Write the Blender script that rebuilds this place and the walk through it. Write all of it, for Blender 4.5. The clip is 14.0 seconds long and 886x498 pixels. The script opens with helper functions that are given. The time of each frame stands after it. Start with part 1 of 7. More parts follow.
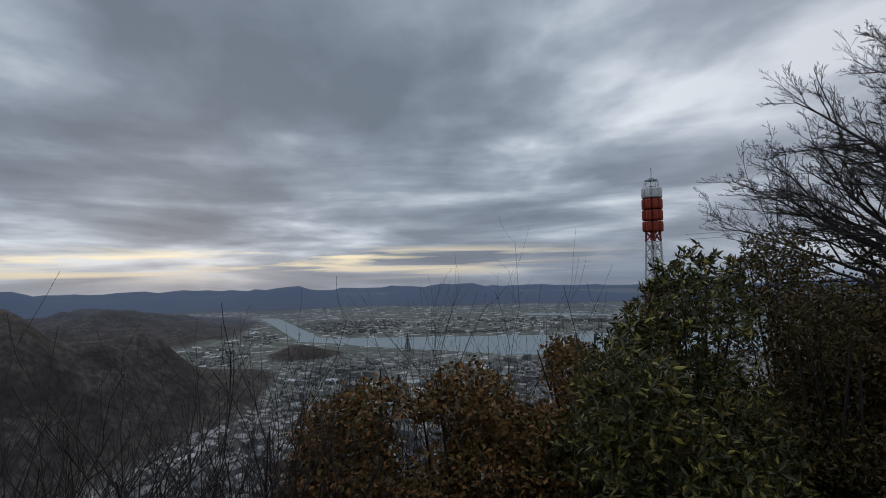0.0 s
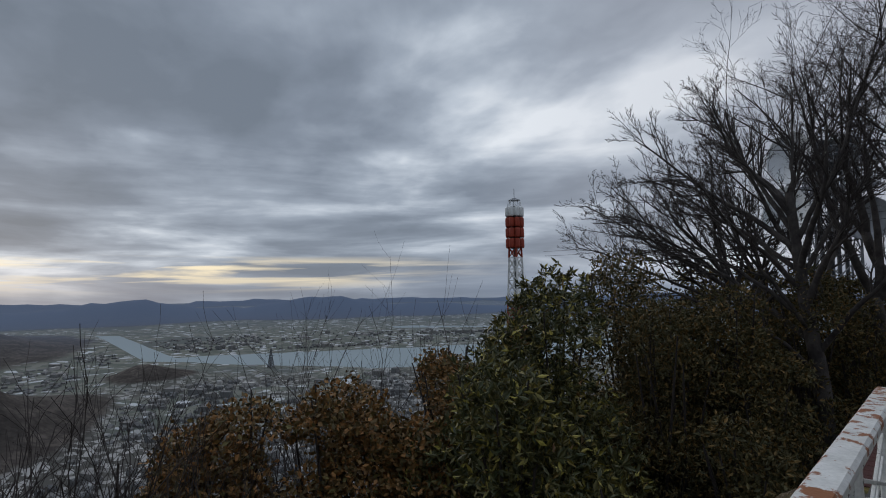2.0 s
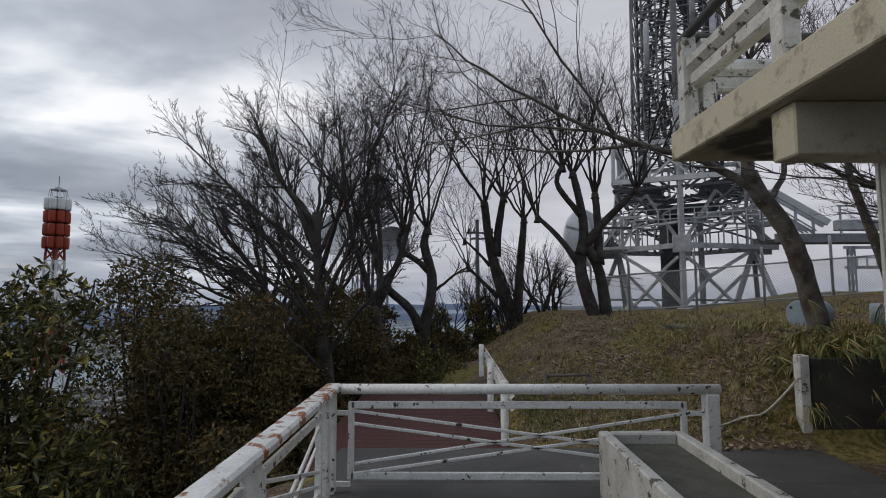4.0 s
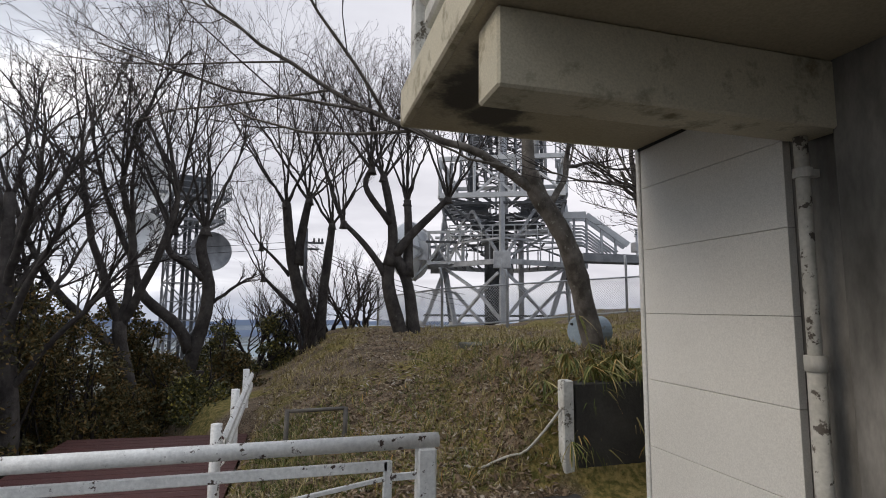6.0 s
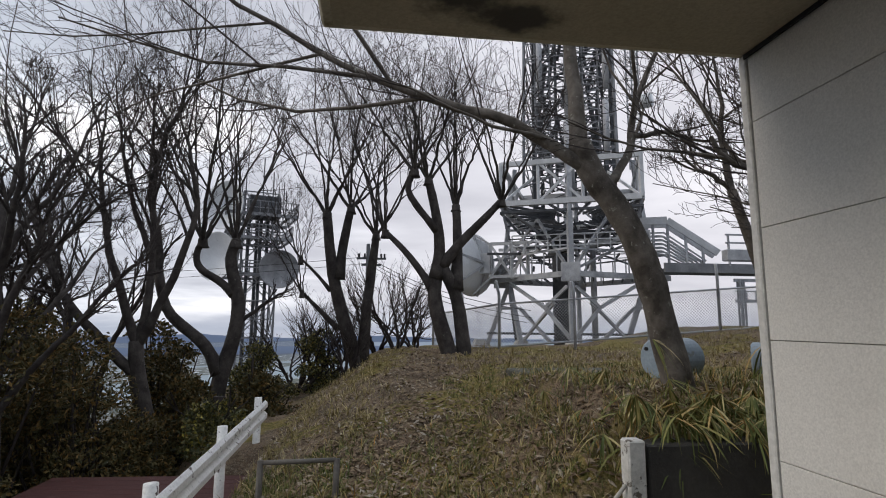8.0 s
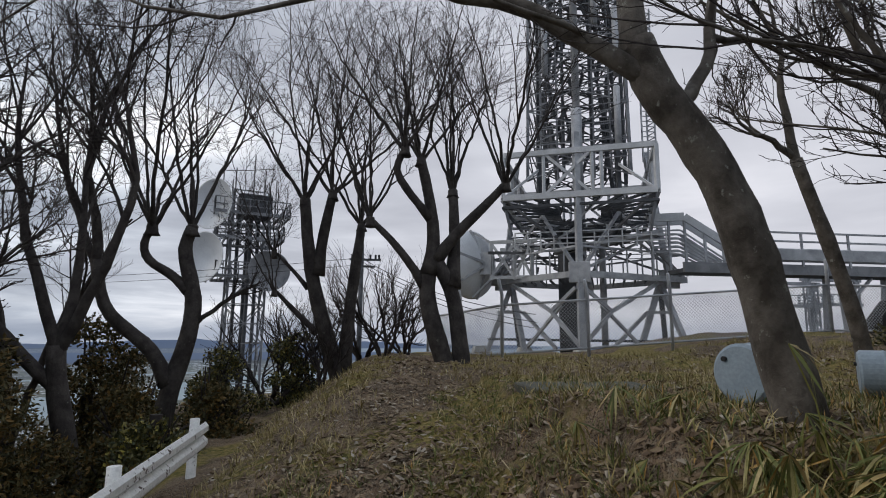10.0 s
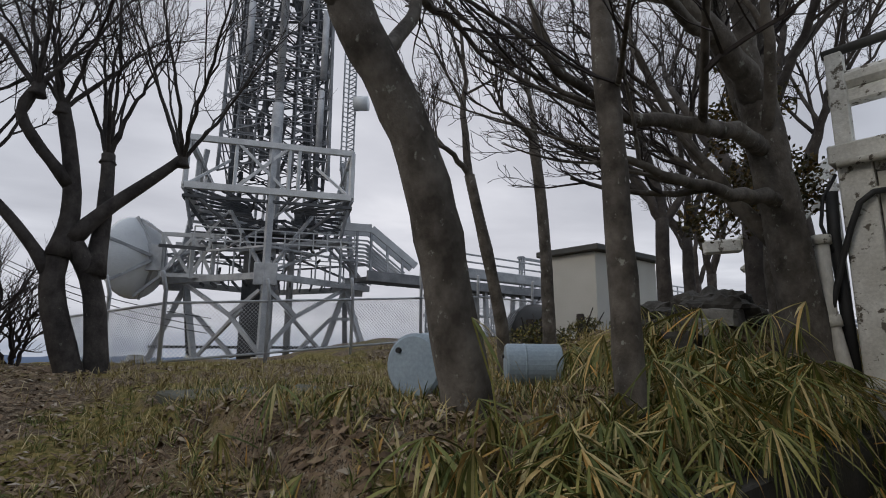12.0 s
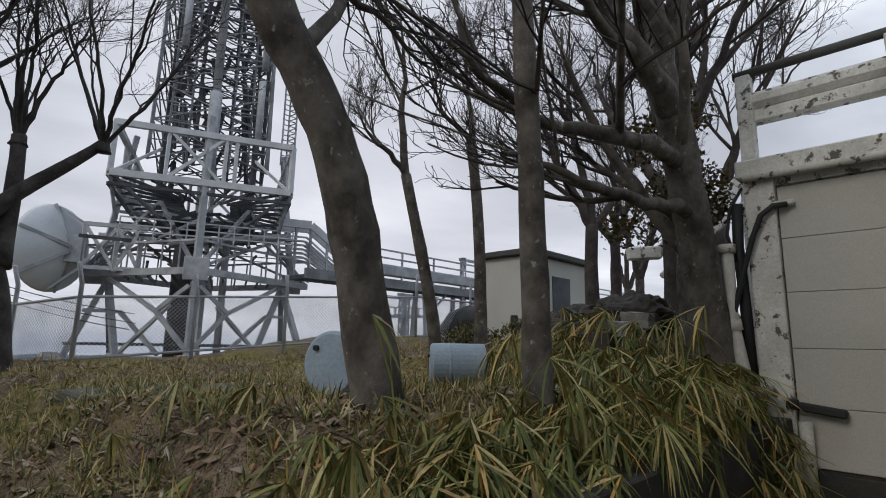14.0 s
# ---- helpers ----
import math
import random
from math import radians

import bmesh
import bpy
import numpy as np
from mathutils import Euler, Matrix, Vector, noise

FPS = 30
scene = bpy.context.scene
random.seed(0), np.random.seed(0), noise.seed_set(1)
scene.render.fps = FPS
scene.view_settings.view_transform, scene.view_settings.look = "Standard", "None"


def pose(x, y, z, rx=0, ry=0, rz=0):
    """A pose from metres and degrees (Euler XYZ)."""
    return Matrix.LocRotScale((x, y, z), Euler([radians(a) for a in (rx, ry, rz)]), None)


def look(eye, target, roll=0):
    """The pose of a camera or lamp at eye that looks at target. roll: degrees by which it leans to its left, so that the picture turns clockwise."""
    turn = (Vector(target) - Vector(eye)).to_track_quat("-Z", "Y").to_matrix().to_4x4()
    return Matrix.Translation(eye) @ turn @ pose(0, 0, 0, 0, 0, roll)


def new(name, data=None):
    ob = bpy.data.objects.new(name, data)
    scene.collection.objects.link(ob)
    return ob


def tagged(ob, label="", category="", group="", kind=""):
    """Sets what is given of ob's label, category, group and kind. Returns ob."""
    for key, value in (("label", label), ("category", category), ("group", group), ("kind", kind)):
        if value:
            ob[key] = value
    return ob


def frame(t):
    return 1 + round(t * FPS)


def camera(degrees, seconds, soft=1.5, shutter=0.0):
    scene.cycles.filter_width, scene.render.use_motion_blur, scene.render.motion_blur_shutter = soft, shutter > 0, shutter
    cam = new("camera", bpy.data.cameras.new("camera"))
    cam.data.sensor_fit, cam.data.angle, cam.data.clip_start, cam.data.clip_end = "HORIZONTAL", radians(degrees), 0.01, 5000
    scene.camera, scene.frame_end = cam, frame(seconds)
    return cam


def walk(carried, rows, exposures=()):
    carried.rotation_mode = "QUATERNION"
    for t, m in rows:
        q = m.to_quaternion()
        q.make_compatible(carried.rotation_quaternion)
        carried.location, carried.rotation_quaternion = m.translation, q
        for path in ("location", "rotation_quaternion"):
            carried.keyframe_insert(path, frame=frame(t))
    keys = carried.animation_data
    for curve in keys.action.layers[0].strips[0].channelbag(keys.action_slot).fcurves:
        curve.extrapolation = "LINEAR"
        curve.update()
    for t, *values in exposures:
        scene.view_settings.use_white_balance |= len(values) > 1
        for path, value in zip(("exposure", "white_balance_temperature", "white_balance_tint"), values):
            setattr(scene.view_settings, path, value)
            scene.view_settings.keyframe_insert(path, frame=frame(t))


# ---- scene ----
cam = camera(80.3, 14.0, soft=1.0)
PATH = [
    (0, (-0.057, 0.248, 1.751), (-1.763, 1.288, 1.844), -1.1),
    (0.5, (0.03, 0.213, 1.765), (-1.618, 1.341, 1.868), -1.1),
    (1, (0.032, 0.213, 1.747), (-1.557, 1.422, 1.859), -1.0),
    (1.5, (0.012, 0.192, 1.759), (-1.517, 1.475, 1.879), -0.8),
    (2, (-0.028, 0.082, 1.786), (-1.428, 1.504, 1.92), -0.8),
    (2.3, (-0.061, 0.038, 1.803), (-1.331, 1.577, 1.949), -1.3),
    (2.5, (-0.068, 0.029, 1.804), (-1.203, 1.669, 1.951), -0.7),
    (3, (0.164, 0.172, 1.772), (-0.565, 2.028, 1.926), -0.8),
    (3.5, (0.382, 0.481, 1.754), (0.04, 2.445, 1.914), -0.5),
    (4, (0.547, 0.767, 1.738), (0.521, 2.76, 1.901), -0.1),
    (4.2, (0.685, 0.918, 1.751), (0.779, 2.909, 1.918), 0.0),
    (6.3, (2.244, 2.408, 1.706), (2.778, 4.322, 1.932), 0.3),
    (6.5, (2.384, 2.552, 1.721), (2.919, 4.466, 1.949), 0.2),
    (7, (2.679, 2.87, 1.711), (3.171, 4.793, 1.96), 0.3),
    (7.5, (2.837, 3.224, 1.736), (3.162, 5.179, 2.011), 0.1),
    (9.8, (3.245, 5.229, 1.689), (3.422, 7.199, 1.983), 0.6),
    (10, (3.284, 5.384, 1.671), (3.532, 7.345, 1.978), 0.6),
    (10.5, (3.506, 5.663, 1.633), (3.998, 7.575, 1.954), 0.4),
    (11, (3.642, 5.948, 1.557), (4.446, 7.748, 1.896), 0.2),
    (11.5, (3.706, 6.135, 1.54), (4.827, 7.754, 1.887), 1.0),
    (12, (3.707, 6.051, 1.534), (4.978, 7.554, 1.889), 0.5),
    (12.5, (3.715, 6.029, 1.52), (5.078, 7.448, 1.874), 0.6),
    (13, (3.716, 6.054, 1.525), (5.114, 7.439, 1.879), 0.7),
    (13.5, (3.75, 6.083, 1.531), (5.163, 7.455, 1.882), 0.7),
    (14, (3.814, 5.936, 1.524), (5.236, 7.295, 1.883), 1.1),
]
walk(cam, [(t, look(eye, target, roll)) for t, eye, target, roll in PATH],
     [(0, 0.05, 6350, 10), (2.3, 0.15, 6400, 10), (3.5, 0.33, 6650, 11), (4.2, 0.52, 6750, 12), (6.3, 1.1, 6950, 13), (7.5, 1.02, 6900, 13), (10, 0.7, 6650, 11), (11.5, 0.66, 6700, 11), (14, 0.82, 6600, 10)])

# ---- world and sun ----
world = bpy.data.worlds.new("overcast_evening")
scene.world = world
world.use_nodes = True
wt = world.node_tree
wt.nodes.clear()


def wmath(op, a, b=None, c=None, clamp=False):
    n = wt.nodes.new("ShaderNodeMath")
    n.operation, n.use_clamp = op, clamp
    for i, v in enumerate((a, b, c)):
        if v is None:
            continue
        if isinstance(v, (int, float)):
            n.inputs[i].default_value = v
        else:
            wt.links.new(v, n.inputs[i])
    return n.outputs[0]


def wcombine(x, y, z):
    n = wt.nodes.new("ShaderNodeCombineXYZ")
    for i, v in enumerate((x, y, z)):
        if isinstance(v, (int, float)):
            n.inputs[i].default_value = v
        else:
            wt.links.new(v, n.inputs[i])
    return n.outputs[0]


def wnoise(vec, scale, detail, rough=0.5, distort=0.0):
    n = wt.nodes.new("ShaderNodeTexNoise")
    n.inputs["Scale"].default_value, n.inputs["Detail"].default_value = scale, detail
    n.inputs["Roughness"].default_value, n.inputs["Distortion"].default_value = rough, distort
    wt.links.new(vec, n.inputs["Vector"])
    return n.outputs["Fac"]


def wramp(fac, stops):
    n = wt.nodes.new("ShaderNodeValToRGB")
    el = n.color_ramp.elements
    while len(el) < len(stops):
        el.new(0.5)
    for e, (p, c) in zip(el, stops):
        e.position, e.color = p, (*c, 1)
    wt.links.new(fac, n.inputs[0])
    return n.outputs[0]


def wmix(fac, a, b):
    n = wt.nodes.new("ShaderNodeMix")
    n.data_type = "RGBA"
    for sock, v in ((n.inputs[0], fac), (n.inputs[6], a), (n.inputs[7], b)):
        if isinstance(v, (int, float)):
            sock.default_value = v
        elif isinstance(v, tuple):
            sock.default_value = (*v, 1)
        else:
            wt.links.new(v, sock)
    return n.outputs[2]


SUN_BEARING = -86.0
sky = wt.nodes.new("ShaderNodeTexSky")
sky.sky_type, sky.sun_disc = "NISHITA", False
sky.sun_elevation, sky.sun_rotation = radians(9), radians(SUN_BEARING)
sky_dim = wt.nodes.new("ShaderNodeVectorMath")
sky_dim.operation = "SCALE"
sky_dim.inputs["Scale"].default_value = 0.10
wt.links.new(sky.outputs[0], sky_dim.inputs[0])

coord = wt.nodes.new("ShaderNodeTexCoord")
sep = wt.nodes.new("ShaderNodeSeparateXYZ")
wt.links.new(coord.outputs["Generated"], sep.inputs[0])
dx, dy, dz = sep.outputs
up = wmath("ADD", wmath("MAXIMUM", dz, 0.0), 0.16)
px, py = wmath("DIVIDE", dx, up), wmath("DIVIDE", dy, up)
# streets of cloud run towards the west-north-west
along = wmath("ADD", wmath("MULTIPLY", px, -0.94), wmath("MULTIPLY", py, 0.34))
across = wmath("ADD", wmath("MULTIPLY", px, 0.34), wmath("MULTIPLY", py, 0.94))
deck = wcombine(wmath("MULTIPLY", along, 0.85), across, 7.7)
big = wnoise(deck, 0.95, 5.0, 0.48, 0.1)
small = wnoise(wcombine(wmath("MULTIPLY", along, 0.8), across, 9.1), 2.6, 6.0, 0.52, 0.25)
mass = wmath("ADD", wmath("MULTIPLY", big, 0.76), wmath("MULTIPLY", small, 0.24))
layer = wnoise(wcombine(wmath("MULTIPLY", dx, 1.5), wmath("MULTIPLY", dy, 1.5), wmath("MULTIPLY", dz, 11.0)), 1.7, 6.0, 0.52, 0.35)
lower = wmath("MULTIPLY_ADD", dz, -4.2, 1.25, True)
blend = wmath("MULTIPLY", lower, 0.8)
mass = wmath("ADD", wmath("MULTIPLY", mass, wmath("SUBTRACT", 1.0, blend)), wmath("MULTIPLY", layer, blend))
cloud = wramp(mass, [(0.375, (0.158, 0.188, 0.232)), (0.445, (0.205, 0.240, 0.295)), (0.515, (0.305, 0.350, 0.415)), (0.57, (0.47, 0.52, 0.585)), (0.635, (0.74, 0.775, 0.815))])
# the east lies under a thinner, even deck
east = wmath("MULTIPLY_ADD", wmath("ADD", wmath("MULTIPLY", dx, 0.58), wmath("MULTIPLY", dy, 0.81)), 1.35, -0.28, True)
thin = wramp(mass, [(0.36, (0.35, 0.363, 0.41)), (0.62, (0.46, 0.472, 0.52))])
cloud = wmix(wmath("MULTIPLY", east, 0.9), cloud, thin)
# low streaks and the evening gap over the western ridge
streak = wnoise(wcombine(wmath("MULTIPLY", dx, 2.0), wmath("MULTIPLY", dy, 2.0), wmath("MULTIPLY", dz, 42.0)), 1.5, 4.0, 0.55, 0.5)
low = wmath("SUBTRACT", 1.0, wmath("MULTIPLY", wmath("ABSOLUTE", wmath("SUBTRACT", dz, 0.022)), 30.0), clamp=True)
gap = wmath("MULTIPLY", wmath("MULTIPLY", low, 1.8, clamp=True), wmath("MULTIPLY_ADD", streak, 7.0, -3.2, True), clamp=True)
west = wmath("MULTIPLY_ADD", wmath("SUBTRACT", wmath("MULTIPLY", dy, 0.12), dx), 4.5, -3.15, True)
warm = wmix(west, (0.40, 0.42, 0.46), (0.98, 0.84, 0.58))
cloud = wmix(wmath("MULTIPLY", gap, wmath("MULTIPLY_ADD", west, 0.75, 0.18, True)), cloud, warm)
# grey haze along the horizon
haze = wmath("SUBTRACT", 1.0, wmath("MULTIPLY", wmath("ABSOLUTE", wmath("SUBTRACT", dz, -0.01)), 20.0), clamp=True)
cloud = wmix(wmath("MULTIPLY", haze, 0.62), cloud, wmix(wmath("MULTIPLY", west, 0.5), (0.165, 0.205, 0.275), (0.26, 0.27, 0.29)))
# an overcast sky is brightest overhead
zenith = wmath("MULTIPLY_ADD", wmath("MULTIPLY_ADD", dz, 2.2, -1.2, True), 1.15, 1.0)
lift = wt.nodes.new("ShaderNodeVectorMath")
lift.operation = "SCALE"
wt.links.new(cloud, lift.inputs[0])
wt.links.new(zenith, lift.inputs["Scale"])
cloud = lift.outputs[0]
total = wmix(0.988, sky_dim.outputs[0], cloud)
back = wt.nodes.new("ShaderNodeBackground")
back.inputs["Strength"].default_value = 1.0
wt.links.new(total, back.inputs["Color"])
wout = wt.nodes.new("ShaderNodeOutputWorld")
wt.links.new(back.outputs[0], wout.inputs[0])

sun_data = bpy.data.lights.new("evening_sun", "SUN")
sun_data.energy, sun_data.angle, sun_data.color = 0.5, radians(25), (1.0, 0.93, 0.82)
sun = new("evening_sun", sun_data)
sun.matrix_world = look((0, 0, 60), (60 * math.sin(radians(SUN_BEARING + 180)), 60 * math.cos(radians(SUN_BEARING + 180)), 60 - 34))

# ---- materials ----


def material(name, base, other, scale=4.0, rough=0.8, metal=0.0, bump=0.3, fine=40.0, spots=None, spot_scale=6.0, spot_cut=0.6, per_object=0.0, per_island=None, stretch=(1, 1, 1), spot_soft=0.04, specular=0.3):
    """A surface of two mixed colours with fine grain and, if given, worn spots of a third."""
    m = bpy.data.materials.new(name)
    m.use_nodes = True
    t = m.node_tree
    b = t.nodes["Principled BSDF"]
    b.inputs["Roughness"].default_value, b.inputs["Metallic"].default_value = rough, metal
    b.inputs["Specular IOR Level"].default_value = specular
    tc = t.nodes.new("ShaderNodeTexCoord")
    mp = t.nodes.new("ShaderNodeMapping")
    mp.inputs["Scale"].default_value = stretch
    t.links.new(tc.outputs["Object"], mp.inputs[0])

    def tex(sc, det, ro=0.6):
        n = t.nodes.new("ShaderNodeTexNoise")
        n.inputs["Scale"].default_value, n.inputs["Detail"].default_value, n.inputs["Roughness"].default_value = sc, det, ro
        t.links.new(mp.outputs[0], n.inputs["Vector"])
        return n.outputs["Fac"]

    def ramp(fac, lo, hi):
        n = t.nodes.new("ShaderNodeMapRange")
        n.inputs["From Min"].default_value, n.inputs["From Max"].default_value = lo, hi
        t.links.new(fac, n.inputs["Value"])
        return n.outputs[0]

    def mix(fac, a, c, mode="MIX"):
        n = t.nodes.new("ShaderNodeMix")
        n.data_type, n.blend_type = "RGBA", mode
        for sock, v in ((n.inputs[0], fac), (n.inputs[6], a), (n.inputs[7], c)):
            if isinstance(v, (int, float)):
                sock.default_value = v
            elif isinstance(v, tuple):
                sock.default_value = (*v, 1)
            else:
                t.links.new(v, sock)
        return n.outputs[2]

    col = mix(ramp(tex(scale, 4), 0.35, 0.65), base, other)
    if per_island:
        geo = t.nodes.new("ShaderNodeNewGeometry")
        r = t.nodes.new("ShaderNodeValToRGB")
        el = r.color_ramp.elements
        while len(el) < len(per_island):
            el.new(0.5)
        for e, (p, c) in zip(el, per_island):
            e.position, e.color = p, (*c, 1)
        t.links.new(geo.outputs["Random Per Island"], r.inputs[0])
        col = mix(0.8, col, r.outputs[0])
    grain = tex(fine, 3)
    col = mix(ramp(grain, 0.3, 0.7), mix(0.22, col, (0, 0, 0)), col)
    if per_object:
        oi = t.nodes.new("ShaderNodeObjectInfo")
        hs = t.nodes.new("ShaderNodeHueSaturation")
        t.links.new(ramp(oi.outputs["Random"], 0, 1), hs.inputs["Value"])
        mr = hs.inputs["Value"].links[0].from_node
        mr.inputs["To Min"].default_value, mr.inputs["To Max"].default_value = 1 - per_object, 1 + per_object
        t.links.new(col, hs.inputs["Color"])
        col = hs.outputs[0]
    if spots:
        wear = ramp(tex(spot_scale, 5, 0.65), spot_cut, spot_cut + spot_soft)
        col = mix(wear, col, spots)
    t.links.new(col, b.inputs["Base Color"])
    if bump:
        bp = t.nodes.new("ShaderNodeBump")
        bp.inputs["Strength"].default_value, bp.inputs["Distance"].default_value = bump, 0.01
        t.links.new(grain, bp.inputs["Height"])
        t.links.new(bp.outputs[0], b.inputs["Normal"])
    return m


WHITE_RAIL = material("peeling_white_rail", (0.80, 0.79, 0.76), (0.66, 0.65, 0.62), 5, 0.55, bump=0.35, spots=(0.27, 0.105, 0.045), spot_scale=8, spot_cut=0.525)
WHITE_BEAM = material("weathered_white_concrete", (0.75, 0.74, 0.70), (0.52, 0.505, 0.46), 3, 0.85, bump=0.5, spots=(0.12, 0.105, 0.085), spot_scale=8, spot_cut=0.565, spot_soft=0.05)
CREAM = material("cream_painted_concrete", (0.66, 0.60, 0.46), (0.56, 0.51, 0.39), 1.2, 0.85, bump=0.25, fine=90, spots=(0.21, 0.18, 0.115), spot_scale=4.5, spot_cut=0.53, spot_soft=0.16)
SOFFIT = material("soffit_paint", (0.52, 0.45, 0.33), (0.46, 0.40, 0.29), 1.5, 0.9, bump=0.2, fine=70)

PANEL = material("grey_white_siding", (0.76, 0.74, 0.69), (0.70, 0.68, 0.63), 0.9, 0.7, bump=0.12, fine=120)
WING_PANEL = material("dull_grey_siding", (0.53, 0.515, 0.475), (0.47, 0.455, 0.415), 0.9, 0.75, bump=0.12, fine=120)
TRIM = material("white_sheet_trim", (0.78, 0.77, 0.73), (0.68, 0.67, 0.63), 2, 0.6, bump=0.1)
DAMP = material("mould_streaked_render", (0.34, 0.32, 0.29), (0.06, 0.057, 0.05), 1.6, 0.9, bump=0.4, stretch=(1, 1, 0.35))
WHITE_CHIP = material("chipped_white_paint", (0.86, 0.85, 0.82), (0.74, 0.73, 0.70), 6, 0.55, bump=0.35, spots=(0.075, 0.05, 0.04), spot_scale=13, spot_cut=0.605)
PLAIN_PIPE = material("greyed_white_pipe", (0.62, 0.60, 0.55), (0.47, 0.45, 0.40), 4, 0.6, bump=0.15, spots=(0.20, 0.18, 0.15), spot_scale=10, spot_cut=0.68, spot_soft=0.1, stretch=(1, 1, 0.4))
PIPE = material("scuffed_white_pipe", (0.60, 0.58, 0.52), (0.46, 0.44, 0.39), 3, 0.6, bump=0.15, spots=(0.10, 0.085, 0.07), spot_scale=14, spot_cut=0.57)
CONCRETE = material("stained_concrete", (0.33, 0.32, 0.295), (0.21, 0.20, 0.185), 2.2, 0.9, bump=0.6, fine=60, spots=(0.075, 0.07, 0.06), spot_scale=5, spot_cut=0.62, spot_soft=0.12)
PALE_CONCRETE = material("pale_lichened_concrete", (0.60, 0.585, 0.55), (0.42, 0.41, 0.37), 4, 0.9, bump=0.6, fine=50, spots=(0.10, 0.095, 0.08), spot_scale=8, spot_cut=0.60)
SILT = material("damp_silt", (0.13, 0.125, 0.105), (0.085, 0.085, 0.065), 5, 0.9, bump=0.8, fine=45)
DARK_WALL = material("black_stained_concrete", (0.075, 0.07, 0.062), (0.045, 0.042, 0.038), 2.5, 0.85, bump=0.5)
PAVING = material("wet_dark_paving", (0.105, 0.10, 0.092), (0.065, 0.062, 0.058), 1.4, 0.55, bump=0.4, spots=(0.16, 0.155, 0.14), spot_scale=3, spot_cut=0.64, spot_soft=0.1)
RED_ROOF = material("weathered_maroon_sheet", (0.105, 0.040, 0.034), (0.075, 0.030, 0.027), 3, 0.7, bump=0.25, stretch=(1, 6, 1), spots=(0.20, 0.15, 0.13), spot_scale=3.2, spot_cut=0.66)
# paler steel copy: the bright light on the cage is put into its colour
STEEL_LIGHT = material("lit_galvanised_steel", (0.64, 0.65, 0.67), (0.50, 0.51, 0.53), 2, 0.5, metal=0.0, bump=0.1)
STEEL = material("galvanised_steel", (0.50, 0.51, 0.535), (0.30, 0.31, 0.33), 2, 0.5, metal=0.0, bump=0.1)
STEEL_MID = material("mid_grey_steel", (0.29, 0.295, 0.31), (0.17, 0.175, 0.19), 1.5, 0.6, metal=0.2, bump=0.1)
# darker steel copy: shade inside and under the tower is put into it
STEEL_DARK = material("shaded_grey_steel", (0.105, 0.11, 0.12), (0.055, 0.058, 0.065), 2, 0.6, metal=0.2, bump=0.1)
DISH = material("pale_grey_dish", (0.74, 0.76, 0.79), (0.66, 0.68, 0.71), 1.5, 0.5, bump=0.05)
RED_PAINT = material("signal_red_paint", (0.30, 0.040, 0.018), (0.24, 0.036, 0.018), 0.8, 0.55, bump=0.05)
WHITE_PAINT = material("signal_white_paint", (0.68, 0.69, 0.68), (0.60, 0.61, 0.60), 0.8, 0.55, bump=0.05)
BARK = material("grey_brown_bark", (0.17, 0.15, 0.13), (0.056, 0.047, 0.039), 5, 0.95, bump=1.0, fine=28, spots=(0.24, 0.24, 0.21), spot_scale=16, spot_cut=0.62, spot_soft=0.06, stretch=(1, 1, 0.8))
# darker bark copy: standing dark against the bright sky is put into it
DARK_BARK = material("backlit_dark_bark", (0.085, 0.074, 0.068), (0.034, 0.029, 0.027), 5, 0.95, bump=1.0, fine=28, spots=(0.16, 0.16, 0.14), spot_scale=14, spot_cut=0.66, spot_soft=0.06, stretch=(1, 1, 0.8))
TWIG = material("dark_twigs", (0.055, 0.045, 0.042), (0.038, 0.031, 0.03), 3, 0.9, bump=0.3)
PALE_TWIG = material("grey_dead_twigs", (0.17, 0.155, 0.135), (0.10, 0.09, 0.08), 3, 0.9, bump=0.3)
LEAF_GREEN = material("glossy_evergreen_leaf", (0.055, 0.07, 0.026), (0.038, 0.05, 0.02), 3, 0.45, bump=0.1, per_island=[(0.0, (0.042, 0.050, 0.020)), (0.5, (0.085, 0.080, 0.029)), (0.80, (0.16, 0.13, 0.038)), (0.94, (0.46, 0.39, 0.08)), (1.0, (0.17, 0.075, 0.03))])
LEAF_RUST = material("russet_leaf", (0.10, 0.055, 0.025), (0.07, 0.05, 0.022), 2, 0.6, bump=0.1, per_island=[(0.0, (0.075, 0.068, 0.03)), (0.4, (0.17, 0.105, 0.038)), (0.8, (0.36, 0.16, 0.045)), (1.0, (0.13, 0.125, 0.042))])
LEAF_DARK = material("dark_conifer_leaf", (0.042, 0.040, 0.017), (0.075, 0.055, 0.018), 1.5, 0.7, bump=0.1, per_island=[(0.0, (0.040, 0.042, 0.017)), (0.65, (0.10, 0.078, 0.026)), (1.0, (0.22, 0.125, 0.034))])
SASA = material("bamboo_grass_blade", (0.16, 0.17, 0.045), (0.11, 0.13, 0.035), 4, 0.6, bump=0.2, fine=60, per_island=[(0.0, (0.055, 0.08, 0.020)), (0.4, (0.14, 0.155, 0.04)), (0.62, (0.27, 0.235, 0.07)), (0.82, (0.54, 0.44, 0.22)), (1.0, (0.55, 0.27, 0.055))])
DRY_GRASS = material("dry_grass", (0.19, 0.15, 0.075), (0.13, 0.115, 0.05), 2, 0.9, bump=0.2, per_island=[(0.0, (0.16, 0.135, 0.045)), (0.4, (0.33, 0.25, 0.095)), (0.75, (0.48, 0.385, 0.18)), (1.0, (0.64, 0.54, 0.33))])
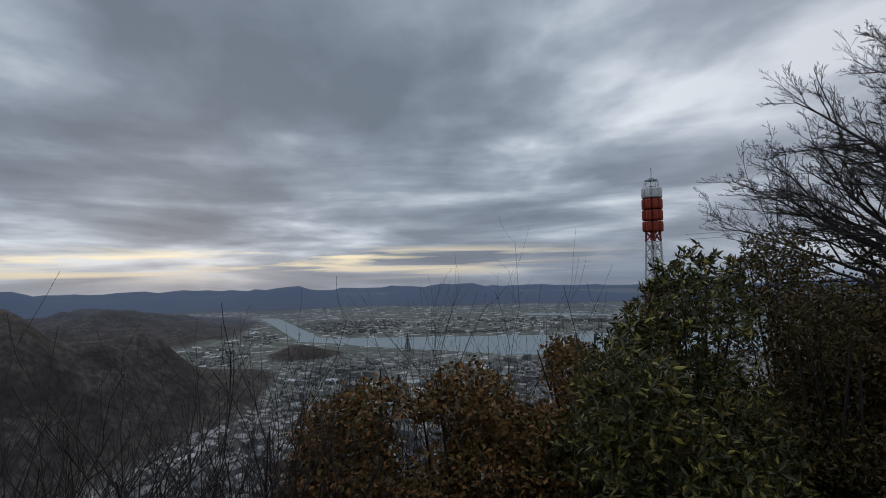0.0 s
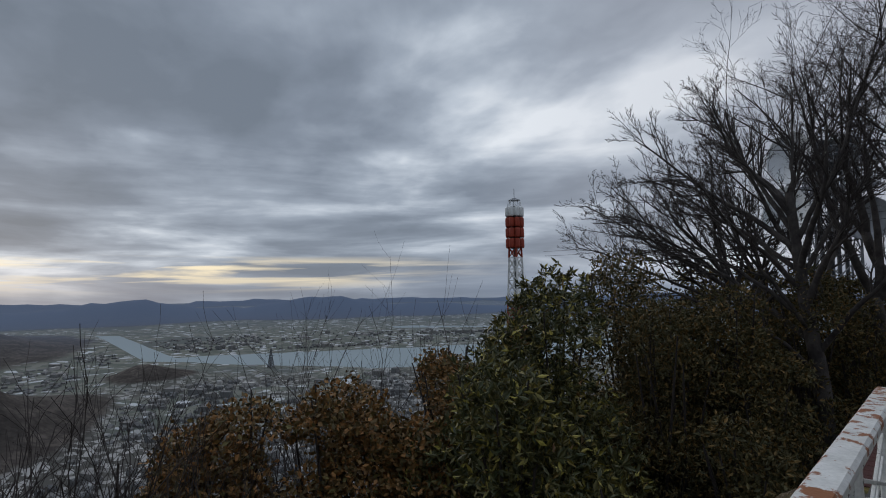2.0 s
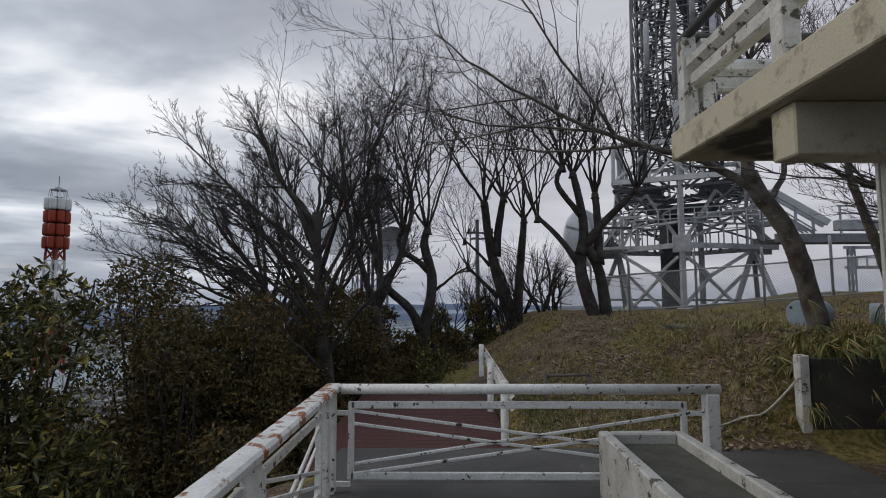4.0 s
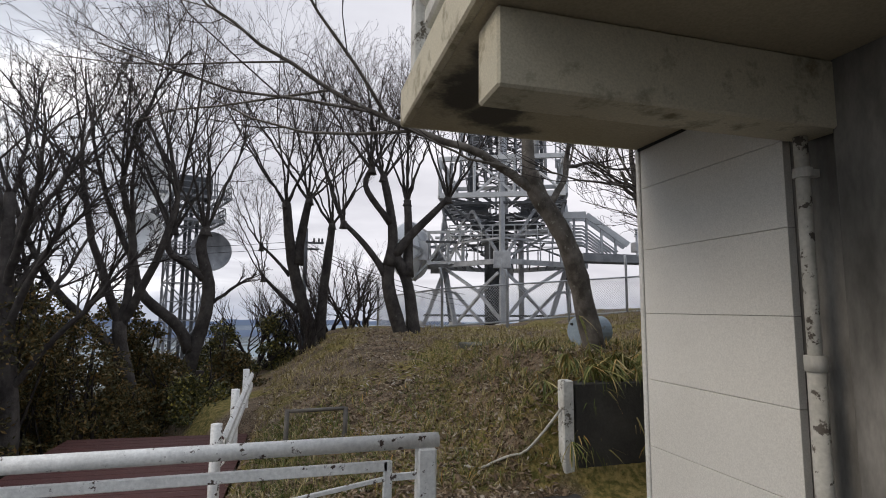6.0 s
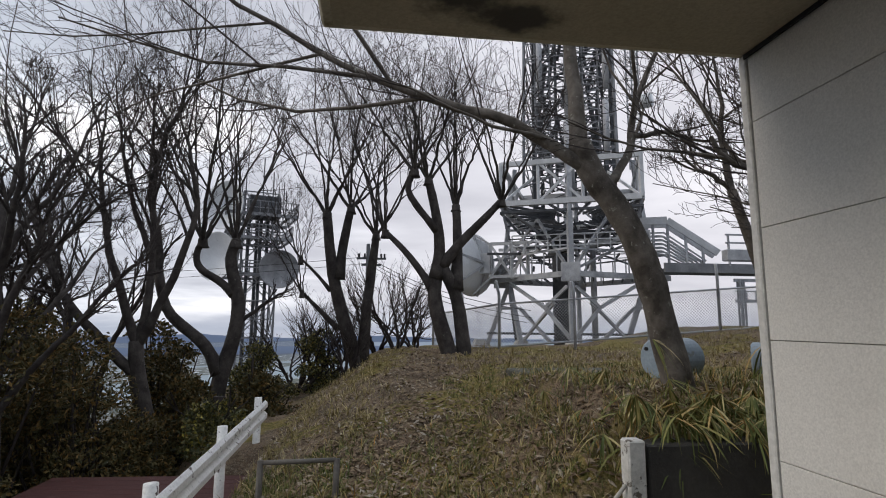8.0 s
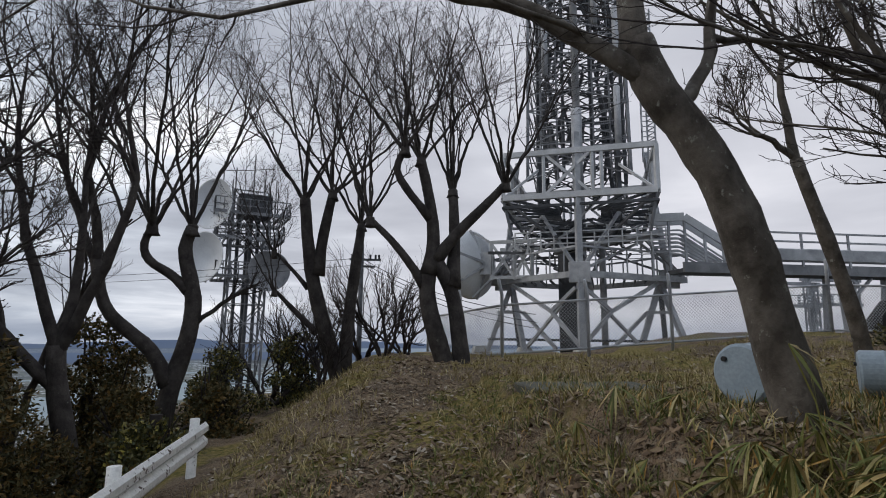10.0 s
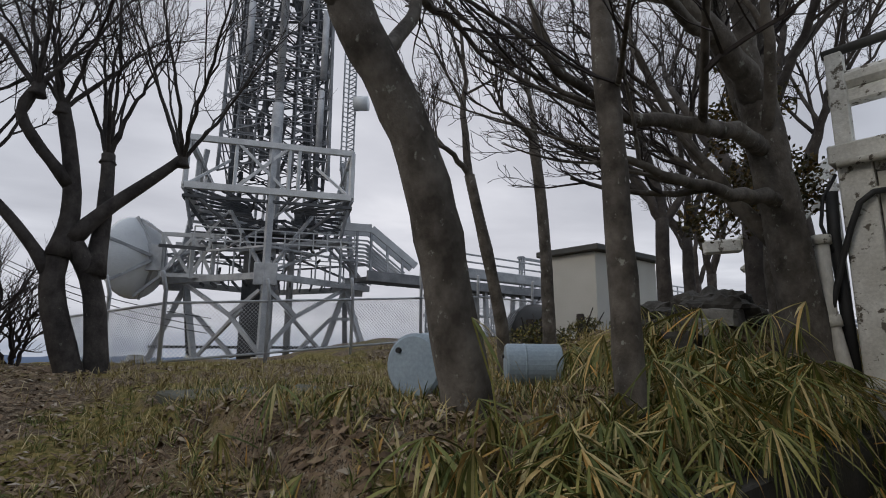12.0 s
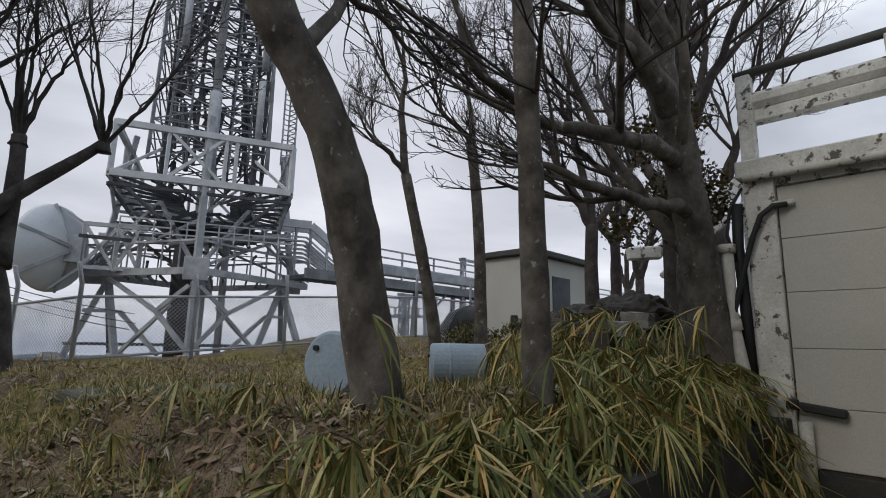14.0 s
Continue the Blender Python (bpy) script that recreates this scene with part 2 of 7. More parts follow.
LITTER = material("leaf_litter", (0.15, 0.11, 0.07), (0.10, 0.075, 0.05), 4, 0.9, bump=0.2, per_island=[(0.0, (0.105, 0.070, 0.048)), (0.5, (0.25, 0.170, 0.105)), (0.85, (0.37, 0.285, 0.19)), (1.0, (0.52, 0.46, 0.38))])
BLUE_DRUM = material("faded_blue_plastic", (0.33, 0.40, 0.46), (0.27, 0.34, 0.40), 2, 0.5, bump=0.05, spots=(0.2, 0.22, 0.22), spot_scale=4, spot_cut=0.66)
BLACK = material("black_rubber", (0.02, 0.02, 0.021), (0.03, 0.03, 0.03), 4, 0.6, bump=0.1)
SHED_WALL = material("grey_beige_render", (0.56, 0.545, 0.505), (0.49, 0.475, 0.435), 0.8, 0.85, bump=0.2)
SHED_ROOF = material("dark_roof_edge", (0.06, 0.06, 0.058), (0.09, 0.088, 0.083), 1, 0.7, bump=0.2)
GREEN_GRASS = material("low_green_grass", (0.09, 0.12, 0.03), (0.06, 0.085, 0.022), 2, 0.8, bump=0.2, per_island=[(0.0, (0.06, 0.085, 0.02)), (0.5, (0.12, 0.145, 0.035)), (0.85, (0.22, 0.20, 0.06)), (1.0, (0.40, 0.33, 0.14))])
ROPE = material("white_rope", (0.55, 0.53, 0.47), (0.42, 0.40, 0.34), 20, 0.9, bump=0.4)

# ---- mesh building ----


class Shape:
    """Points and faces that become one mesh."""

    def __init__(self):
        self.v, self.f = [], []

    def add(self, verts, faces):
        n = len(self.v)
        self.v += [tuple(p) for p in verts]
        self.f += [tuple(i + n for i in q) for q in faces]
        return self

    def box(self, c, size, m=None, bevel=0.0):
        hx, hy, hz = (s / 2 for s in size)
        m = m or Matrix()
        c = Vector(c)
        b = min(bevel, 0.45 * min(size))
        if b <= 0:
            vs = [c + m @ Vector((sx * hx, sy * hy, sz * hz)) for sx in (-1, 1) for sy in (-1, 1) for sz in (-1, 1)]
            return self.add(vs, [(0, 1, 3, 2), (4, 6, 7, 5), (0, 4, 5, 1), (2, 3, 7, 6), (0, 2, 6, 4), (1, 5, 7, 3)])
        vs, ids = [], {}
        for sx in (-1, 1):
            for sy in (-1, 1):
                for sz in (-1, 1):
                    for k in range(3):
                        p = [sx * (hx - b), sy * (hy - b), sz * (hz - b)]
                        p[k] = (sx * hx, sy * hy, sz * hz)[k]
                        ids[sx, sy, sz, k] = len(vs)
                        vs.append(c + m @ Vector(p))
        fs = []
        s2 = ((-1, -1), (1, -1), (1, 1), (-1, 1))
        for k in range(3):
            for s in (-1, 1):
                q = []
                for a, e in s2:
                    key = [0, 0, 0]
                    key[k], key[(k + 1) % 3], key[(k + 2) % 3] = s, a, e
                    q.append(ids[(*key, k)])
                fs.append(tuple(q if s > 0 else q[::-1]))
        for k in range(3):
            i, j = (k + 1) % 3, (k + 2) % 3
            for a, e in s2:
                q = []
                for s, ax in ((-1, i), (1, i), (1, j), (-1, j)):
                    key = [0, 0, 0]
                    key[k], key[i], key[j] = s, a, e
                    q.append(ids[(*key, ax)])
                fs.append(tuple(q if a * e > 0 else q[::-1]))
        for sx in (-1, 1):
            for sy in (-1, 1):
                for sz in (-1, 1):
                    q = tuple(ids[sx, sy, sz, k] for k in range(3))
                    fs.append(q if sx * sy * sz > 0 else q[::-1])
        return self.add(vs, fs)

    def bar(self, a, b, w, h=None, bevel=0.0, turn=0.0):
        """A square bar from a to b, w wide and h high."""
        a, b = Vector(a), Vector(b)
        d = b - a
        if d.length < 1e-5:
            return self
        x = d.normalized()
        ref = Vector((0, 0, 1)) if abs(x.z) < 0.95 else Vector((0, 1, 0))
        y = ref.cross(x).normalized()
        z = x.cross(y)
        m = Matrix((x, y, z)).transposed()
        if turn:
            m = m @ Matrix.Rotation(turn, 3, "X")
        return self.box((a + b) / 2, (d.length, w, h or w), m, bevel)

    def tube(self, pts, rads, n=8, caps=True):
        pts = [Vector(p) for p in pts]
        if not isinstance(rads, (list, tuple)):
            rads = [rads] * len(pts)
        base, side = len(self.v), None
        for i, p in enumerate(pts):
            d = pts[min(i + 1, len(pts) - 1)] - pts[max(i - 1, 0)]
            if d.length < 1e-9:
                d = Vector((0, 0, 1))
            d.normalize()
            if side is None:
                side = d.orthogonal().normalized()
            else:
                side = (side - d * side.dot(d))
                side = side.normalized() if side.length > 1e-6 else d.orthogonal().normalized()
            up_ = d.cross(side)
            for k in range(n):
                a = 2 * math.pi * k / n
                self.v.append(tuple(p + (side * math.cos(a) + up_ * math.sin(a)) * rads[i]))
        for i in range(len(pts) - 1):
            for k in range(n):
                a, b = base + i * n + k, base + i * n + (k + 1) % n
                self.f.append((a, b, b + n, a + n))
        if caps:
            self.f.append(tuple(base + k for k in range(n))[::-1])
            self.f.append(tuple(base + (len(pts) - 1) * n + k for k in range(n)))
        return self

    def lathe(self, profile, c, axis, n=24):
        """Rings of (distance along the axis, radius)."""
        c, axis = Vector(c), Vector(axis).normalized()
        s = axis.orthogonal().normalized()
        t = axis.cross(s)
        base = len(self.v)
        for h, r in profile:
            for k in range(n):
                a = 2 * math.pi * k / n
                self.v.append(tuple(c + axis * h + (s * math.cos(a) + t * math.sin(a)) * r))
        for i in range(len(profile) - 1):
            for k in range(n):
                a, b = base + i * n + k, base + i * n + (k + 1) % n
                self.f.append((a, b, b + n, a + n))
        self.f.append(tuple(base + k for k in range(n))[::-1])
        self.f.append(tuple(base + (len(profile) - 1) * n + k for k in range(n)))
        return self

    def mesh(self, name, smooth=False):
        me = bpy.data.meshes.new(name)
        me.from_pydata(self.v, [], self.f)
        if smooth:
            me.polygons.foreach_set("use_smooth", [True] * len(me.polygons))
        me.update()
        return me


def part(name, shape, mat, parent=None, label="", smooth=False):
    me = shape.mesh(name, smooth)
    me.materials.append(mat)
    ob = new(name, me)
    if parent is not None:
        ob.parent = parent
    if label:
        ob["label"] = label
    return ob


def empty(name, at=(0, 0, 0), rz=0.0):
    ob = new(name)
    ob.empty_display_size = 0.2
    ob.matrix_world = pose(*at, 0, 0, rz)
    return ob


def setting(name, shape, mat, label, smooth=False):
    return tagged(part(name, shape, mat, smooth=smooth), label, kind="structure")


def smoothstep(a, b, x):
    t = np.clip((x - a) / (b - a), 0, 1)
    return t * t * (3 - 2 * t)


# ---- ground: one sheet from the hilltop to the horizon ----
VALLEY = -130.0


def waves(x, y, s, seed):
    """A soft, bounded, uneven field of wavelength about s."""
    r = np.random.RandomState(seed)
    out = np.zeros_like(x)
    for k in range(7):
        a, ph, f = r.uniform(0, 2 * np.pi), r.uniform(0, 2 * np.pi), r.uniform(0.6, 2.1)
        out += np.sin((x * np.cos(a) + y * np.sin(a)) * 2 * np.pi * f / s + ph) / 7 ** 0.5
    return out


def height(x, y):
    x, y = np.asarray(x, float), np.asarray(y, float)
    # the flat terrace by the building
    z = np.full_like(x, -0.06)
    # the mound north of it
    climb = 0.22 * smoothstep(6.2, 8.2, y) + 0.62 * smoothstep(7.4, 12.5, y) + 0.30 * smoothstep(11, 16.5, y)
    mound = climb * smoothstep(1.0, 3.6, x)
    bank = (1.06 + 0.16 * smoothstep(7.2, 8.0, y) * smoothstep(11.5, 8.6, y)) * smoothstep(6.98, 7.22, y) * smoothstep(4.45, 4.9, x)
    side = 0.95 * smoothstep(3.55, 4.75, x) * smoothstep(6.7, 7.6, y)
    z = z + np.maximum(np.maximum(mound, bank), side)
    z += 0.62 * smoothstep(8.5, 14, x) * smoothstep(7.2, 9, y)
    z += 0.55 * smoothstep(8.1, 9.3, x) * smoothstep(7.5, 8.5, y) * smoothstep(11.2, 9.6, y) * smoothstep(15.5, 13, x)
    # the hillside falls away west and north
    west_edge = -0.8 + 2.15 * smoothstep(5.8, 7.4, y) - 0.5 * smoothstep(11.5, 13.5, y) - 2.1 * smoothstep(12, 22, y)
    fall = np.maximum(west_edge - x, 0)
    z -= 1.25 * smoothstep(0, 3, fall) + 0.62 * np.maximum(fall - 0.5, 0) ** 0.97
    z -= 0.55 * smoothstep(0.05, 0.4, 1.62 - x) * smoothstep(6.5, 6.9, y) * smoothstep(11.9, 11.2, y)
    north = np.maximum(y - 19.5 - 0.1 * np.maximum(x - 4, 0), 0)
    z -= 0.10 * np.minimum(north, 12) + 0.55 * np.maximum(north - 12, 0)
    z -= 0.45 * np.maximum(x - 34, 0) + 0.4 * np.maximum(-14 - y, 0)
    r = np.hypot(x, y)
    near = 1 - smoothstep(15, 40, r)
    z += 0.035 * waves(x, y, 1.7, 3) * near * smoothstep(0.2, 0.8, z + 0.06)
    z += 0.016 * waves(x, y, 0.55, 4) * near * smoothstep(0.1, 0.6, z + 0.06)
    z += 1.6 * waves(x, y, 40, 5) * smoothstep(25, 90, r)
    floor = VALLEY + 0.5 * waves(x, y, 260, 8)
    # wooded spurs south-west and the range on the far side of the plain
    b = np.degrees(np.arctan2(x, y))
    spur = smoothstep(-73, -98, b) * smoothstep(-165, -130, b) * np.exp(-((r - 600 - 6 * (b + 90)) / 115) ** 2) * 97
    spur += np.exp(-((b + 73.5) / 3.2) ** 2) * np.exp(-((r - 880) / 55) ** 2) * 20
    spur += np.exp(-((b + 92) / 9) ** 2) * np.exp(-((r - 1500) / 300) ** 2) * 58
    spur = spur * (1 + 0.15 * waves(x, y, 120, 11))
    ridge = 58 + 17 * waves(b * 9, b * 0, 210, 21) + 12 * waves(b * 9, b * 0, 70, 22) + 4 * waves(b * 9, b * 0, 19, 24)
    ridge *= 1 - 0.75 * smoothstep(-58, -38, b) * smoothstep(140, 100, b)
    ridge = ridge * np.exp(-((r - 2700) / 380) ** 2) + (26 + 15 * waves(b * 9, b * 0, 160, 31) + 7 * waves(b * 9, b * 0, 43, 32)) * np.exp(-((r - 4300) / 380) ** 2)
    low = floor + np.maximum(spur, 0) + ridge
    # blend, so that the hill's foot runs out into the plain
    return np.where(z > low + 6, z, np.where(z < low - 6, low, low + (z - low + 6) ** 2 / 24))


def hgt(x, y):
    return float(height(np.array([x]), np.array([y]))[0])


CX, CY = 3.6, 8.4
rings = [0.0]
step = 0.11
while rings[-1] < 4900:
    rings.append(rings[-1] + step)
    step = max(0.11, rings[-1] * 0.0265)
sectors = 330
ang = np.linspace(0, 2 * np.pi, sectors, endpoint=False)
R, A = np.meshgrid(np.array(rings[1:]), ang, indexing="ij")
GX, GY = CX + R * np.sin(A), CY + R * np.cos(A)
GZ = height(GX, GY)
verts = np.concatenate([[[CX, CY, hgt(CX, CY)]], np.stack([GX.ravel(), GY.ravel(), GZ.ravel()], 1)])
nr = len(rings) - 1
I, J = np.meshgrid(np.arange(nr - 1), np.arange(sectors), indexing="ij")
a0 = 1 + I * sectors + J
a1 = 1 + I * sectors + (J + 1) % sectors
faces = np.stack([a0, a0 + sectors, a1 + sectors, a1], -1).reshape(-1, 4).tolist()
faces += [(0, 1 + k, 1 + (k + 1) % sectors) for k in range(sectors)]
gm = bpy.data.meshes.new("ground")
gm.from_pydata(verts.tolist(), [], faces)
gm.polygons.foreach_set("use_smooth", [True] * len(gm.polygons))


def ground_material():
    """Earth and litter on the hilltop, winter wood on the slopes, town, fields and river on the plain. Distant haze is
    mixed into the colours.
    """
    m = bpy.data.materials.new("hill_and_plain")
    m.use_nodes = True
    t = m.node_tree
    b = t.nodes["Principled BSDF"]
    b.inputs["Roughness"].default_value = 0.95
    b.inputs["Specular IOR Level"].default_value = 0.1
    geo = t.nodes.new("ShaderNodeNewGeometry")
    sp = t.nodes.new("ShaderNodeSeparateXYZ")
    t.links.new(geo.outputs["Position"], sp.inputs[0])
    X, Y, Z = sp.outputs

    def mth(op, a, c=None, d=None, clamp=False):
        n = t.nodes.new("ShaderNodeMath")
        n.operation, n.use_clamp = op, clamp
        for i, v in enumerate((a, c, d)):
            if v is None:
                continue
            if isinstance(v, (int, float)):
                n.inputs[i].default_value = v
            else:
                t.links.new(v, n.inputs[i])
        return n.outputs[0]

    def tex(scale, det=4, kind="ShaderNodeTexNoise", vec=None, out="Fac"):
        n = t.nodes.new(kind)
        n.inputs["Scale"].default_value = scale
        if kind == "ShaderNodeTexNoise":
            n.inputs["Detail"].default_value, n.inputs["Roughness"].default_value = det, 0.6
        t.links.new(vec or geo.outputs["Position"], n.inputs["Vector"])
        return n.outputs[out]

    def rng(v, lo, hi):
        n = t.nodes.new("ShaderNodeMapRange")
        n.interpolation_type = "SMOOTHSTEP"
        n.inputs["From Min"].default_value, n.inputs["From Max"].default_value = lo, hi
        t.links.new(v, n.inputs["Value"])
        return n.outputs[0]

    def mix(fac, a, c):
        n = t.nodes.new("ShaderNodeMix")
        n.data_type = "RGBA"
        for sock, v in ((n.inputs[0], fac), (n.inputs[6], a), (n.inputs[7], c)):
            if isinstance(v, (int, float)):
                sock.default_value = v
            elif isinstance(v, tuple):
                sock.default_value = (*v, 1)
            else:
                t.links.new(v, sock)
        return n.outputs[2]

    earth = mix(rng(tex(2.2), 0.35, 0.65), (0.105, 0.074, 0.050), (0.26, 0.185, 0.125))
    earth = mix(rng(tex(28), 0.45, 0.7), earth, (0.23, 0.19, 0.14))
    earth = mix(rng(tex(75, 3), 0.52, 0.60), earth, (0.055, 0.040, 0.030))
    earth = mix(rng(tex(52, 2), 0.62, 0.68), earth, (0.34, 0.29, 0.22))
    grass = mix(rng(tex(14), 0.35, 0.65), (0.105, 0.10, 0.03), (0.29, 0.22, 0.085))
    near = mix(rng(tex(0.62, 4), 0.46, 0.56), earth, grass)
    wood = mix(rng(tex(0.16, 6), 0.35, 0.7), (0.048, 0.041, 0.038), (0.105, 0.09, 0.08))
    wood = mix(rng(tex(0.03, 3), 0.40, 0.62), mix(0.55, wood, (0.02, 0.018, 0.017)), wood)
    dist = mth("POWER", mth("ADD", mth("MULTIPLY", X, X), mth("MULTIPLY", Y, Y)), 0.5)
    col = mix(rng(dist, 16, 40), near, wood)
    # the plain: patchwork of plots and roofs
    cells = tex(0.075, kind="ShaderNodeTexVoronoi", out="Color")
    cs = t.nodes.new("ShaderNodeSeparateColor")
    t.links.new(cells, cs.inputs[0])
    field = mix(rng(cs.outputs[0], 0.2, 0.9), (0.10, 0.112, 0.098), (0.175, 0.178, 0.155))
    field = mix(rng(cs.outputs[1], 0.86, 0.93), field, (0.46, 0.48, 0.50))
    roofs = tex(0.17, kind="ShaderNodeTexVoronoi", out="Color")
    rs = t.nodes.new("ShaderNodeSeparateColor")
    t.links.new(roofs, rs.inputs[0])
    town = mix(rng(rs.outputs[0], 0.60, 0.85), (0.075, 0.073, 0.068), (0.31, 0.305, 0.295))
    built = mth("MULTIPLY", rng(tex(0.006, 3), 0.40, 0.50), rng(dist, 1000, 700))
    plain = mix(built, field, town)
    plain = mix(rng(tex(0.0035, 3), 0.58, 0.66), plain, (0.10, 0.11, 0.105))
    # the river: a broad reach across the plain and a narrow arm that leaves it upstream
    W = mth("ADD", mth("MULTIPLY", X, -0.854), mth("MULTIPLY", Y, 0.52))
    V = mth("ADD", mth("MULTIPLY", X, 0.52), mth("MULTIPLY", Y, 0.854))
    wob = mth("MULTIPLY_ADD", tex(0.006, 2), 90, -45)
    W2 = mth("ADD", W, wob)
    near_bank = mth("MULTIPLY_ADD", mth("MAXIMUM", mth("MULTIPLY_ADD", V, -1.0, 100), 0.0), 0.55, 850)
    broad = mth("MULTIPLY", mth("GREATER_THAN", W2, near_bank), mth("MULTIPLY", mth("LESS_THAN", W2, 1110), mth("GREATER_THAN", V, -300)))
    arm_w = mth("MULTIPLY_ADD", mth("ADD", V, 285), -2.05, 1110)
    arm = mth("MULTIPLY", mth("LESS_THAN", mth("ABSOLUTE", mth("SUBTRACT", W, arm_w)), 60), mth("MULTIPLY", mth("GREATER_THAN", W, 1090), mth("LESS_THAN", W, 1640)))
    arm2 = mth("MULTIPLY", mth("LESS_THAN", mth("ABSOLUTE", mth("SUBTRACT", W2, mth("MULTIPLY_ADD", V, -0.35, 1750))), 30), mth("GREATER_THAN", V, 250))
    # matte water: the pale sky it would mirror is put into its colour
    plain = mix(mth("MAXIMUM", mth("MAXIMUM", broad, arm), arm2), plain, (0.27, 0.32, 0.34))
    # far plain fades to blue: haze painted into its colour by distance
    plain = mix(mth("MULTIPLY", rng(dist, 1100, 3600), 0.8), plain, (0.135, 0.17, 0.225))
    # sea to the north-east, its pale blue carrying haze in the colour
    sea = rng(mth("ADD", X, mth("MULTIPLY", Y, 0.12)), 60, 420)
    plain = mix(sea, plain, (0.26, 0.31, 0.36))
    flat = rng(Z, VALLEY + 7, VALLEY + 3.5)
    col = mix(flat, col, plain)
    # distant slopes turn blue-grey, again haze held in the colour
    far_haze = rng(dist, 1000, 2600)
    col = mix(mth("MULTIPLY", far_haze, mth("SUBTRACT", 1.0, flat)), col, (0.098, 0.132, 0.20))
    t.links.new(col, b.inputs["Base Color"])
    bp = t.nodes.new("ShaderNodeBump")
    bp.inputs["Strength"].default_value, bp.inputs["Distance"].default_value = 0.9, 0.05
    t.links.new(tex(30, 6), bp.inputs["Height"])
    t.links.new(bp.outputs[0], b.inputs["Normal"])
    return m


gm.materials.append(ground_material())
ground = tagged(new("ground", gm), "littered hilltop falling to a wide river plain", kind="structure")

# ---- terrace and building ----
def slab_box(x0, x1, y0, y1, z0, z1, bevel=0.0, s=None):
    return (s or Shape()).box(((x0 + x1) / 2, (y0 + y1) / 2, (z0 + z1) / 2), (x1 - x0, y1 - y0, z1 - z0), None, bevel)


setting("terrace_floor", slab_box(-0.75, 9.3, -9, 5.75, -0.5, 0.0, 0.02), PAVING, "dark damp paved terrace beside the building")
setting("terrace_step", slab_box(-0.7, 4.63, 5.754, 6.85, -0.4, -0.012, 0.02), PAVING, "dark paved apron at the foot of the mound")

W1X, W1Y = 4.63, 5.775
SOF, SLAB_TOP, BEAM_Z = 2.985, 3.26, 2.62
setting("wall_core", slab_box(W1X + 0.06, 14, -9, W1Y - 0.06, 0, SOF), DAMP, "rendered wall behind the siding")
setting("wall_foot", slab_box(W1X - 0.05, W1X + 0.1, 4.42, W1Y + 0.02, 0, 0.2, 0.01), CONCRETE, "concrete plinth under the siding")
siding = empty("wall_west")
tagged(siding, "grey-white horizontal siding boards on the building's corner", kind="structure")
zs = [0.2, 0.69, 1.18, 1.675, 2.165, 2.655, SOF]
for a, b in zip(zs, zs[1:]):
    part("siding_board", slab_box(W1X, W1X + 0.055, 4.46, W1Y - 0.05, a + 0.0015, b - 0.0015, 0.002), PANEL, siding)
part("corner_trim", slab_box(W1X - 0.012, W1X + 0.05, W1Y - 0.046, W1Y, 0.2, SOF, 0.006), TRIM, siding)
north = empty("wall_north")
tagged(north, "grey-white siding on the building's north side", kind="structure")
for a, b in zip(zs, zs[1:]):
    part("siding_board", slab_box(W1X + 0.06, 9.3, W1Y - 0.055, W1Y - 0.002, a + 0.0015, b - 0.0015, 0.002), PANEL, north)
# the stained render south of the downpipe
setting("wall_rendered", slab_box(W1X - 0.02, W1X + 0.06, -9, 4.16, 0, SOF, 0.01), DAMP, "pale render with black mould streaks")

pipe = empty("downpipe", (W1X - 0.06, 4.30, 0))
tagged(pipe, "white rainwater downpipe with scuffed paint", "downpipe")
part("pipe", Shape().tube([(0, 0, 1.02), (0, 0, BEAM_Z)], 0.034, 16), PIPE, pipe, smooth=True)
part("lower_pipe", Shape().tube([(0, 0, 0), (0, 0, 1.44)], 0.042, 16), PIPE, pipe, smooth=True)
part("collar", Shape().tube([(0, 0, 1.40), (0, 0, 1.48)], 0.052, 16), PLAIN_PIPE, pipe, smooth=True)
part("bracket", Shape().tube([(0, 0, 2.40), (0, 0, 2.45)], 0.046, 16).box((0.05, 0, 2.43), (0.1, 0.03, 0.04)), PLAIN_PIPE, pipe)

setting("soffit_joint", slab_box(W1X - 0.022, W1X - 0.013, 4.42, W1Y - 0.05, SOF - 0.028, SOF - 0.007), BLACK, "dark mouldy joint between soffit and siding")
SX = 2.69
setting("balcony_slab", slab_box(SX, 14, -9, W1Y, SOF, SLAB_TOP, 0.012), CREAM, "cream concrete balcony slab with a green-stained edge")
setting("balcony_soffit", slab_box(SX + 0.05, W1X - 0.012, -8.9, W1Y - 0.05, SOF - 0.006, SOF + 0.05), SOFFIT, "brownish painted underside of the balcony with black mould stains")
setting("balcony_beam", slab_box(2.79, W1X + 0.05, 4.13, 4.38, BEAM_Z, SOF - 0.008, 0.012), CREAM, "cream concrete beam under the balcony")
setting("beam_south", slab_box(2.79, W1X + 0.05, -1.2, -0.95, BEAM_Z, SOF - 0.008, 0.012), CREAM, "cream concrete beam under the balcony")


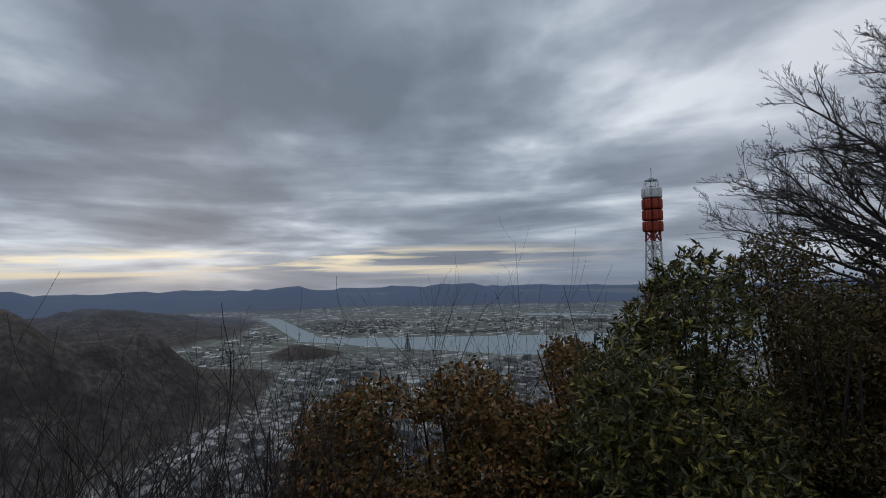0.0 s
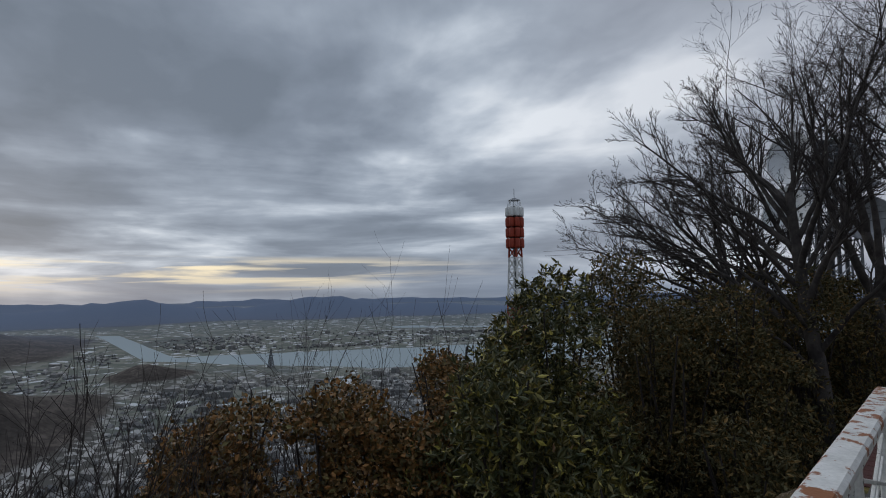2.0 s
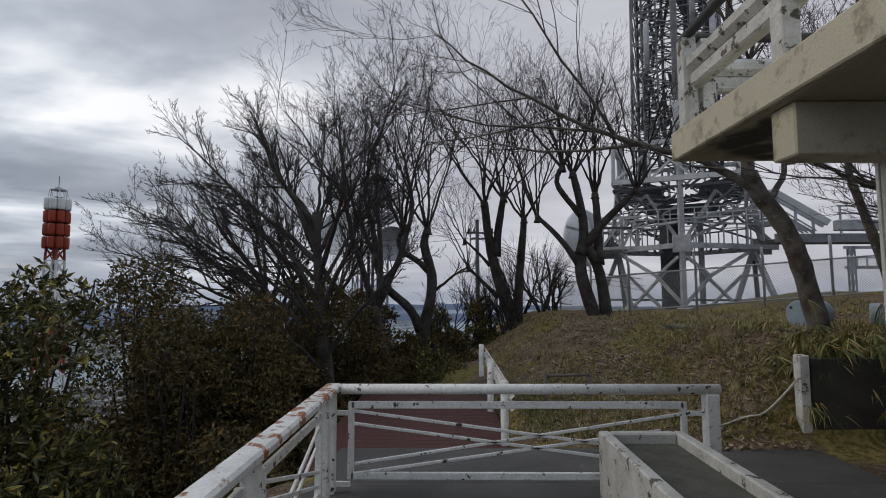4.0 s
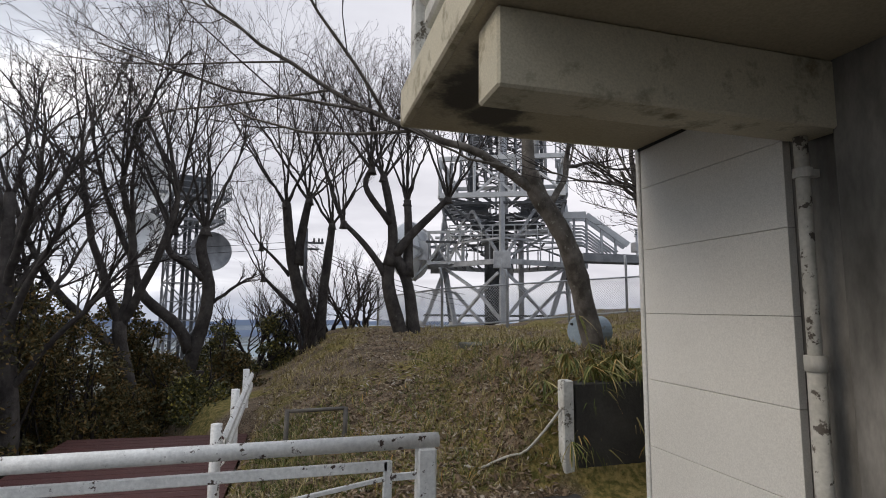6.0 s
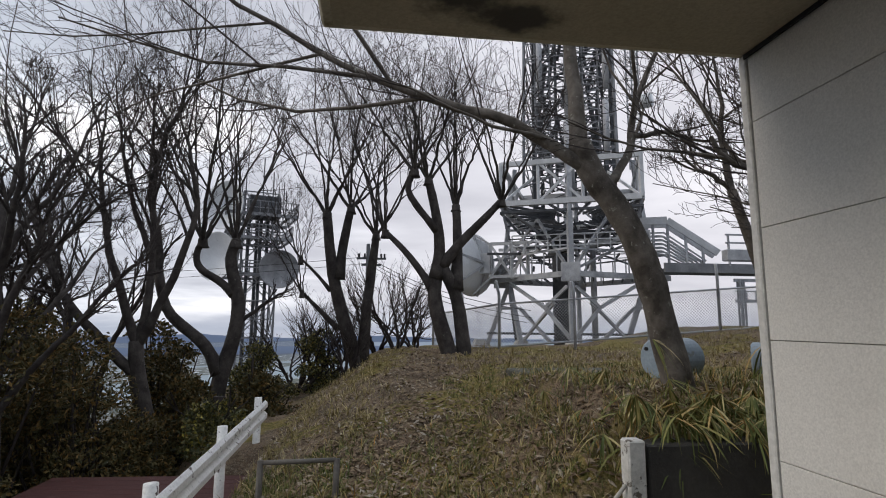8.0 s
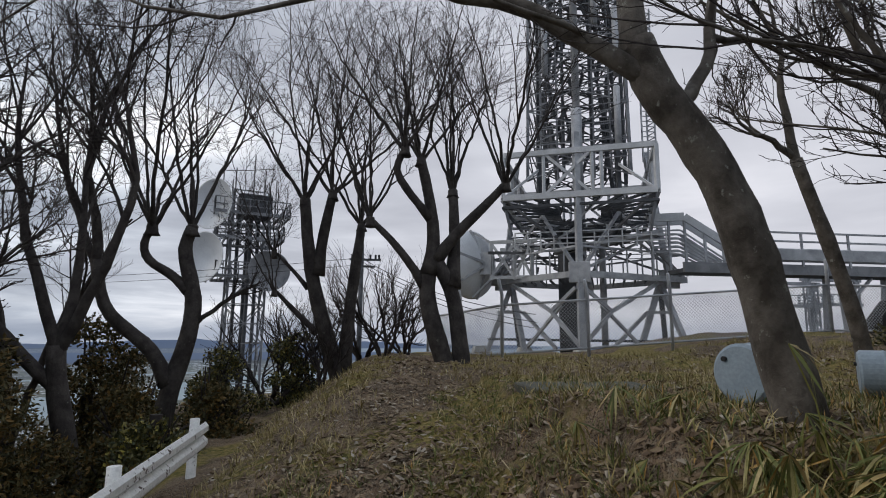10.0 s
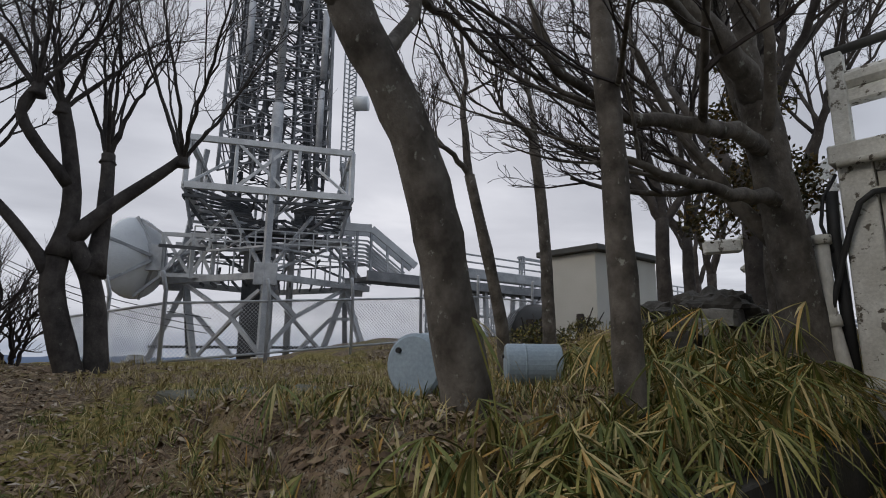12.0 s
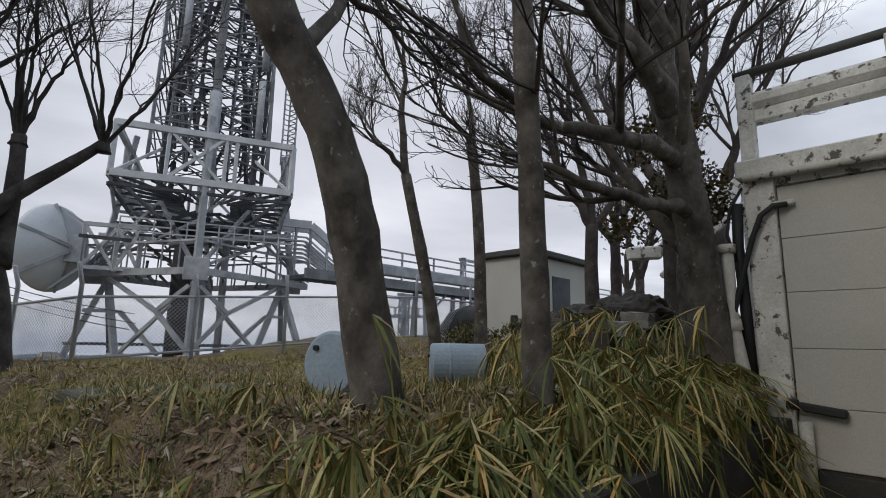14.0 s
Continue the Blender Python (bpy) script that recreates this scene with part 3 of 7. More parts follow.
def add_mould(m, spots, colour):
    """Soft ragged mould stains on a painted surface: spots of centre and half axes, in plan."""
    t = m.node_tree
    b = t.nodes["Principled BSDF"]
    geo = t.nodes.new("ShaderNodeNewGeometry")
    sp = t.nodes.new("ShaderNodeSeparateXYZ")
    t.links.new(geo.outputs["Position"], sp.inputs[0])

    def mth(op, *args):
        n = t.nodes.new("ShaderNodeMath")
        n.operation = op
        for k, v in enumerate(args):
            if isinstance(v, (int, float)):
                n.inputs[k].default_value = v
            else:
                t.links.new(v, n.inputs[k])
        return n.outputs[0]

    def grain(scale):
        n = t.nodes.new("ShaderNodeTexNoise")
        n.inputs["Scale"].default_value, n.inputs["Detail"].default_value, n.inputs["Roughness"].default_value = scale, 6, 0.65
        t.links.new(geo.outputs["Position"], n.inputs["Vector"])
        return n.outputs["Fac"]

    near = None
    for cx, cy, sx, sy in spots:
        u = mth("MULTIPLY_ADD", sp.outputs[0], 1 / sx, -cx / sx)
        v = mth("MULTIPLY_ADD", sp.outputs[1], 1 / sy, -cy / sy)
        d = mth("POWER", mth("ADD", mth("MULTIPLY", u, u), mth("MULTIPLY", v, v)), 0.5)
        near = d if near is None else mth("MINIMUM", near, d)
    near = mth("ADD", near, mth("MULTIPLY_ADD", grain(9), 1.3, -0.65))
    mr = t.nodes.new("ShaderNodeMapRange")
    mr.interpolation_type = "SMOOTHSTEP"
    mr.inputs["From Min"].default_value, mr.inputs["From Max"].default_value = 1.2, 0.55
    mr.inputs["To Max"].default_value = 0.9
    t.links.new(near, mr.inputs["Value"])
    mx = t.nodes.new("ShaderNodeMix")
    mx.data_type = "RGBA"
    t.links.new(mr.outputs[0], mx.inputs[0])
    t.links.new(b.inputs["Base Color"].links[0].from_socket, mx.inputs[6])
    mx.inputs[7].default_value = (*colour, 1)
    t.links.new(mx.outputs[2], b.inputs["Base Color"])


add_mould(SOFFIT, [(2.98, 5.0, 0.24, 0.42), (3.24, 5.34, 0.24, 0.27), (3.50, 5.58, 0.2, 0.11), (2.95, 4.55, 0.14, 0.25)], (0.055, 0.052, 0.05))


def balustrade(x0, y0, x1, y1, base, label):
    """Posts with two heavy peeling beams and a dark pipe on top."""
    d = Vector((x1 - x0, y1 - y0, 0))
    length = d.length
    ob = empty("balcony_railing", (x0, y0, base), math.degrees(math.atan2(d.y, d.x)))
    tagged(ob, label, "railing", group="balcony railings")
    n = max(1, round(length / 1.45))
    for k in range(n + 1):
        x = 0.09 + (length - 0.18) * k / n
        part("post", Shape().box((x, 0.0, 0.44), (0.13, 0.13, 0.88), None, 0.008), WHITE_BEAM, ob)
    part("beam", Shape().box((length / 2, -0.07, 0.465), (length, 0.13, 0.14), None, 0.02), WHITE_BEAM, ob)
    part("beam", Shape().box((length / 2, -0.06, 0.622), (length, 0.19, 0.17), None, 0.05), WHITE_BEAM, ob)
    part("top_pipe", Shape().tube([(0, 0, 0.91), (length, 0, 0.91)], 0.045, 12), SHED_ROOF, ob, "dark weathered top pipe", True)
    return ob


balustrade(SX + 0.12, -6.0, SX + 0.12, W1Y - 0.04, SLAB_TOP, "white peeling balcony railing with a dark top pipe")
balustrade(8.9, W1Y - 0.1, SX + 0.22, W1Y - 0.1, SLAB_TOP, "white peeling balcony railing along the north edge")

# the rear wing
W2X, W2Y = 9.3, 7.2
setting("wing_core", slab_box(W2X + 0.08, 14, W1Y - 0.05, W2Y - 0.02, 0, 3.12), CONCRETE, "concrete of the rear wing")
wing = empty("wall_wing")
tagged(wing, "grey siding boards of the rear wing framed by white concrete", kind="structure")
for k in range(5):
    z1 = 3.02 - 0.49 * k
    part("siding_board", slab_box(W2X + 0.02, W2X + 0.07, 5.75, W2Y - 0.26, max(z1 - 0.486, 0.55), z1, 0.004), WING_PANEL, wing)
part("corner_post", slab_box(W2X - 0.05, W2X + 0.12, W2Y - 0.25, W2Y, 0.2, 3.12, 0.012), WHITE_BEAM, wing, "white concrete post with flaking paint")
part("lintel", slab_box(W2X - 0.02, W2X + 0.10, 5.75, W2Y - 0.254, 3.03, 3.12, 0.008), WHITE_BEAM, wing)
part("cornice", slab_box(W2X - 0.10, 14, 5.81, W2Y + 0.05, 3.123, 3.30, 0.015), WHITE_BEAM, wing)
part("gutter", Shape().tube([(W2X - 0.12, 5.82, 3.11), (W2X - 0.12, W2Y - 0.02, 3.11)], 0.035, 10), PIPE, wing, smooth=True)
part("foot_wall", slab_box(W2X + 0.0, W2X + 0.075, 5.75, W2Y - 0.26, 0.0, 0.546, 0.01), DARK_WALL, wing)
balustrade(W2X + 0.02, 5.9, W2X + 0.02, W2Y + 0.02, 3.30, "white peeling railing on the roof of the rear wing")
wp = empty("wing_downpipe", (W2X - 0.13, W2Y + 0.03, 0))
tagged(wp, "white downpipe with a cranked joint at the wing's corner", "downpipe")
part("pipe", Shape().tube([(0, 0.04, 1.0), (0, 0.06, 1.30), (0, 0.12, 1.72), (0, 0.13, 1.84), (0, 0.13, 2.46)], 0.055, 12), PLAIN_PIPE, wp, smooth=True)
part("collar", Shape().tube([(0, 0.13, 2.42), (0, 0.13, 2.50)], 0.075, 12), PIPE, wp, smooth=True)
part("elbow", Shape().tube([(0, 0.115, 1.70), (0, 0.13, 1.80)], 0.072, 12), PIPE, wp, smooth=True)
part("lower_pipe", Shape().tube([(0.05, -0.35, 0.2), (0.05, -0.35, 0.95)], 0.05, 12), PIPE, wp, smooth=True)
cab = empty("cable")
tagged(cab, "black cable looping down the wing's corner post", "cable")
part("run", Shape().tube([(W2X - 0.05, 6.86, 2.83), (W2X - 0.10, 6.96, 2.82), (W2X - 0.12, 7.06, 2.74), (W2X - 0.12, 7.14, 2.54), (W2X - 0.12, 7.23, 2.26), (W2X - 0.14, 7.31, 1.96), (W2X - 0.15, 7.36, 1.78)], 0.026, 10), BLACK, cab, smooth=True)
# added black tube that stands for the shade between pipe and post
part("conduit", Shape().tube([(W2X - 0.01, 7.26, 1.2), (W2X - 0.01, 7.27, 1.9), (W2X - 0.01, 7.29, 2.5), (W2X - 0.01, 7.27, 2.9)], 0.05, 10), BLACK, cab, smooth=True)
part("loop", Shape().tube([(W2X - 0.05, 7.30, 2.35), (W2X - 0.08, 7.36, 2.6), (W2X - 0.05, 7.33, 2.85), (W2X - 0.02, 7.22, 3.05)], 0.016, 8), BLACK, cab, smooth=True)
part("bracket", Shape().box((W2X - 0.03, 6.90, 2.85), (0.05, 0.20, 0.05), None, 0.012), PIPE, cab)
box_ = empty("junction_box", (W2X - 0.05, 6.76, 1.05))
tagged(box_, "black cable clamp on the grey siding", "clamp")
part("body", Shape().box((0, 0, 0), (0.10, 0.34, 0.07), Matrix.Rotation(0.12, 3, "X"), 0.015), BLACK, box_)
part("cap", Shape().tube([(-0.03, 0.16, 0.03), (-0.03, 0.24, 0.04)], 0.045, 10), BLACK, box_, smooth=True)

# white slanting handrail of the stair behind the wing
stair = empty("stair_railing")
tagged(stair, "white concrete handrail sloping down behind the rear wing", "railing")
SA, SB = Vector((11.2, 8.75, 2.86)), Vector((11.9, 7.75, 3.95))
for dz, w in ((0.0, 0.20), (-0.34, 0.09)):
    part("beam", Shape().bar(SA + Vector((0, 0, dz)), SB + Vector((0, 0, dz)), 0.14, w, 0.02), WHITE_BEAM, stair)
part("end_cap", Shape().bar(SA, SA + Vector((-0.28, 0.36, -0.02)), 0.15, 0.18, 0.02), WHITE_BEAM, stair)
for f in (0.06, 0.5, 0.95):
    q = SA.lerp(SB, f)
    part("post", Shape().bar((q.x, q.y, hgt(q.x, q.y) - 0.2), (q.x, q.y, q.z), 0.07, 0.07, 0.008), WHITE_BEAM, stair)

# retaining wall along the passage
setting("retaining_wall", slab_box(4.72, 9.3, 6.98, 7.2, 0, 0.965, 0.01), DARK_WALL, "black-stained concrete retaining wall under the grass")
post = empty("bollard", (4.63, 7.02, 0))
tagged(post, "white concrete post with flaking pitted paint", "post")
part("shaft", Shape().box((0, 0, 0.5), (0.12, 0.12, 1.0), None, 0.012), WHITE_BEAM, post)

# ---- terrace railing ----
RX, RY, RZ = -0.5, 5.52, 0.92
rail = empty("terrace_railing", (0, 0, 0))
tagged(rail, "white steel terrace railing with rust and peeling paint", "railing")
part("top_rail", slab_box(RX - 0.075, RX + 0.075, -1.2, RY + 0.06, RZ - 0.07, RZ, 0.018), WHITE_RAIL, rail, "rust-blistered top rail")
part("top_rail", Shape().tube([(RX + 0.08, RY, RZ - 0.042), (2.92, RY, RZ - 0.042)], 0.046, 14), WHITE_CHIP, rail, smooth=True)
part("end_post", slab_box(2.78, 2.90, RY - 0.055, RY + 0.055, 0, RZ - 0.08, 0.012), WHITE_CHIP, rail)
for y in (RY - 0.06, RY - 0.30, 3.6, 1.9, 0.2):
    part("post", slab_box(RX - 0.045, RX + 0.045, y - 0.045, y + 0.045, 0, RZ - 0.07, 0.008), WHITE_CHIP, rail)


def panel_infill(parent, p0, p1, z0, z1):
    """A frame of flat bars with two pairs of crossing rods between p0 and p1."""
    a, b = Vector((*p0, 0)), Vector((*p1, 0))

    def at(f, z):
        q = a.lerp(b, f)
        return (q.x, q.y, z)
    part("frame_bar", Shape().bar(at(0, z1), at(1, z1), 0.03, 0.062, 0.005), WHITE_CHIP, parent)
    part("frame_bar", Shape().bar(at(0, z0), at(1, z0), 0.03, 0.062, 0.005), WHITE_CHIP, parent)
    part("frame_stile", Shape().bar(at(0, z0 - 0.03), at(0, z1 + 0.03), 0.055, 0.03, 0.005), WHITE_CHIP, parent)
    part("frame_stile", Shape().bar(at(1, z0 - 0.03), at(1, z1 + 0.03), 0.055, 0.03, 0.005), WHITE_CHIP, parent)
    h = z1 - z0
    for f0, za, f1, zb in ((0, z1 - 0.08 * h, 1, z0 + 0.30 * h), (0, z1 - 0.26 * h, 1, z0 + 0.12 * h), (0, z0 + 0.16 * h, 1, z1 - 0.12 * h), (0, z0 + 0.02 * h, 0.93, z1 - 0.36 * h)):
        part("brace_rod", Shape().bar(at(f0, za), at(f1, zb), 0.022, 0.026, 0.004), WHITE_CHIP, parent)


panel_infill(rail, (RX + 0.17, RY), (2.60, RY), 0.13, 0.74)
for f in (0.74, 0.13):
    part("stub", slab_box(2.60, 2.78, RY - 0.012, RY + 0.012, f - 0.09, f - 0.05), WHITE_CHIP, rail)
    part("stub", slab_box(RX + 0.04, RX + 0.17, RY - 0.012, RY + 0.012, f - 0.09, f - 0.05), WHITE_CHIP, rail)
panel_infill(rail, (RX, 3.75), (RX, 5.05), 0.13, 0.74)
panel_infill(rail, (RX, 2.05), (RX, 3.45), 0.13, 0.74)

# ---- planter ----
pl = empty("planter", (0, 0, 0))
tagged(pl, "long pale concrete planter trough with wet silt", "planter")
PX0, PX1, PY0, PY1, PZ = 1.79, 2.50, 3.62, 5.31, 0.575
for nm, bx in (("long_side", (PX0, PX0 + 0.09, PY0, PY1)), ("long_side", (PX1 - 0.09, PX1, PY0, PY1)), ("end", (PX0 + 0.091, PX1 - 0.091, PY1 - 0.09, PY1)), ("end", (PX0 + 0.091, PX1 - 0.091, PY0, PY0 + 0.09))):
    part(nm, slab_box(*bx, 0, PZ, 0.012), PALE_CONCRETE, pl)
part("silt", slab_box(PX0 + 0.092, PX1 - 0.092, PY0 + 0.092, PY1 - 0.092, 0.05, PZ - 0.085), SILT, pl, "dark damp silt")

# ---- maroon roof below the terrace ----
hut = empty("hut")
tagged(hut, "low hut with a weathered maroon sheet roof below the terrace", "hut")
for k in range(24):
    y = 7.0 + 0.19 * k
    part("roof_sheet", Shape().bar((1.34, y, -0.34), (-1.2, y, -0.30), 0.184, 0.02, 0.004), RED_ROOF, hut)
part("wall", slab_box(-1.0, 1.0, 7.1, 11.4, -3.4, -0.38), DARK_WALL, hut)

# ---- guardrail beside the path ----
gr = empty("guardrail")
tagged(gr, "white steel guardrail with peeling paint beside the path", "guardrail")
G0, G1 = Vector((1.36, 7.9, 0.30)), Vector((1.28, 12.3, 0.40))
d = (G1 - G0).normalized()
sd = Vector((d.y, -d.x, 0))
prof = [(-0.15, 0.0), (-0.11, 0.035), (-0.05, 0.035), (0.0, -0.02), (0.05, 0.035), (0.11, 0.035), (0.15, 0.0)]
sh = Shape()
vs = []
for q in (G0, G1):
    for th in (0, 0.008):
        for z, o in prof:
            vs.append(q + Vector((0, 0, z)) + sd * (o + th))
n = len(prof)
fs = []
for k in range(n - 1):
    fs += [(k, k + 1, 2 * n + k + 1, 2 * n + k), (n + k + 1, n + k, 3 * n + k, 3 * n + k + 1)]
fs += [(0, 2 * n, 3 * n, n), (n - 1, 2 * n - 1, 4 * n - 1, 3 * n - 1)]
part("beam", sh.add(vs, fs), WHITE_CHIP, gr)
for f in (0.04, 0.5, 0.96):
    q = G0.lerp(G1, f) - sd * 0.07
    part("post", Shape().tube([(q.x, q.y, -1.3), (q.x, q.y, q.z + 0.22)], 0.055, 12), WHITE_CHIP, gr, smooth=True)
for f in (0.04, 0.5, 0.96):
    q = G0.lerp(G1, f) - sd * 0.03
    part("spacer", Shape().box(q, (0.05, 0.06, 0.12)), WHITE_CHIP, gr)

low_pipe = empty("low_pipe")
tagged(low_pipe, "white plastic pipe lying along the top of the wall", "pipe")
part("run", Shape().tube([(7.9, 7.24, 1.17), (8.6, 7.16, 1.16), (9.22, 7.12, 1.20)], 0.03, 10), PLAIN_PIPE, low_pipe, smooth=True)


def rock(x, y, z, r, seed):
    """A rough boulder."""
    bm = bmesh.new()
    bmesh.ops.create_icosphere(bm, subdivisions=4, radius=r)
    for v in bm.verts:
        n = noise.noise(v.co * (1.6 / r) + Vector((seed, 0, 0)))
        v.co = v.co * (1 + 0.42 * n + 0.22 * noise.noise(v.co * (4.5 / r)) + 0.08 * noise.noise(v.co * (13 / r)))
        v.co.z *= 0.75
    me = bpy.data.meshes.new("rock")
    bm.to_mesh(me)
    bm.free()
    me.materials.append(DARK_WALL)
    ob = new("rock", me)
    ob.location = (x, y, z)
    tagged(ob, "dark mossy boulder in the heap behind the big tree", "rock", group="rock heap")


for k, (x, y, r) in enumerate(((9.9, 8.5, 0.55), (10.6, 8.9, 0.6), (9.5, 9.2, 0.45), (10.2, 9.5, 0.5), (11.2, 9.4, 0.55), (10.4, 8.9, 0.4))):
    rock(x, y, hgt(x, y) + 0.02, r * 0.62, k)

for k in range(7):
    x = 8.75 + 0.40 * k
    bm = bmesh.new()
    bmesh.ops.create_cube(bm, size=1)
    bmesh.ops.subdivide_edges(bm, edges=bm.edges[:], cuts=3, use_grid_fill=True)
    for v in bm.verts:
        v.co.x, v.co.y, v.co.z = v.co.x * 0.40, v.co.y * 0.30, v.co.z * 0.16
        v.co += v.co * 0.28 * noise.noise(v.co * 7 + Vector((k * 3.1, 0, 0)))
    me = bpy.data.meshes.new("edging_stone")
    bm.to_mesh(me)
    bm.free()
    me.materials.append(CONCRETE if k % 3 else DARK_WALL)
    ob = new("edging_stone", me)
    ob.matrix_world = pose(x, 8.42 + 0.05 * math.sin(k * 2.3), hgt(x, 8.45) + 0.05, 4 * math.sin(k), 3 * math.cos(k * 1.7), 6 * math.sin(k * 1.3))
    tagged(ob, "flat weathered stone edging the earth bank", "stone", group="edging stones")

# ---- towers ----
def drum_tower(x, y):
    """A red and white lattice mast that carries rings of drum-shaped aerials."""
    g = hgt(x, y)
    ob = empty("radio_mast", (x, y, g))
    tagged(ob, "red and white lattice mast crowned by rings of drums", "mast")
    o = -g

    def half(z):
        return 0.72 + 0.030 * (7.0 - z)
    bands = [(-1.5, 6.0, WHITE_PAINT, "white_lattice"), (6.0, 7.6, RED_PAINT, "red_lattice"), (-9.0, -1.5, RED_PAINT, "red_lattice"), (-16.5, -9.0, WHITE_PAINT, "white_lattice"), (g - 0.5, -16.5, RED_PAINT, "red_lattice")]
    for z0, z1, mat_, nm in bands:
        if z1 <= z0:
            continue
        s = Shape()
        n = max(1, round((z1 - z0) / 1.9))
        for k in range(n):
            a, b = z0 + (z1 - z0) * k / n, z0 + (z1 - z0) * (k + 1) / n
            ha, hb = half(a), half(b)
            cs = [(-1, -1), (1, -1), (1, 1), (-1, 1)]
            for (ax, ay), (bx, by) in zip(cs, cs[1:] + cs[:1]):
                s.bar((ax * ha, ay * ha, a + o), (ax * hb, ay * hb, b + o), 0.22)
                s.bar((ax * hb, ay * hb, b + o), (bx * hb, by * hb, b + o), 0.13)
                s.bar((ax * ha, ay * ha, a + o), (bx * hb, by * hb, b + o), 0.11)
                s.bar((bx * ha, by * ha, a + o), (ax * hb, ay * hb, b + o), 0.11)
        part(nm, s, mat_, ob)
    part("ladder", Shape().bar((0, 0, g + o), (0, 0, 7.4 + o), 0.24, 0.3), STEEL_DARK, ob)
    prof = [(0, 0.30), (0.08, 0.42), (0.25, 0.455), (1.32, 0.455), (1.50, 0.42), (1.58, 0.30)]
    for tier, (z, mat_) in enumerate(((7.55, RED_PAINT), (9.27, RED_PAINT), (10.99, RED_PAINT), (12.72, WHITE_PAINT))):
        for k in range(8):
            a = 2 * math.pi * (k + 0.25) / 8
            part("drum", Shape().lathe(prof, (1.14 * math.cos(a), 1.14 * math.sin(a), z + o), (0, 0, 1), 18), mat_, ob, smooth=True)
    part("core", Shape().tube([(0, 0, 7.4 + o), (0, 0, 14.5 + o)], 0.62, 10), STEEL_DARK, ob)
    for k in range(8):
        a = 2 * math.pi * k / 8
        p, q = Vector((1.15 * math.cos(a), 1.15 * math.sin(a), 0)), Vector((0.95 * math.cos(a), 0.95 * math.sin(a), 0))
        s = Shape()
        s.bar(p + Vector((0, 0, 14.3 + o)), q + Vector((0, 0, 15.4 + o)), 0.07)
        part("crown_post", s, WHITE_PAINT, ob)
    part("top_deck", Shape().lathe([(0, 1.0), (0.12, 1.0)], (0, 0, 15.4 + o), (0, 0, 1), 8).tube([(0, 0, 15.5 + o), (0, 0, 15.8 + o)], 0.4, 8), STEEL, ob)
    part("lightning_rod", Shape().tube([(0, 0, 15.5 + o), (0, 0, 17.4 + o)], 0.04, 6), STEEL_DARK, ob)


drum_tower(-52.0, 69.8)


def lattice_box(s, c, hw, z0, z1, n, w, turn=0.0, taper=1.0, brace=0.6, mids=True):
    """Lattice shaft of square plan about c."""
    ct, st = math.cos(turn), math.sin(turn)

    def at(sx, sy, h, z):
        return (c[0] + (sx * ct - sy * st) * h, c[1] + (sx * st + sy * ct) * h, z)
    cs = [(-1, -1), (1, -1), (1, 1), (-1, 1)]
    for k in range(n):
        a, b = z0 + (z1 - z0) * k / n, z0 + (z1 - z0) * (k + 1) / n
        ha, hb = hw * (1 + (taper - 1) * k / n), hw * (1 + (taper - 1) * (k + 1) / n)
        for (ax, ay), (bx, by) in zip(cs, cs[1:] + cs[:1]):
            s.bar(at(ax, ay, ha, a), at(ax, ay, hb, b), w)
            s.bar(at(ax, ay, hb, b), at(bx, by, hb, b), w * brace)
            s.bar(at(ax, ay, ha, a), at(bx, by, hb, b), w * brace)
            s.bar(at(bx, by, ha, a), at(ax, ay, hb, b), w * brace)
            if mids:
                m = (a + b) / 2
                s.bar(at(ax, ay, (ha + hb) / 2, m), at(bx, by, (ha + hb) / 2, m), w * brace * 0.8)
    return s


def dish(parent, c, aim, r, mat_, name="dish"):
    """A parabolic bowl with a rim, ribs on its back and a feed."""
    aim = Vector(aim).normalized()
    c = Vector(c)
    prof = [(-0.10 * r, 0.10 * r), (-0.02 * r, 0.34 * r), (0.14 * r, 0.70 * r), (0.34 * r, 0.97 * r), (0.40 * r, r), (0.37 * r, 0.95 * r), (0.20 * r, 0.70 * r), (0.05 * r, 0.34 * r), (0.0, 0.05 * r)]
    d = part(name, Shape().lathe(prof, c, aim, 36), mat_, parent, smooth=True)
    s = Shape()
    side = aim.orthogonal().normalized()
    t = aim.cross(side)
    for k in range(6):
        a = 2 * math.pi * k / 6
        o = side * math.cos(a) + t * math.sin(a)
        s.bar(c - aim * 0.16 * r + o * 0.12 * r, c + aim * 0.33 * r + o * r, 0.05 * r, 0.07 * r)
    part("rib", s, STEEL, d)
    return d


T2A = radians(24)
UV = Vector((math.cos(T2A), -math.sin(T2A), 0)), Vector((math.sin(T2A), math.cos(T2A), 0))
T2C = Vector((10.4, 23.1, 0)) + UV[1] * 3.3
BASE = 1.02


def t2(u, v, z):
    p = T2C + UV[0] * u + UV[1] * v
    return Vector((p.x, p.y, z))


tower = empty("broadcast_tower", t2(0, 0, 0)[:])
tagged(tower, "grey steel broadcast tower with platforms, dishes and dense lattice", "tower")
OFF = -t2(0, 0, 0)
U = lambda u, v, z: t2(u, v, z) + OFF
DG = 3.3
FEET = {"near": (0, -DG), "left": (-DG, 0), "right": (DG, 0), "far": (0, DG)}
PLAT = 3.72
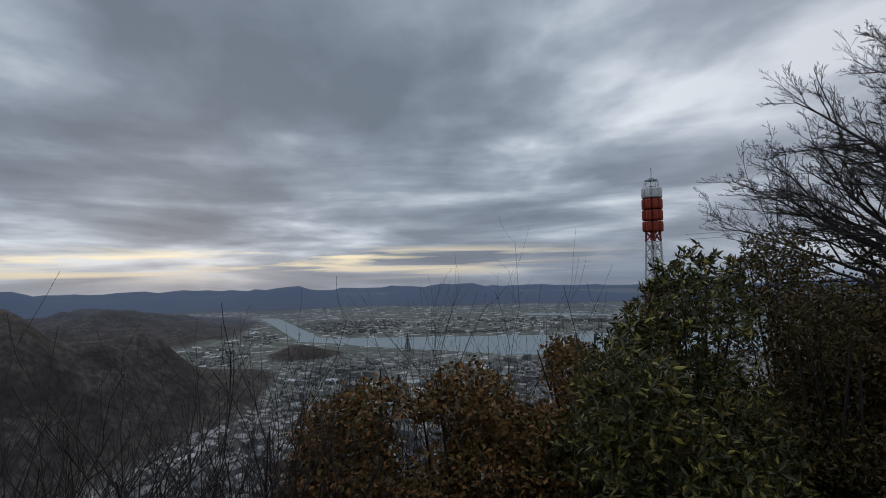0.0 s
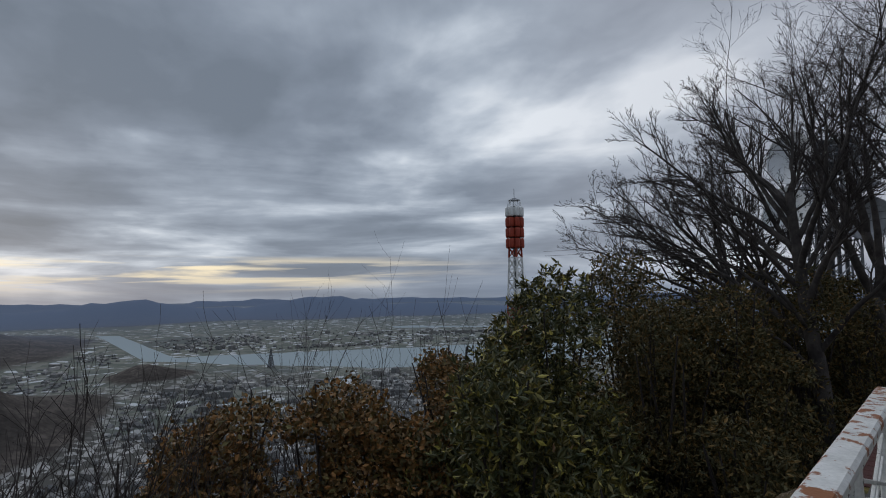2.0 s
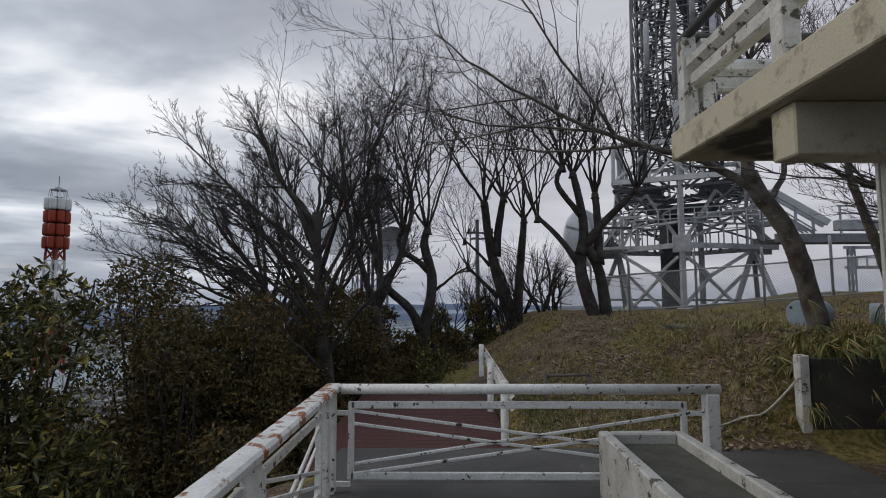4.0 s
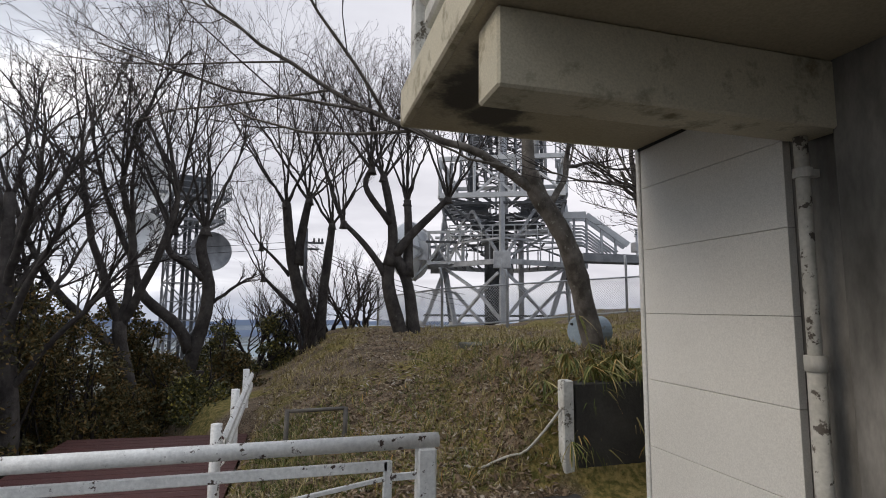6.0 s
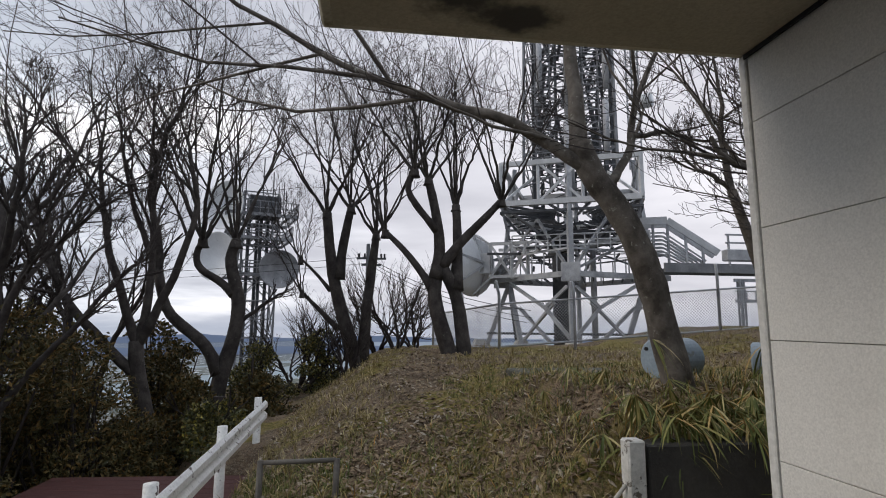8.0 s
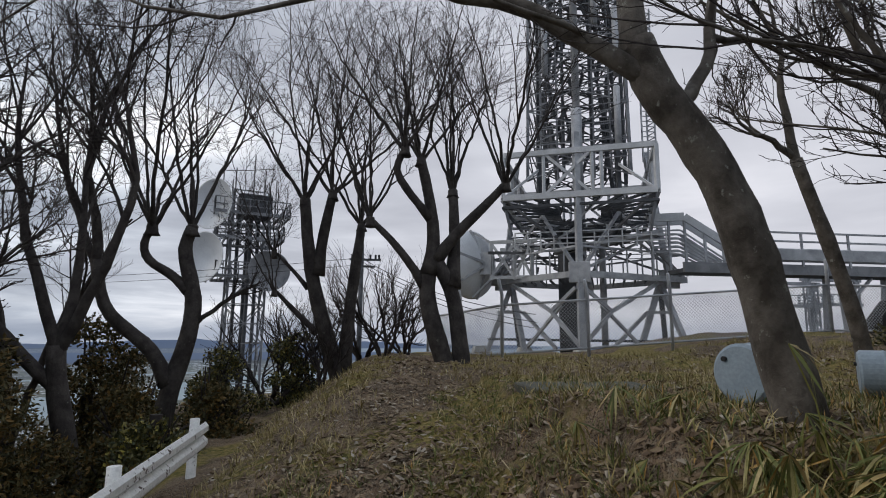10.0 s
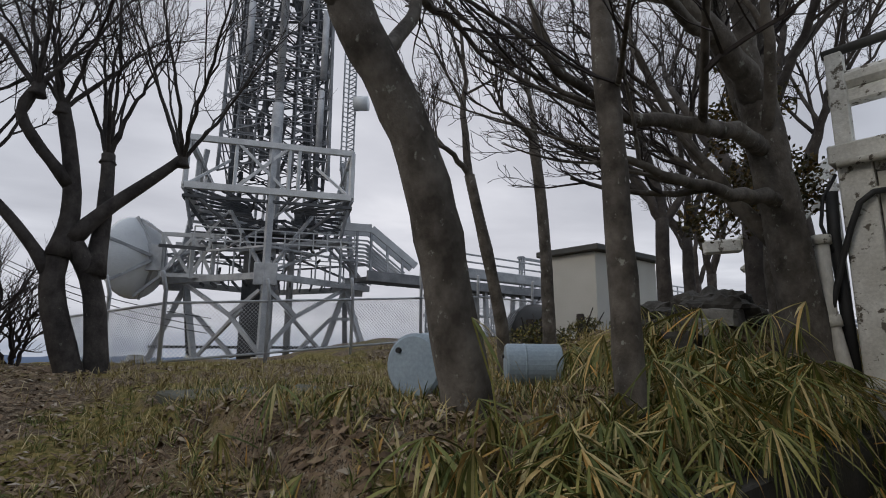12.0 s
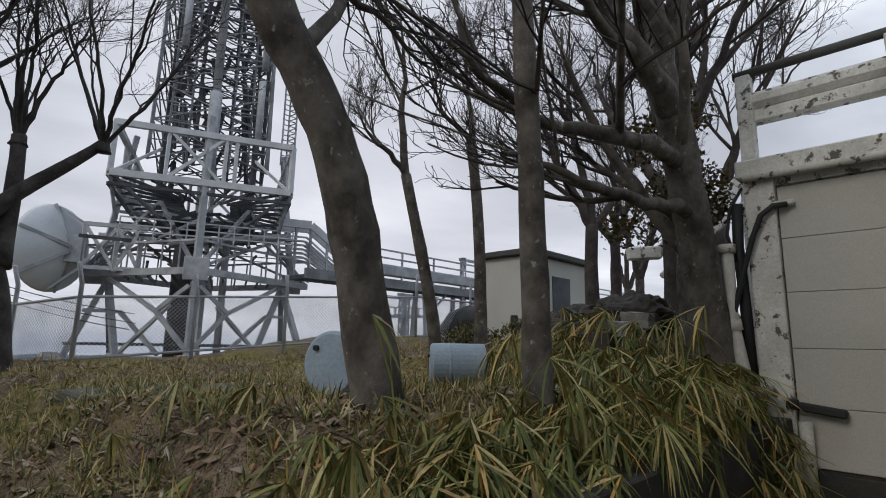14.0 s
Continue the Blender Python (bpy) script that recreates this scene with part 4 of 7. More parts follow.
# corner columns and splayed legs
for nm, (u, v) in FEET.items():
    w = 0.2 if nm == "near" else 0.18
    part("column", Shape().bar(U(u, v, BASE - 0.4 if nm in ("near", "far") else PLAT), U(u * 0.8, v * 0.8 - (0.5 if nm == "near" else 0), 9.0), w), STEEL, tower)
    part("gusset", Shape().box(U(u, v, PLAT + 0.05), (0.75, 0.12, 0.75), Matrix.Rotation(-T2A, 3, "Z"), 0.02), STEEL, tower)
for sgn in (-1, 1):
    for du, dv in ((-0.95, -0.25), (0.75, -1.1), (0.2, 1.0)):
        # rear legs get the darker steel, their shade held in the colour
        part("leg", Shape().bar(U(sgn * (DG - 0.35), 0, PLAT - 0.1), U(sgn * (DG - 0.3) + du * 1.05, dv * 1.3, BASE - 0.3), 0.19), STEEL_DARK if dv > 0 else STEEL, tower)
    part("leg_tie", Shape().bar(U(sgn * (DG - 0.35) - 0.55, -0.5, 2.45), U(sgn * (DG - 0.35) + 0.5, -0.5, 2.45), 0.11), STEEL, tower)
    part("leg_brace", Shape().bar(U(sgn * (DG - 0.9), -0.5, 2.45), U(sgn * 1.0, -1.6, BASE), 0.12), STEEL, tower)
for du in (-1.0, 1.0):
    part("leg_brace", Shape().bar(U(du * 1.05, -DG + 0.4, 2.4), U(0, -DG, BASE + 0.1), 0.13), STEEL, tower)
    part("leg_brace", Shape().bar(U(du * 1.05, -DG + 0.4, 2.4), U(0.15 * du, -DG, PLAT - 0.5), 0.12), STEEL, tower)
    part("leg_brace", Shape().bar(U(du * 1.05, -DG + 0.4, 2.4), U(du * 2.9, -0.6, PLAT - 0.1), 0.12), STEEL, tower)
    part("leg_brace", Shape().bar(U(du * 2.2, -1.2, BASE), U(du * 0.7, -2.8, 2.6), 0.11), STEEL, tower)
for u, v in ((0, -DG), (-DG + 1.0, -1.0), (DG - 1.0, -1.0), (-DG - 1.0, -0.3), (DG + 1.0, -0.3)):
    q = U(u, v, 0)
    part("footing", Shape().lathe([(0, 0.52), (0.45, 0.30)], (q.x, q.y, BASE - 0.42 - 0.0), (0, 0, 1), 4), PALE_CONCRETE, tower)
part("low_tie", Shape().bar(U(-DG - 0.6, -0.6, BASE + 0.32), U(DG + 0.6, -0.6, BASE + 0.32), 0.10), STEEL_DARK, tower)
part("waveguide_duct", Shape().tube([U(-0.5, 0, BASE - 0.2), U(-0.5, 0, 5.5)], 0.50, 14), STEEL_DARK, tower, smooth=True)
part("riser_pipe", Shape().tube([U(0.8, -0.4, BASE - 0.2), U(0.8, -0.4, 5.8)], 0.13, 10), STEEL, tower, smooth=True)
# the ring beam and its deck
ring = [(-DG - 0.6, 0), (0, -DG), (DG + 0.6, 0), (0, DG)]
for (a, b), (c_, d_) in zip(ring, ring[1:] + ring[:1]):
    part("ring_beam", Shape().bar(U(a, b, PLAT), U(c_, d_, PLAT), 0.17, 0.22), STEEL, tower)
    part("guard_bar", Shape().bar(U(a, b, PLAT + 1.0), U(c_, d_, PLAT + 1.0), 0.07), STEEL, tower)
    for k in range(1, 7):
        f = k / 7
        part("guard_post", Shape().bar(U(a + (c_ - a) * f, b + (d_ - b) * f, PLAT), U(a + (c_ - a) * f, b + (d_ - b) * f, PLAT + 1.0), 0.045), STEEL, tower)
    for f0, f1 in ((0, 0.5), (1, 0.5)):
        part("deck_brace", Shape().bar(U(a + (c_ - a) * f0, b + (d_ - b) * f0, PLAT), U((a + (c_ - a) * f1) * 0.75, (b + (d_ - b) * f1) * 0.75, 6.3), 0.11), STEEL, tower)
    part("deck_brace", Shape().bar(U(a * 0.95, b * 0.95, PLAT + 0.1), U(c_ * 0.75, d_ * 0.75, 5.6), 0.09), STEEL, tower)
s = Shape()
for k in range(13):
    u = -2.4 + 0.4 * k
    s.bar(U(u, -2.6 + abs(u) * 0.9, PLAT - 0.05), U(u, 2.6 - abs(u) * 0.9, PLAT - 0.05), 0.05, 0.10)
part("deck_grating", s, STEEL_DARK, tower)
# X-braced side box on the left that holds the dish
for dz in (0.1, 1.55):
    for v in (-1.4, 0.6):
        part("box_bar", Shape().bar(U(-3.55, v, PLAT + dz), U(-1.7, v, PLAT + dz), 0.13), STEEL_LIGHT, tower)
for u in (-3.55, -2.6, -1.9):
    part("box_post", Shape().bar(U(u, -1.4, PLAT), U(u, -1.4, PLAT + 1.6), 0.13), STEEL_LIGHT, tower)
for u0, u1 in ((-3.55, -2.6), (-2.6, -1.9)):
    part("box_brace", Shape().bar(U(u0, -1.4, PLAT + 0.1), U(u1, -1.4, PLAT + 1.5), 0.11), STEEL_LIGHT, tower)
    part("box_brace", Shape().bar(U(u0, -1.4, PLAT + 1.5), U(u1, -1.4, PLAT + 0.1), 0.11), STEEL_LIGHT, tower)
dish(tower, U(-3.98, -1.3, 4.40), UV[0] * -0.86 + UV[1] * 0.52 + Vector((0, 0, 0.03)), 1.45, DISH)
part("dish_mount", Shape().bar(U(-4.0, -1.3, 4.4), U(-3.5, -1.4, 4.4), 0.35, 0.9), STEEL, tower)
for z, q in ((3.05, PLAT + 0.1), (5.75, PLAT + 1.5)):
    part("dish_arm", Shape().bar(U(-4.36, -1.25, z), U(-3.5, -1.4, q), 0.09), STEEL, tower)
# cable trays under the cage, mostly in the darker steel that stands for shade
rt = random.Random(12)
for k in range(95):
    z = rt.uniform(4.5, 6.45)
    u, v = rt.uniform(-2.3, 2.0), rt.uniform(-2.3, 2.2)
    if rt.random() < 0.5:
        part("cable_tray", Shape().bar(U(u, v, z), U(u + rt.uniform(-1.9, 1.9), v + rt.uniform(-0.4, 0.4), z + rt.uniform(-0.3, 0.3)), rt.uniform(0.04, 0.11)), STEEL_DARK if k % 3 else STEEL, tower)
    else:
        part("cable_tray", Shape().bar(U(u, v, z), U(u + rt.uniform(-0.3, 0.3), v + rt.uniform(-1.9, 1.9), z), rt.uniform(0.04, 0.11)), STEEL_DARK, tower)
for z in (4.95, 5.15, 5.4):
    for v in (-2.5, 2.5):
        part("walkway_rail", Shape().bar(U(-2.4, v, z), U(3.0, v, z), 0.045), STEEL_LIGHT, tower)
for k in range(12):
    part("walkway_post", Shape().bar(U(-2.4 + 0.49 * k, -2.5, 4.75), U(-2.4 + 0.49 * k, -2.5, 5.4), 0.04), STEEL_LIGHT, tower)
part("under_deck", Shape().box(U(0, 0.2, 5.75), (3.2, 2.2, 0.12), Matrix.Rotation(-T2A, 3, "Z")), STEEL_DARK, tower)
# the square cage
CW, C0, C1 = 2.72, 6.62, 8.28
corners = [(-CW, -CW - 0.5), (CW, -CW - 0.5), (CW, CW), (-CW, CW)]
for (a, b), (c_, d_) in zip(corners, corners[1:] + corners[:1]):
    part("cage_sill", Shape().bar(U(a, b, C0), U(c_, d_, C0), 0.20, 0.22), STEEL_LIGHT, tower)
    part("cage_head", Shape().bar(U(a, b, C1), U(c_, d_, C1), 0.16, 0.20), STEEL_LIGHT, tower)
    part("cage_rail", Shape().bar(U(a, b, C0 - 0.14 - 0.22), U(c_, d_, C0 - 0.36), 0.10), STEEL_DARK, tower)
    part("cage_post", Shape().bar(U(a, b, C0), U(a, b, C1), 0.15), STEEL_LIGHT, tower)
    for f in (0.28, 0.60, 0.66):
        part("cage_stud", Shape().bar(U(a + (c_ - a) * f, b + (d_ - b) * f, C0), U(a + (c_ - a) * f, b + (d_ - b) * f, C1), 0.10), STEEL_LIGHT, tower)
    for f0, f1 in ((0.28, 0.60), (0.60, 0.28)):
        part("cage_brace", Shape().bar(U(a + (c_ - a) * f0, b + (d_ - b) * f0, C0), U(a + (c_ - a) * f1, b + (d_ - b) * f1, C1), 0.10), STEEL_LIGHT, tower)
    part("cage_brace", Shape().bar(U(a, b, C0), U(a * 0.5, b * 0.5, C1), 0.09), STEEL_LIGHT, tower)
    part("cage_inner", Shape().bar(U(a * 0.55, b * 0.55, C0), U(a * 0.55, b * 0.55, C1 + 0.4), 0.16), STEEL_DARK, tower)
    part("cage_strut", Shape().bar(U(a, b, C0), U(a * 0.9, b * 0.9, 5.2), 0.09), STEEL_MID, tower)
    part("cage_strut", Shape().bar(U(a, b, C0), U(a * 0.35, b * 0.35, 5.3), 0.09), STEEL_MID, tower)
    for k in range(7):
        f = (k + 0.5) / 7
        part("floor_joist", Shape().bar(U(a + (c_ - a) * f, b + (d_ - b) * f, C0 - 0.1), U((a + (c_ - a) * f) * 0.3, (b + (d_ - b) * f) * 0.3, C0 - 0.1), 0.06, 0.1), STEEL_DARK, tower)
# the shaft above
sh = Shape()
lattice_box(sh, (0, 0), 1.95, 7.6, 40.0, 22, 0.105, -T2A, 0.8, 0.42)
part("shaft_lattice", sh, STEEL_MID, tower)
# inner lattice, with the shaft's inner shade painted as darker steel
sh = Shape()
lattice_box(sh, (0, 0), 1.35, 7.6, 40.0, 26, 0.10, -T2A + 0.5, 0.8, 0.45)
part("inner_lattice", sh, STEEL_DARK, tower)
part("front_column", Shape().tube([U(0, -1.98, 7.0), U(0, -1.98, 10.4)], 0.21, 12).tube([U(0, -1.95, 10.4), U(0, -1.5, 40)], 0.15, 12), STEEL, tower, smooth=True)
s = Shape()
for k in range(90):
    z = 8.4 + 0.28 * k
    for u in (-1.1, 0.95):
        s.bar(U(u - 0.32, -1.7, z), U(u + 0.32, -1.7, z), 0.045)
for u in (-1.42, -0.78, 0.63, 1.27):
    s.bar(U(u, -1.7, 7.6), U(u, -1.5, 34), 0.06)
part("cable_ladder", s, STEEL_MID, tower)
for u, z0, z1 in ((1.55, 8.8, 11.2), (1.6, 11.7, 14.6), (-1.2, 12.0, 14.5), (0.8, 14.0, 17), (-0.5, 16, 19)):
    part("panel_aerial", Shape().tube([U(u, -1.9, z0), U(u, -1.9, z1)], 0.13, 10), STEEL, tower, smooth=True)
for k in range(110):
    a = rt.uniform(0, 6.28)
    z = rt.uniform(9.6, 26)
    part("cable_drop", Shape().tube([U(1.5 * math.cos(a), 1.5 * math.sin(a), z), U(1.6 * math.cos(a + 0.3), 1.6 * math.sin(a + 0.3), z - rt.uniform(1.0, 3.2))], rt.uniform(0.04, 0.11), 6), STEEL_DARK, tower)
s = Shape()
for k in range(30):
    z = 8.4 + 0.21 * k
    s.bar(U(2.45, -1.4, z), U(2.95, -1.2, z), 0.03).bar(U(2.95, -1.2, z), U(2.7, -0.8, z), 0.03)
for u, v in ((2.45, -1.4), (2.95, -1.2), (2.7, -0.8)):
    s.bar(U(u, v, 8.2), U(u, v, 14.7), 0.05)
part("caged_ladder", s, STEEL, tower)
part("small_drum", Shape().lathe([(0, 0.30), (0.55, 0.30)], U(2.9, -1.4, 11.1), UV[0] - UV[1] * 0.4, 16), DISH, tower, smooth=True)
# stair flight with a canopy
for v in (-1.5, -0.7):
    part("stair_canopy", Shape().bar(U(2.55, v, 5.95), U(3.75, v, 5.95), 0.14, 0.30).bar(U(3.75, v, 5.95), U(5.55, v, 4.55), 0.14, 0.26), STEEL_LIGHT, tower)
    for k in range(6):
        o = 0.16 * k
        part("stair_string", Shape().bar(U(2.6, v, 5.45 - o), U(3.6, v, 5.45 - o), 0.06).bar(U(3.6, v, 5.45 - o), U(5.1 - o, v, 4.25), 0.06), STEEL, tower)
for u in (2.6, 3.2, 3.75, 4.4, 5.0):
    part("stair_post", Shape().bar(U(u, -1.5, PLAT), U(u, -1.5, 5.9 - max(0, u - 3.75) * 0.8), 0.08), STEEL, tower)
part("stair_deck", Shape().bar(U(-1.0, -1.6, 4.75), U(2.8, -1.6, 5.35), 0.8, 0.16), STEEL, tower)

# ---- service bridge ----
bridge = empty("service_bridge", (0, 0, 0))
tagged(bridge, "long grey steel service bridge with railings and a cable duct", "bridge")
BY0, BY1 = 21.75, 21.3
bx = lambda x: BY0 + (BY1 - BY0) * (x - 13) / 60
part("girder", Shape().bar((13.2, bx(13.2), 3.70), (75, bx(75), 3.70), 0.9, 0.14), STEEL_DARK, bridge)
part("edge_beam", Shape().bar((13.2, bx(13.2) - 0.5, 3.80), (75, bx(75) - 0.5, 3.80), 0.10, 0.34), STEEL_MID, bridge)
part("cable_duct", Shape().bar((15.6, bx(15.6) - 0.42, 4.30), (75, bx(75) - 0.42, 4.30), 0.35, 0.42, 0.03), STEEL, bridge)
for z in (4.75, 5.05):
    part("rail", Shape().bar((15.6, bx(15.6) - 0.55, z), (75, bx(75) - 0.55, z), 0.06), STEEL, bridge)
for k in range(34):
    x = 15.7 + 1.75 * k
    part("rail_post", Shape().bar((x, bx(x) - 0.55, 3.9), (x, bx(x) - 0.55, 5.08), 0.06), STEEL, bridge)
for x in (19.0, 21.3, 27, 38, 52):
    for dy in (-0.45, 0.45):
        part("trestle_leg", Shape().bar((x, bx(x) + dy, hgt(x, bx(x)) - 0.3), (x, bx(x) + dy * 0.6, 3.65), 0.16), STEEL, bridge)
    part("trestle_tie", Shape().bar((x, bx(x) - 0.45, 2.6), (x + 1.2, bx(x) - 0.3, 3.6), 0.08), STEEL, bridge)


# switchgear in the yard beyond the bridge


def gantry(x, y, w, h):
    g = hgt(x, y)
    ob = empty("switchgear_gantry", (x, y, g))
    tagged(ob, "grey steel switchgear gantry with insulators in the yard", "gantry", group="switchgear gantries")
    for sx in (-w / 2, w / 2):
        part("leg", lattice_box(Shape(), (sx, 0), 0.10, -0.3, h, 6, 0.05, 0, 1.0, 0.6, False), STEEL, ob)
    for z in (h * 0.62, h * 0.98):
        part("cross_beam", Shape().bar((-w / 2 - 0.3, 0, z), (w / 2 + 0.3, 0, z), 0.12, 0.14), STEEL, ob)
    for k in range(5):
        u = -w / 2 + w * (k + 0.5) / 5
        part("insulator", Shape().lathe([(0, 0.03), (0.06, 0.08), (0.12, 0.03), (0.18, 0.08), (0.24, 0.03), (0.30, 0.08), (0.36, 0.03)], (u, 0, h * 0.62 + 0.07), (0, 0, 1), 8), DISH, ob)
    part("busbar", Shape().tube([(-w / 2 - 0.3, 0, h * 0.62 + 0.45), (w / 2 + 0.3, 0, h * 0.62 + 0.45)], 0.03, 6), STEEL, ob)


for x, y, w, h in ((20.5, 25.5, 2.4, 2.6), (23.5, 26.5, 2.4, 3.0), (26.5, 25.0, 2.2, 4.9), (30, 27, 2.6, 3.2)):
    gantry(x, y, w, h)


def aerial_mast(x, y):
    """A slim lattice tower with two decks of dishes, seen among the trees."""
    g = hgt(x, y)
    ob = empty("relay_tower", (x, y, g))
    tagged(ob, "slim grey relay tower with dish decks among bare trees", "tower")
    o = -g
    s = lattice_box(Shape(), (0, 0), 1.25, g + o - 0.3, 11.5 + o, 9, 0.13, 0.35)
    part("lattice", s, STEEL_MID, ob)
    for z, w in ((5.2, 2.2), (7.9, 2.2), (9.6, 2.5)):
        rot = Matrix.Rotation(0.35, 3, "Z")
        s = Shape()
        for k in range(9):
            f = -w + 2 * w * k / 8
            s.bar(rot @ Vector((f, -w, z + o)), rot @ Vector((f, w, z + o)), 0.09, 0.16)
        s.bar(rot @ Vector((-w, -w, z + o)), rot @ Vector((w, -w, z + o)), 0.12, 0.22).bar(rot @ Vector((-w, w, z + o)), rot @ Vector((w, w, z + o)), 0.12, 0.22)
        part("deck", s, STEEL_MID, ob)["kind"] = "stuff"
        s = Shape()
        for k in range(10):
            f = -w + 2 * w * k / 9
            for e in (-w, w):
                s.bar(rot @ Vector((f, e, z + o)), rot @ Vector((f, e, z + 1.0 + o)), 0.06).bar(rot @ Vector((e, f, z + o)), rot @ Vector((e, f, z + 1.0 + o)), 0.06)
        part("guard_railing", s, STEEL_MID, ob)["kind"] = "stuff"
        for zz in (0.5, 1.0):
            s = Shape()
            cs = [(-w, -w), (w, -w), (w, w), (-w, w)]
            for a, b in zip(cs, cs[1:] + cs[:1]):
                s.bar(rot @ Vector((*a, z + zz + o)), rot @ Vector((*b, z + zz + o)), 0.07)
            part("deck_rail", s, STEEL_MID, ob)
    dish(ob, (-1.9, -2.2, 6.4 + o), (-0.45, -0.9, 0.02), 1.75, DISH)
    dish(ob, (2.0, -1.9, 5.6 + o), (0.25, -0.97, 0.0), 1.4, STEEL_MID, "drum_dish")
    dish(ob, (-1.5, -2.2, 10.1 + o), (-0.5, -0.87, 0.02), 1.8, DISH)
    part("plant_box", Shape().box((0.4, -0.3, 10.5 + o), (2.3, 1.8, 1.6), Matrix.Rotation(0.35, 3, "Z"), 0.08), STEEL_DARK, ob)
    for a in (0.4, 1.9, 3.5, 5.2):
        part("feeder", Shape().tube([(0.7 * math.cos(a), 0.7 * math.sin(a), -0.2), (0.7 * math.cos(a), 0.7 * math.sin(a), 9.6 + o)], 0.13, 8), STEEL_DARK, ob, smooth=True)
    for k in range(10):
        a = k * 0.63
        part("whip_aerial", Shape().tube([(2 * math.cos(a), 2 * math.sin(a), 9.6 + o), (2 * math.cos(a), 2 * math.sin(a), (12.0 + (k % 3)) + o)], 0.045, 5), STEEL_DARK, ob)


aerial_mast(-6.2, 45.0)

# utility pole and wires
up_ob = empty("utility_pole", (2.4, 36, hgt(2.4, 36)))
tagged(up_ob, "dark utility pole with cross-arms and insulators", "pole")
pz = 6.6 - hgt(2.4, 36)
part("shaft", Shape().tube([(0, 0, -0.5), (0, 0, pz)], [0.18, 0.12], 10), STEEL_DARK, up_ob, smooth=True)
for dz, w in ((0.9, 0.9), (1.3, 0.6)):
    part("cross_arm", Shape().box((0.2, 0, pz - dz), (w * 2, 0.12, 0.12)), STEEL_DARK, up_ob)
for u in (-0.55, -0.2, 0.5, 0.8, 1.0):
    part("insulator", Shape().tube([(u, 0, pz - 0.85), (u, 0, pz - 0.6)], 0.06, 8), BLACK, up_ob)
wires = empty("wires")
tagged(wires, "dark overhead wires sagging from the pole", "wires")
for dz, ex, ey, ez in ((0.8, 9.2, 24.5, 2.3), (1.0, 9.2, 24.3, 2.0), (1.2, 9.0, 24.1, 1.8), (0.8, -40, 60, 6.0), (1.2, -40, 60, 5.4)):
    a, b = Vector((2.4, 36, 6.6 - dz)), Vector((ex, ey, ez))
    pts = [a.lerp(b, k / 10) - Vector((0, 0, 0.5 * 4 * (k / 10) * (1 - k / 10))) for k in range(11)]
    part("wire", Shape().tube(pts, 0.018, 4), BLACK, wires)

# ---- chain-link fence ----
fence = empty("chain_link_fence")
tagged(fence, "galvanised chain-link fence with angled post tops round the tower", "fence")
line = [Vector((4.9, 21.6)), Vector((6.25, 17.6)), Vector((14.6, 17.3)), Vector((24, 16.9))]
FB, FH = 0.02, 1.22
for a, b in zip(line, line[1:]):
    L = (b - a).length
    n = max(1, round(L / 2.1))
    gz = lambda p: hgt(p.x, p.y)
    for k in range(n + (b == line[-1])):
        p = a.lerp(b, k / n)
        g = gz(p)
        part("post", Shape().tube([(p.x, p.y, g - 0.2), (p.x, p.y, g + FH + 0.25), (p.x - 0.12, p.y - 0.14, g + FH + 0.62)], 0.042, 8), STEEL, fence, smooth=True)
    ga, gb = gz(a), gz(b)
    for z in (FH, 0.08):
        part("rail", Shape().tube([(a.x, a.y, ga + z), (b.x, b.y, gb + z)], 0.028, 6), STEEL, fence, smooth=True)
    s = Shape()
    d = (b - a) / L

    def q(u, z):
        f = min(max(u / L, 0), 1)
        return (a.x + d.x * u, a.y + d.y * u, ga + (gb - ga) * f + z)
    u = -FH
    while u < L:
        for sg in (0, 1):
            u0, z0, u1, z1 = u, 0.08, u + FH - 0.08, FH
            if u0 < 0:
                z0, u0 = z0 - u0, 0
            if u1 > L:
                z1, u1 = z1 - (u1 - L), L
            if z1 - z0 > 0.02:
                if sg:
                    z0, z1 = FH + 0.08 - z0, FH + 0.08 - z1
                s.bar(q(u0, z0), q(u1, z1), 0.008)
        u += 0.085
    w = part("wire_mesh", s, STEEL, fence)
    w["kind"] = "stuff"

# ---- shed ----
shed = empty("shed", (15.0, 13.5, 0))
tagged(shed, "small grey-beige rendered shed with a flat dark roof", "shed")
sg = hgt(16, 14) - 0.3
part("wall", slab_box(0, 3.0, 0, 1.55, sg, 3.86, 0.015), SHED_WALL, shed)
part("roof", slab_box(-0.18, 3.2, -0.2, 1.75, 3.864, 4.02, 0.02), SHED_ROOF, shed, "dark flat roof with an overhang")
part("door_frame", slab_box(1.0, 1.9, -0.02, -0.003, sg + 0.3, 3.4, 0.004), STEEL_DARK, shed)

# ---- drums on the mound ----


def barrel(x, y, z, aim, r, ln, label):
    ob = empty("barrel", (x, y, z))
    tagged(ob, label, "barrel", group="blue barrels")
    aim = Vector(aim).normalized()
    part("body", Shape().lathe([(0, 0.90 * r), (0.02, r), (ln * 0.33, r), (ln * 0.35, 1.03 * r), (ln * 0.37, r), (ln * 0.98, r), (ln, 0.93 * r)], (0, 0, 0), aim, 28), BLUE_DRUM, ob)
    part("bung", Shape().lathe([(-0.02, 0.09 * r), (0.01, 0.09 * r)], aim.orthogonal() * 0.5 * r, aim, 10), BLACK, ob)


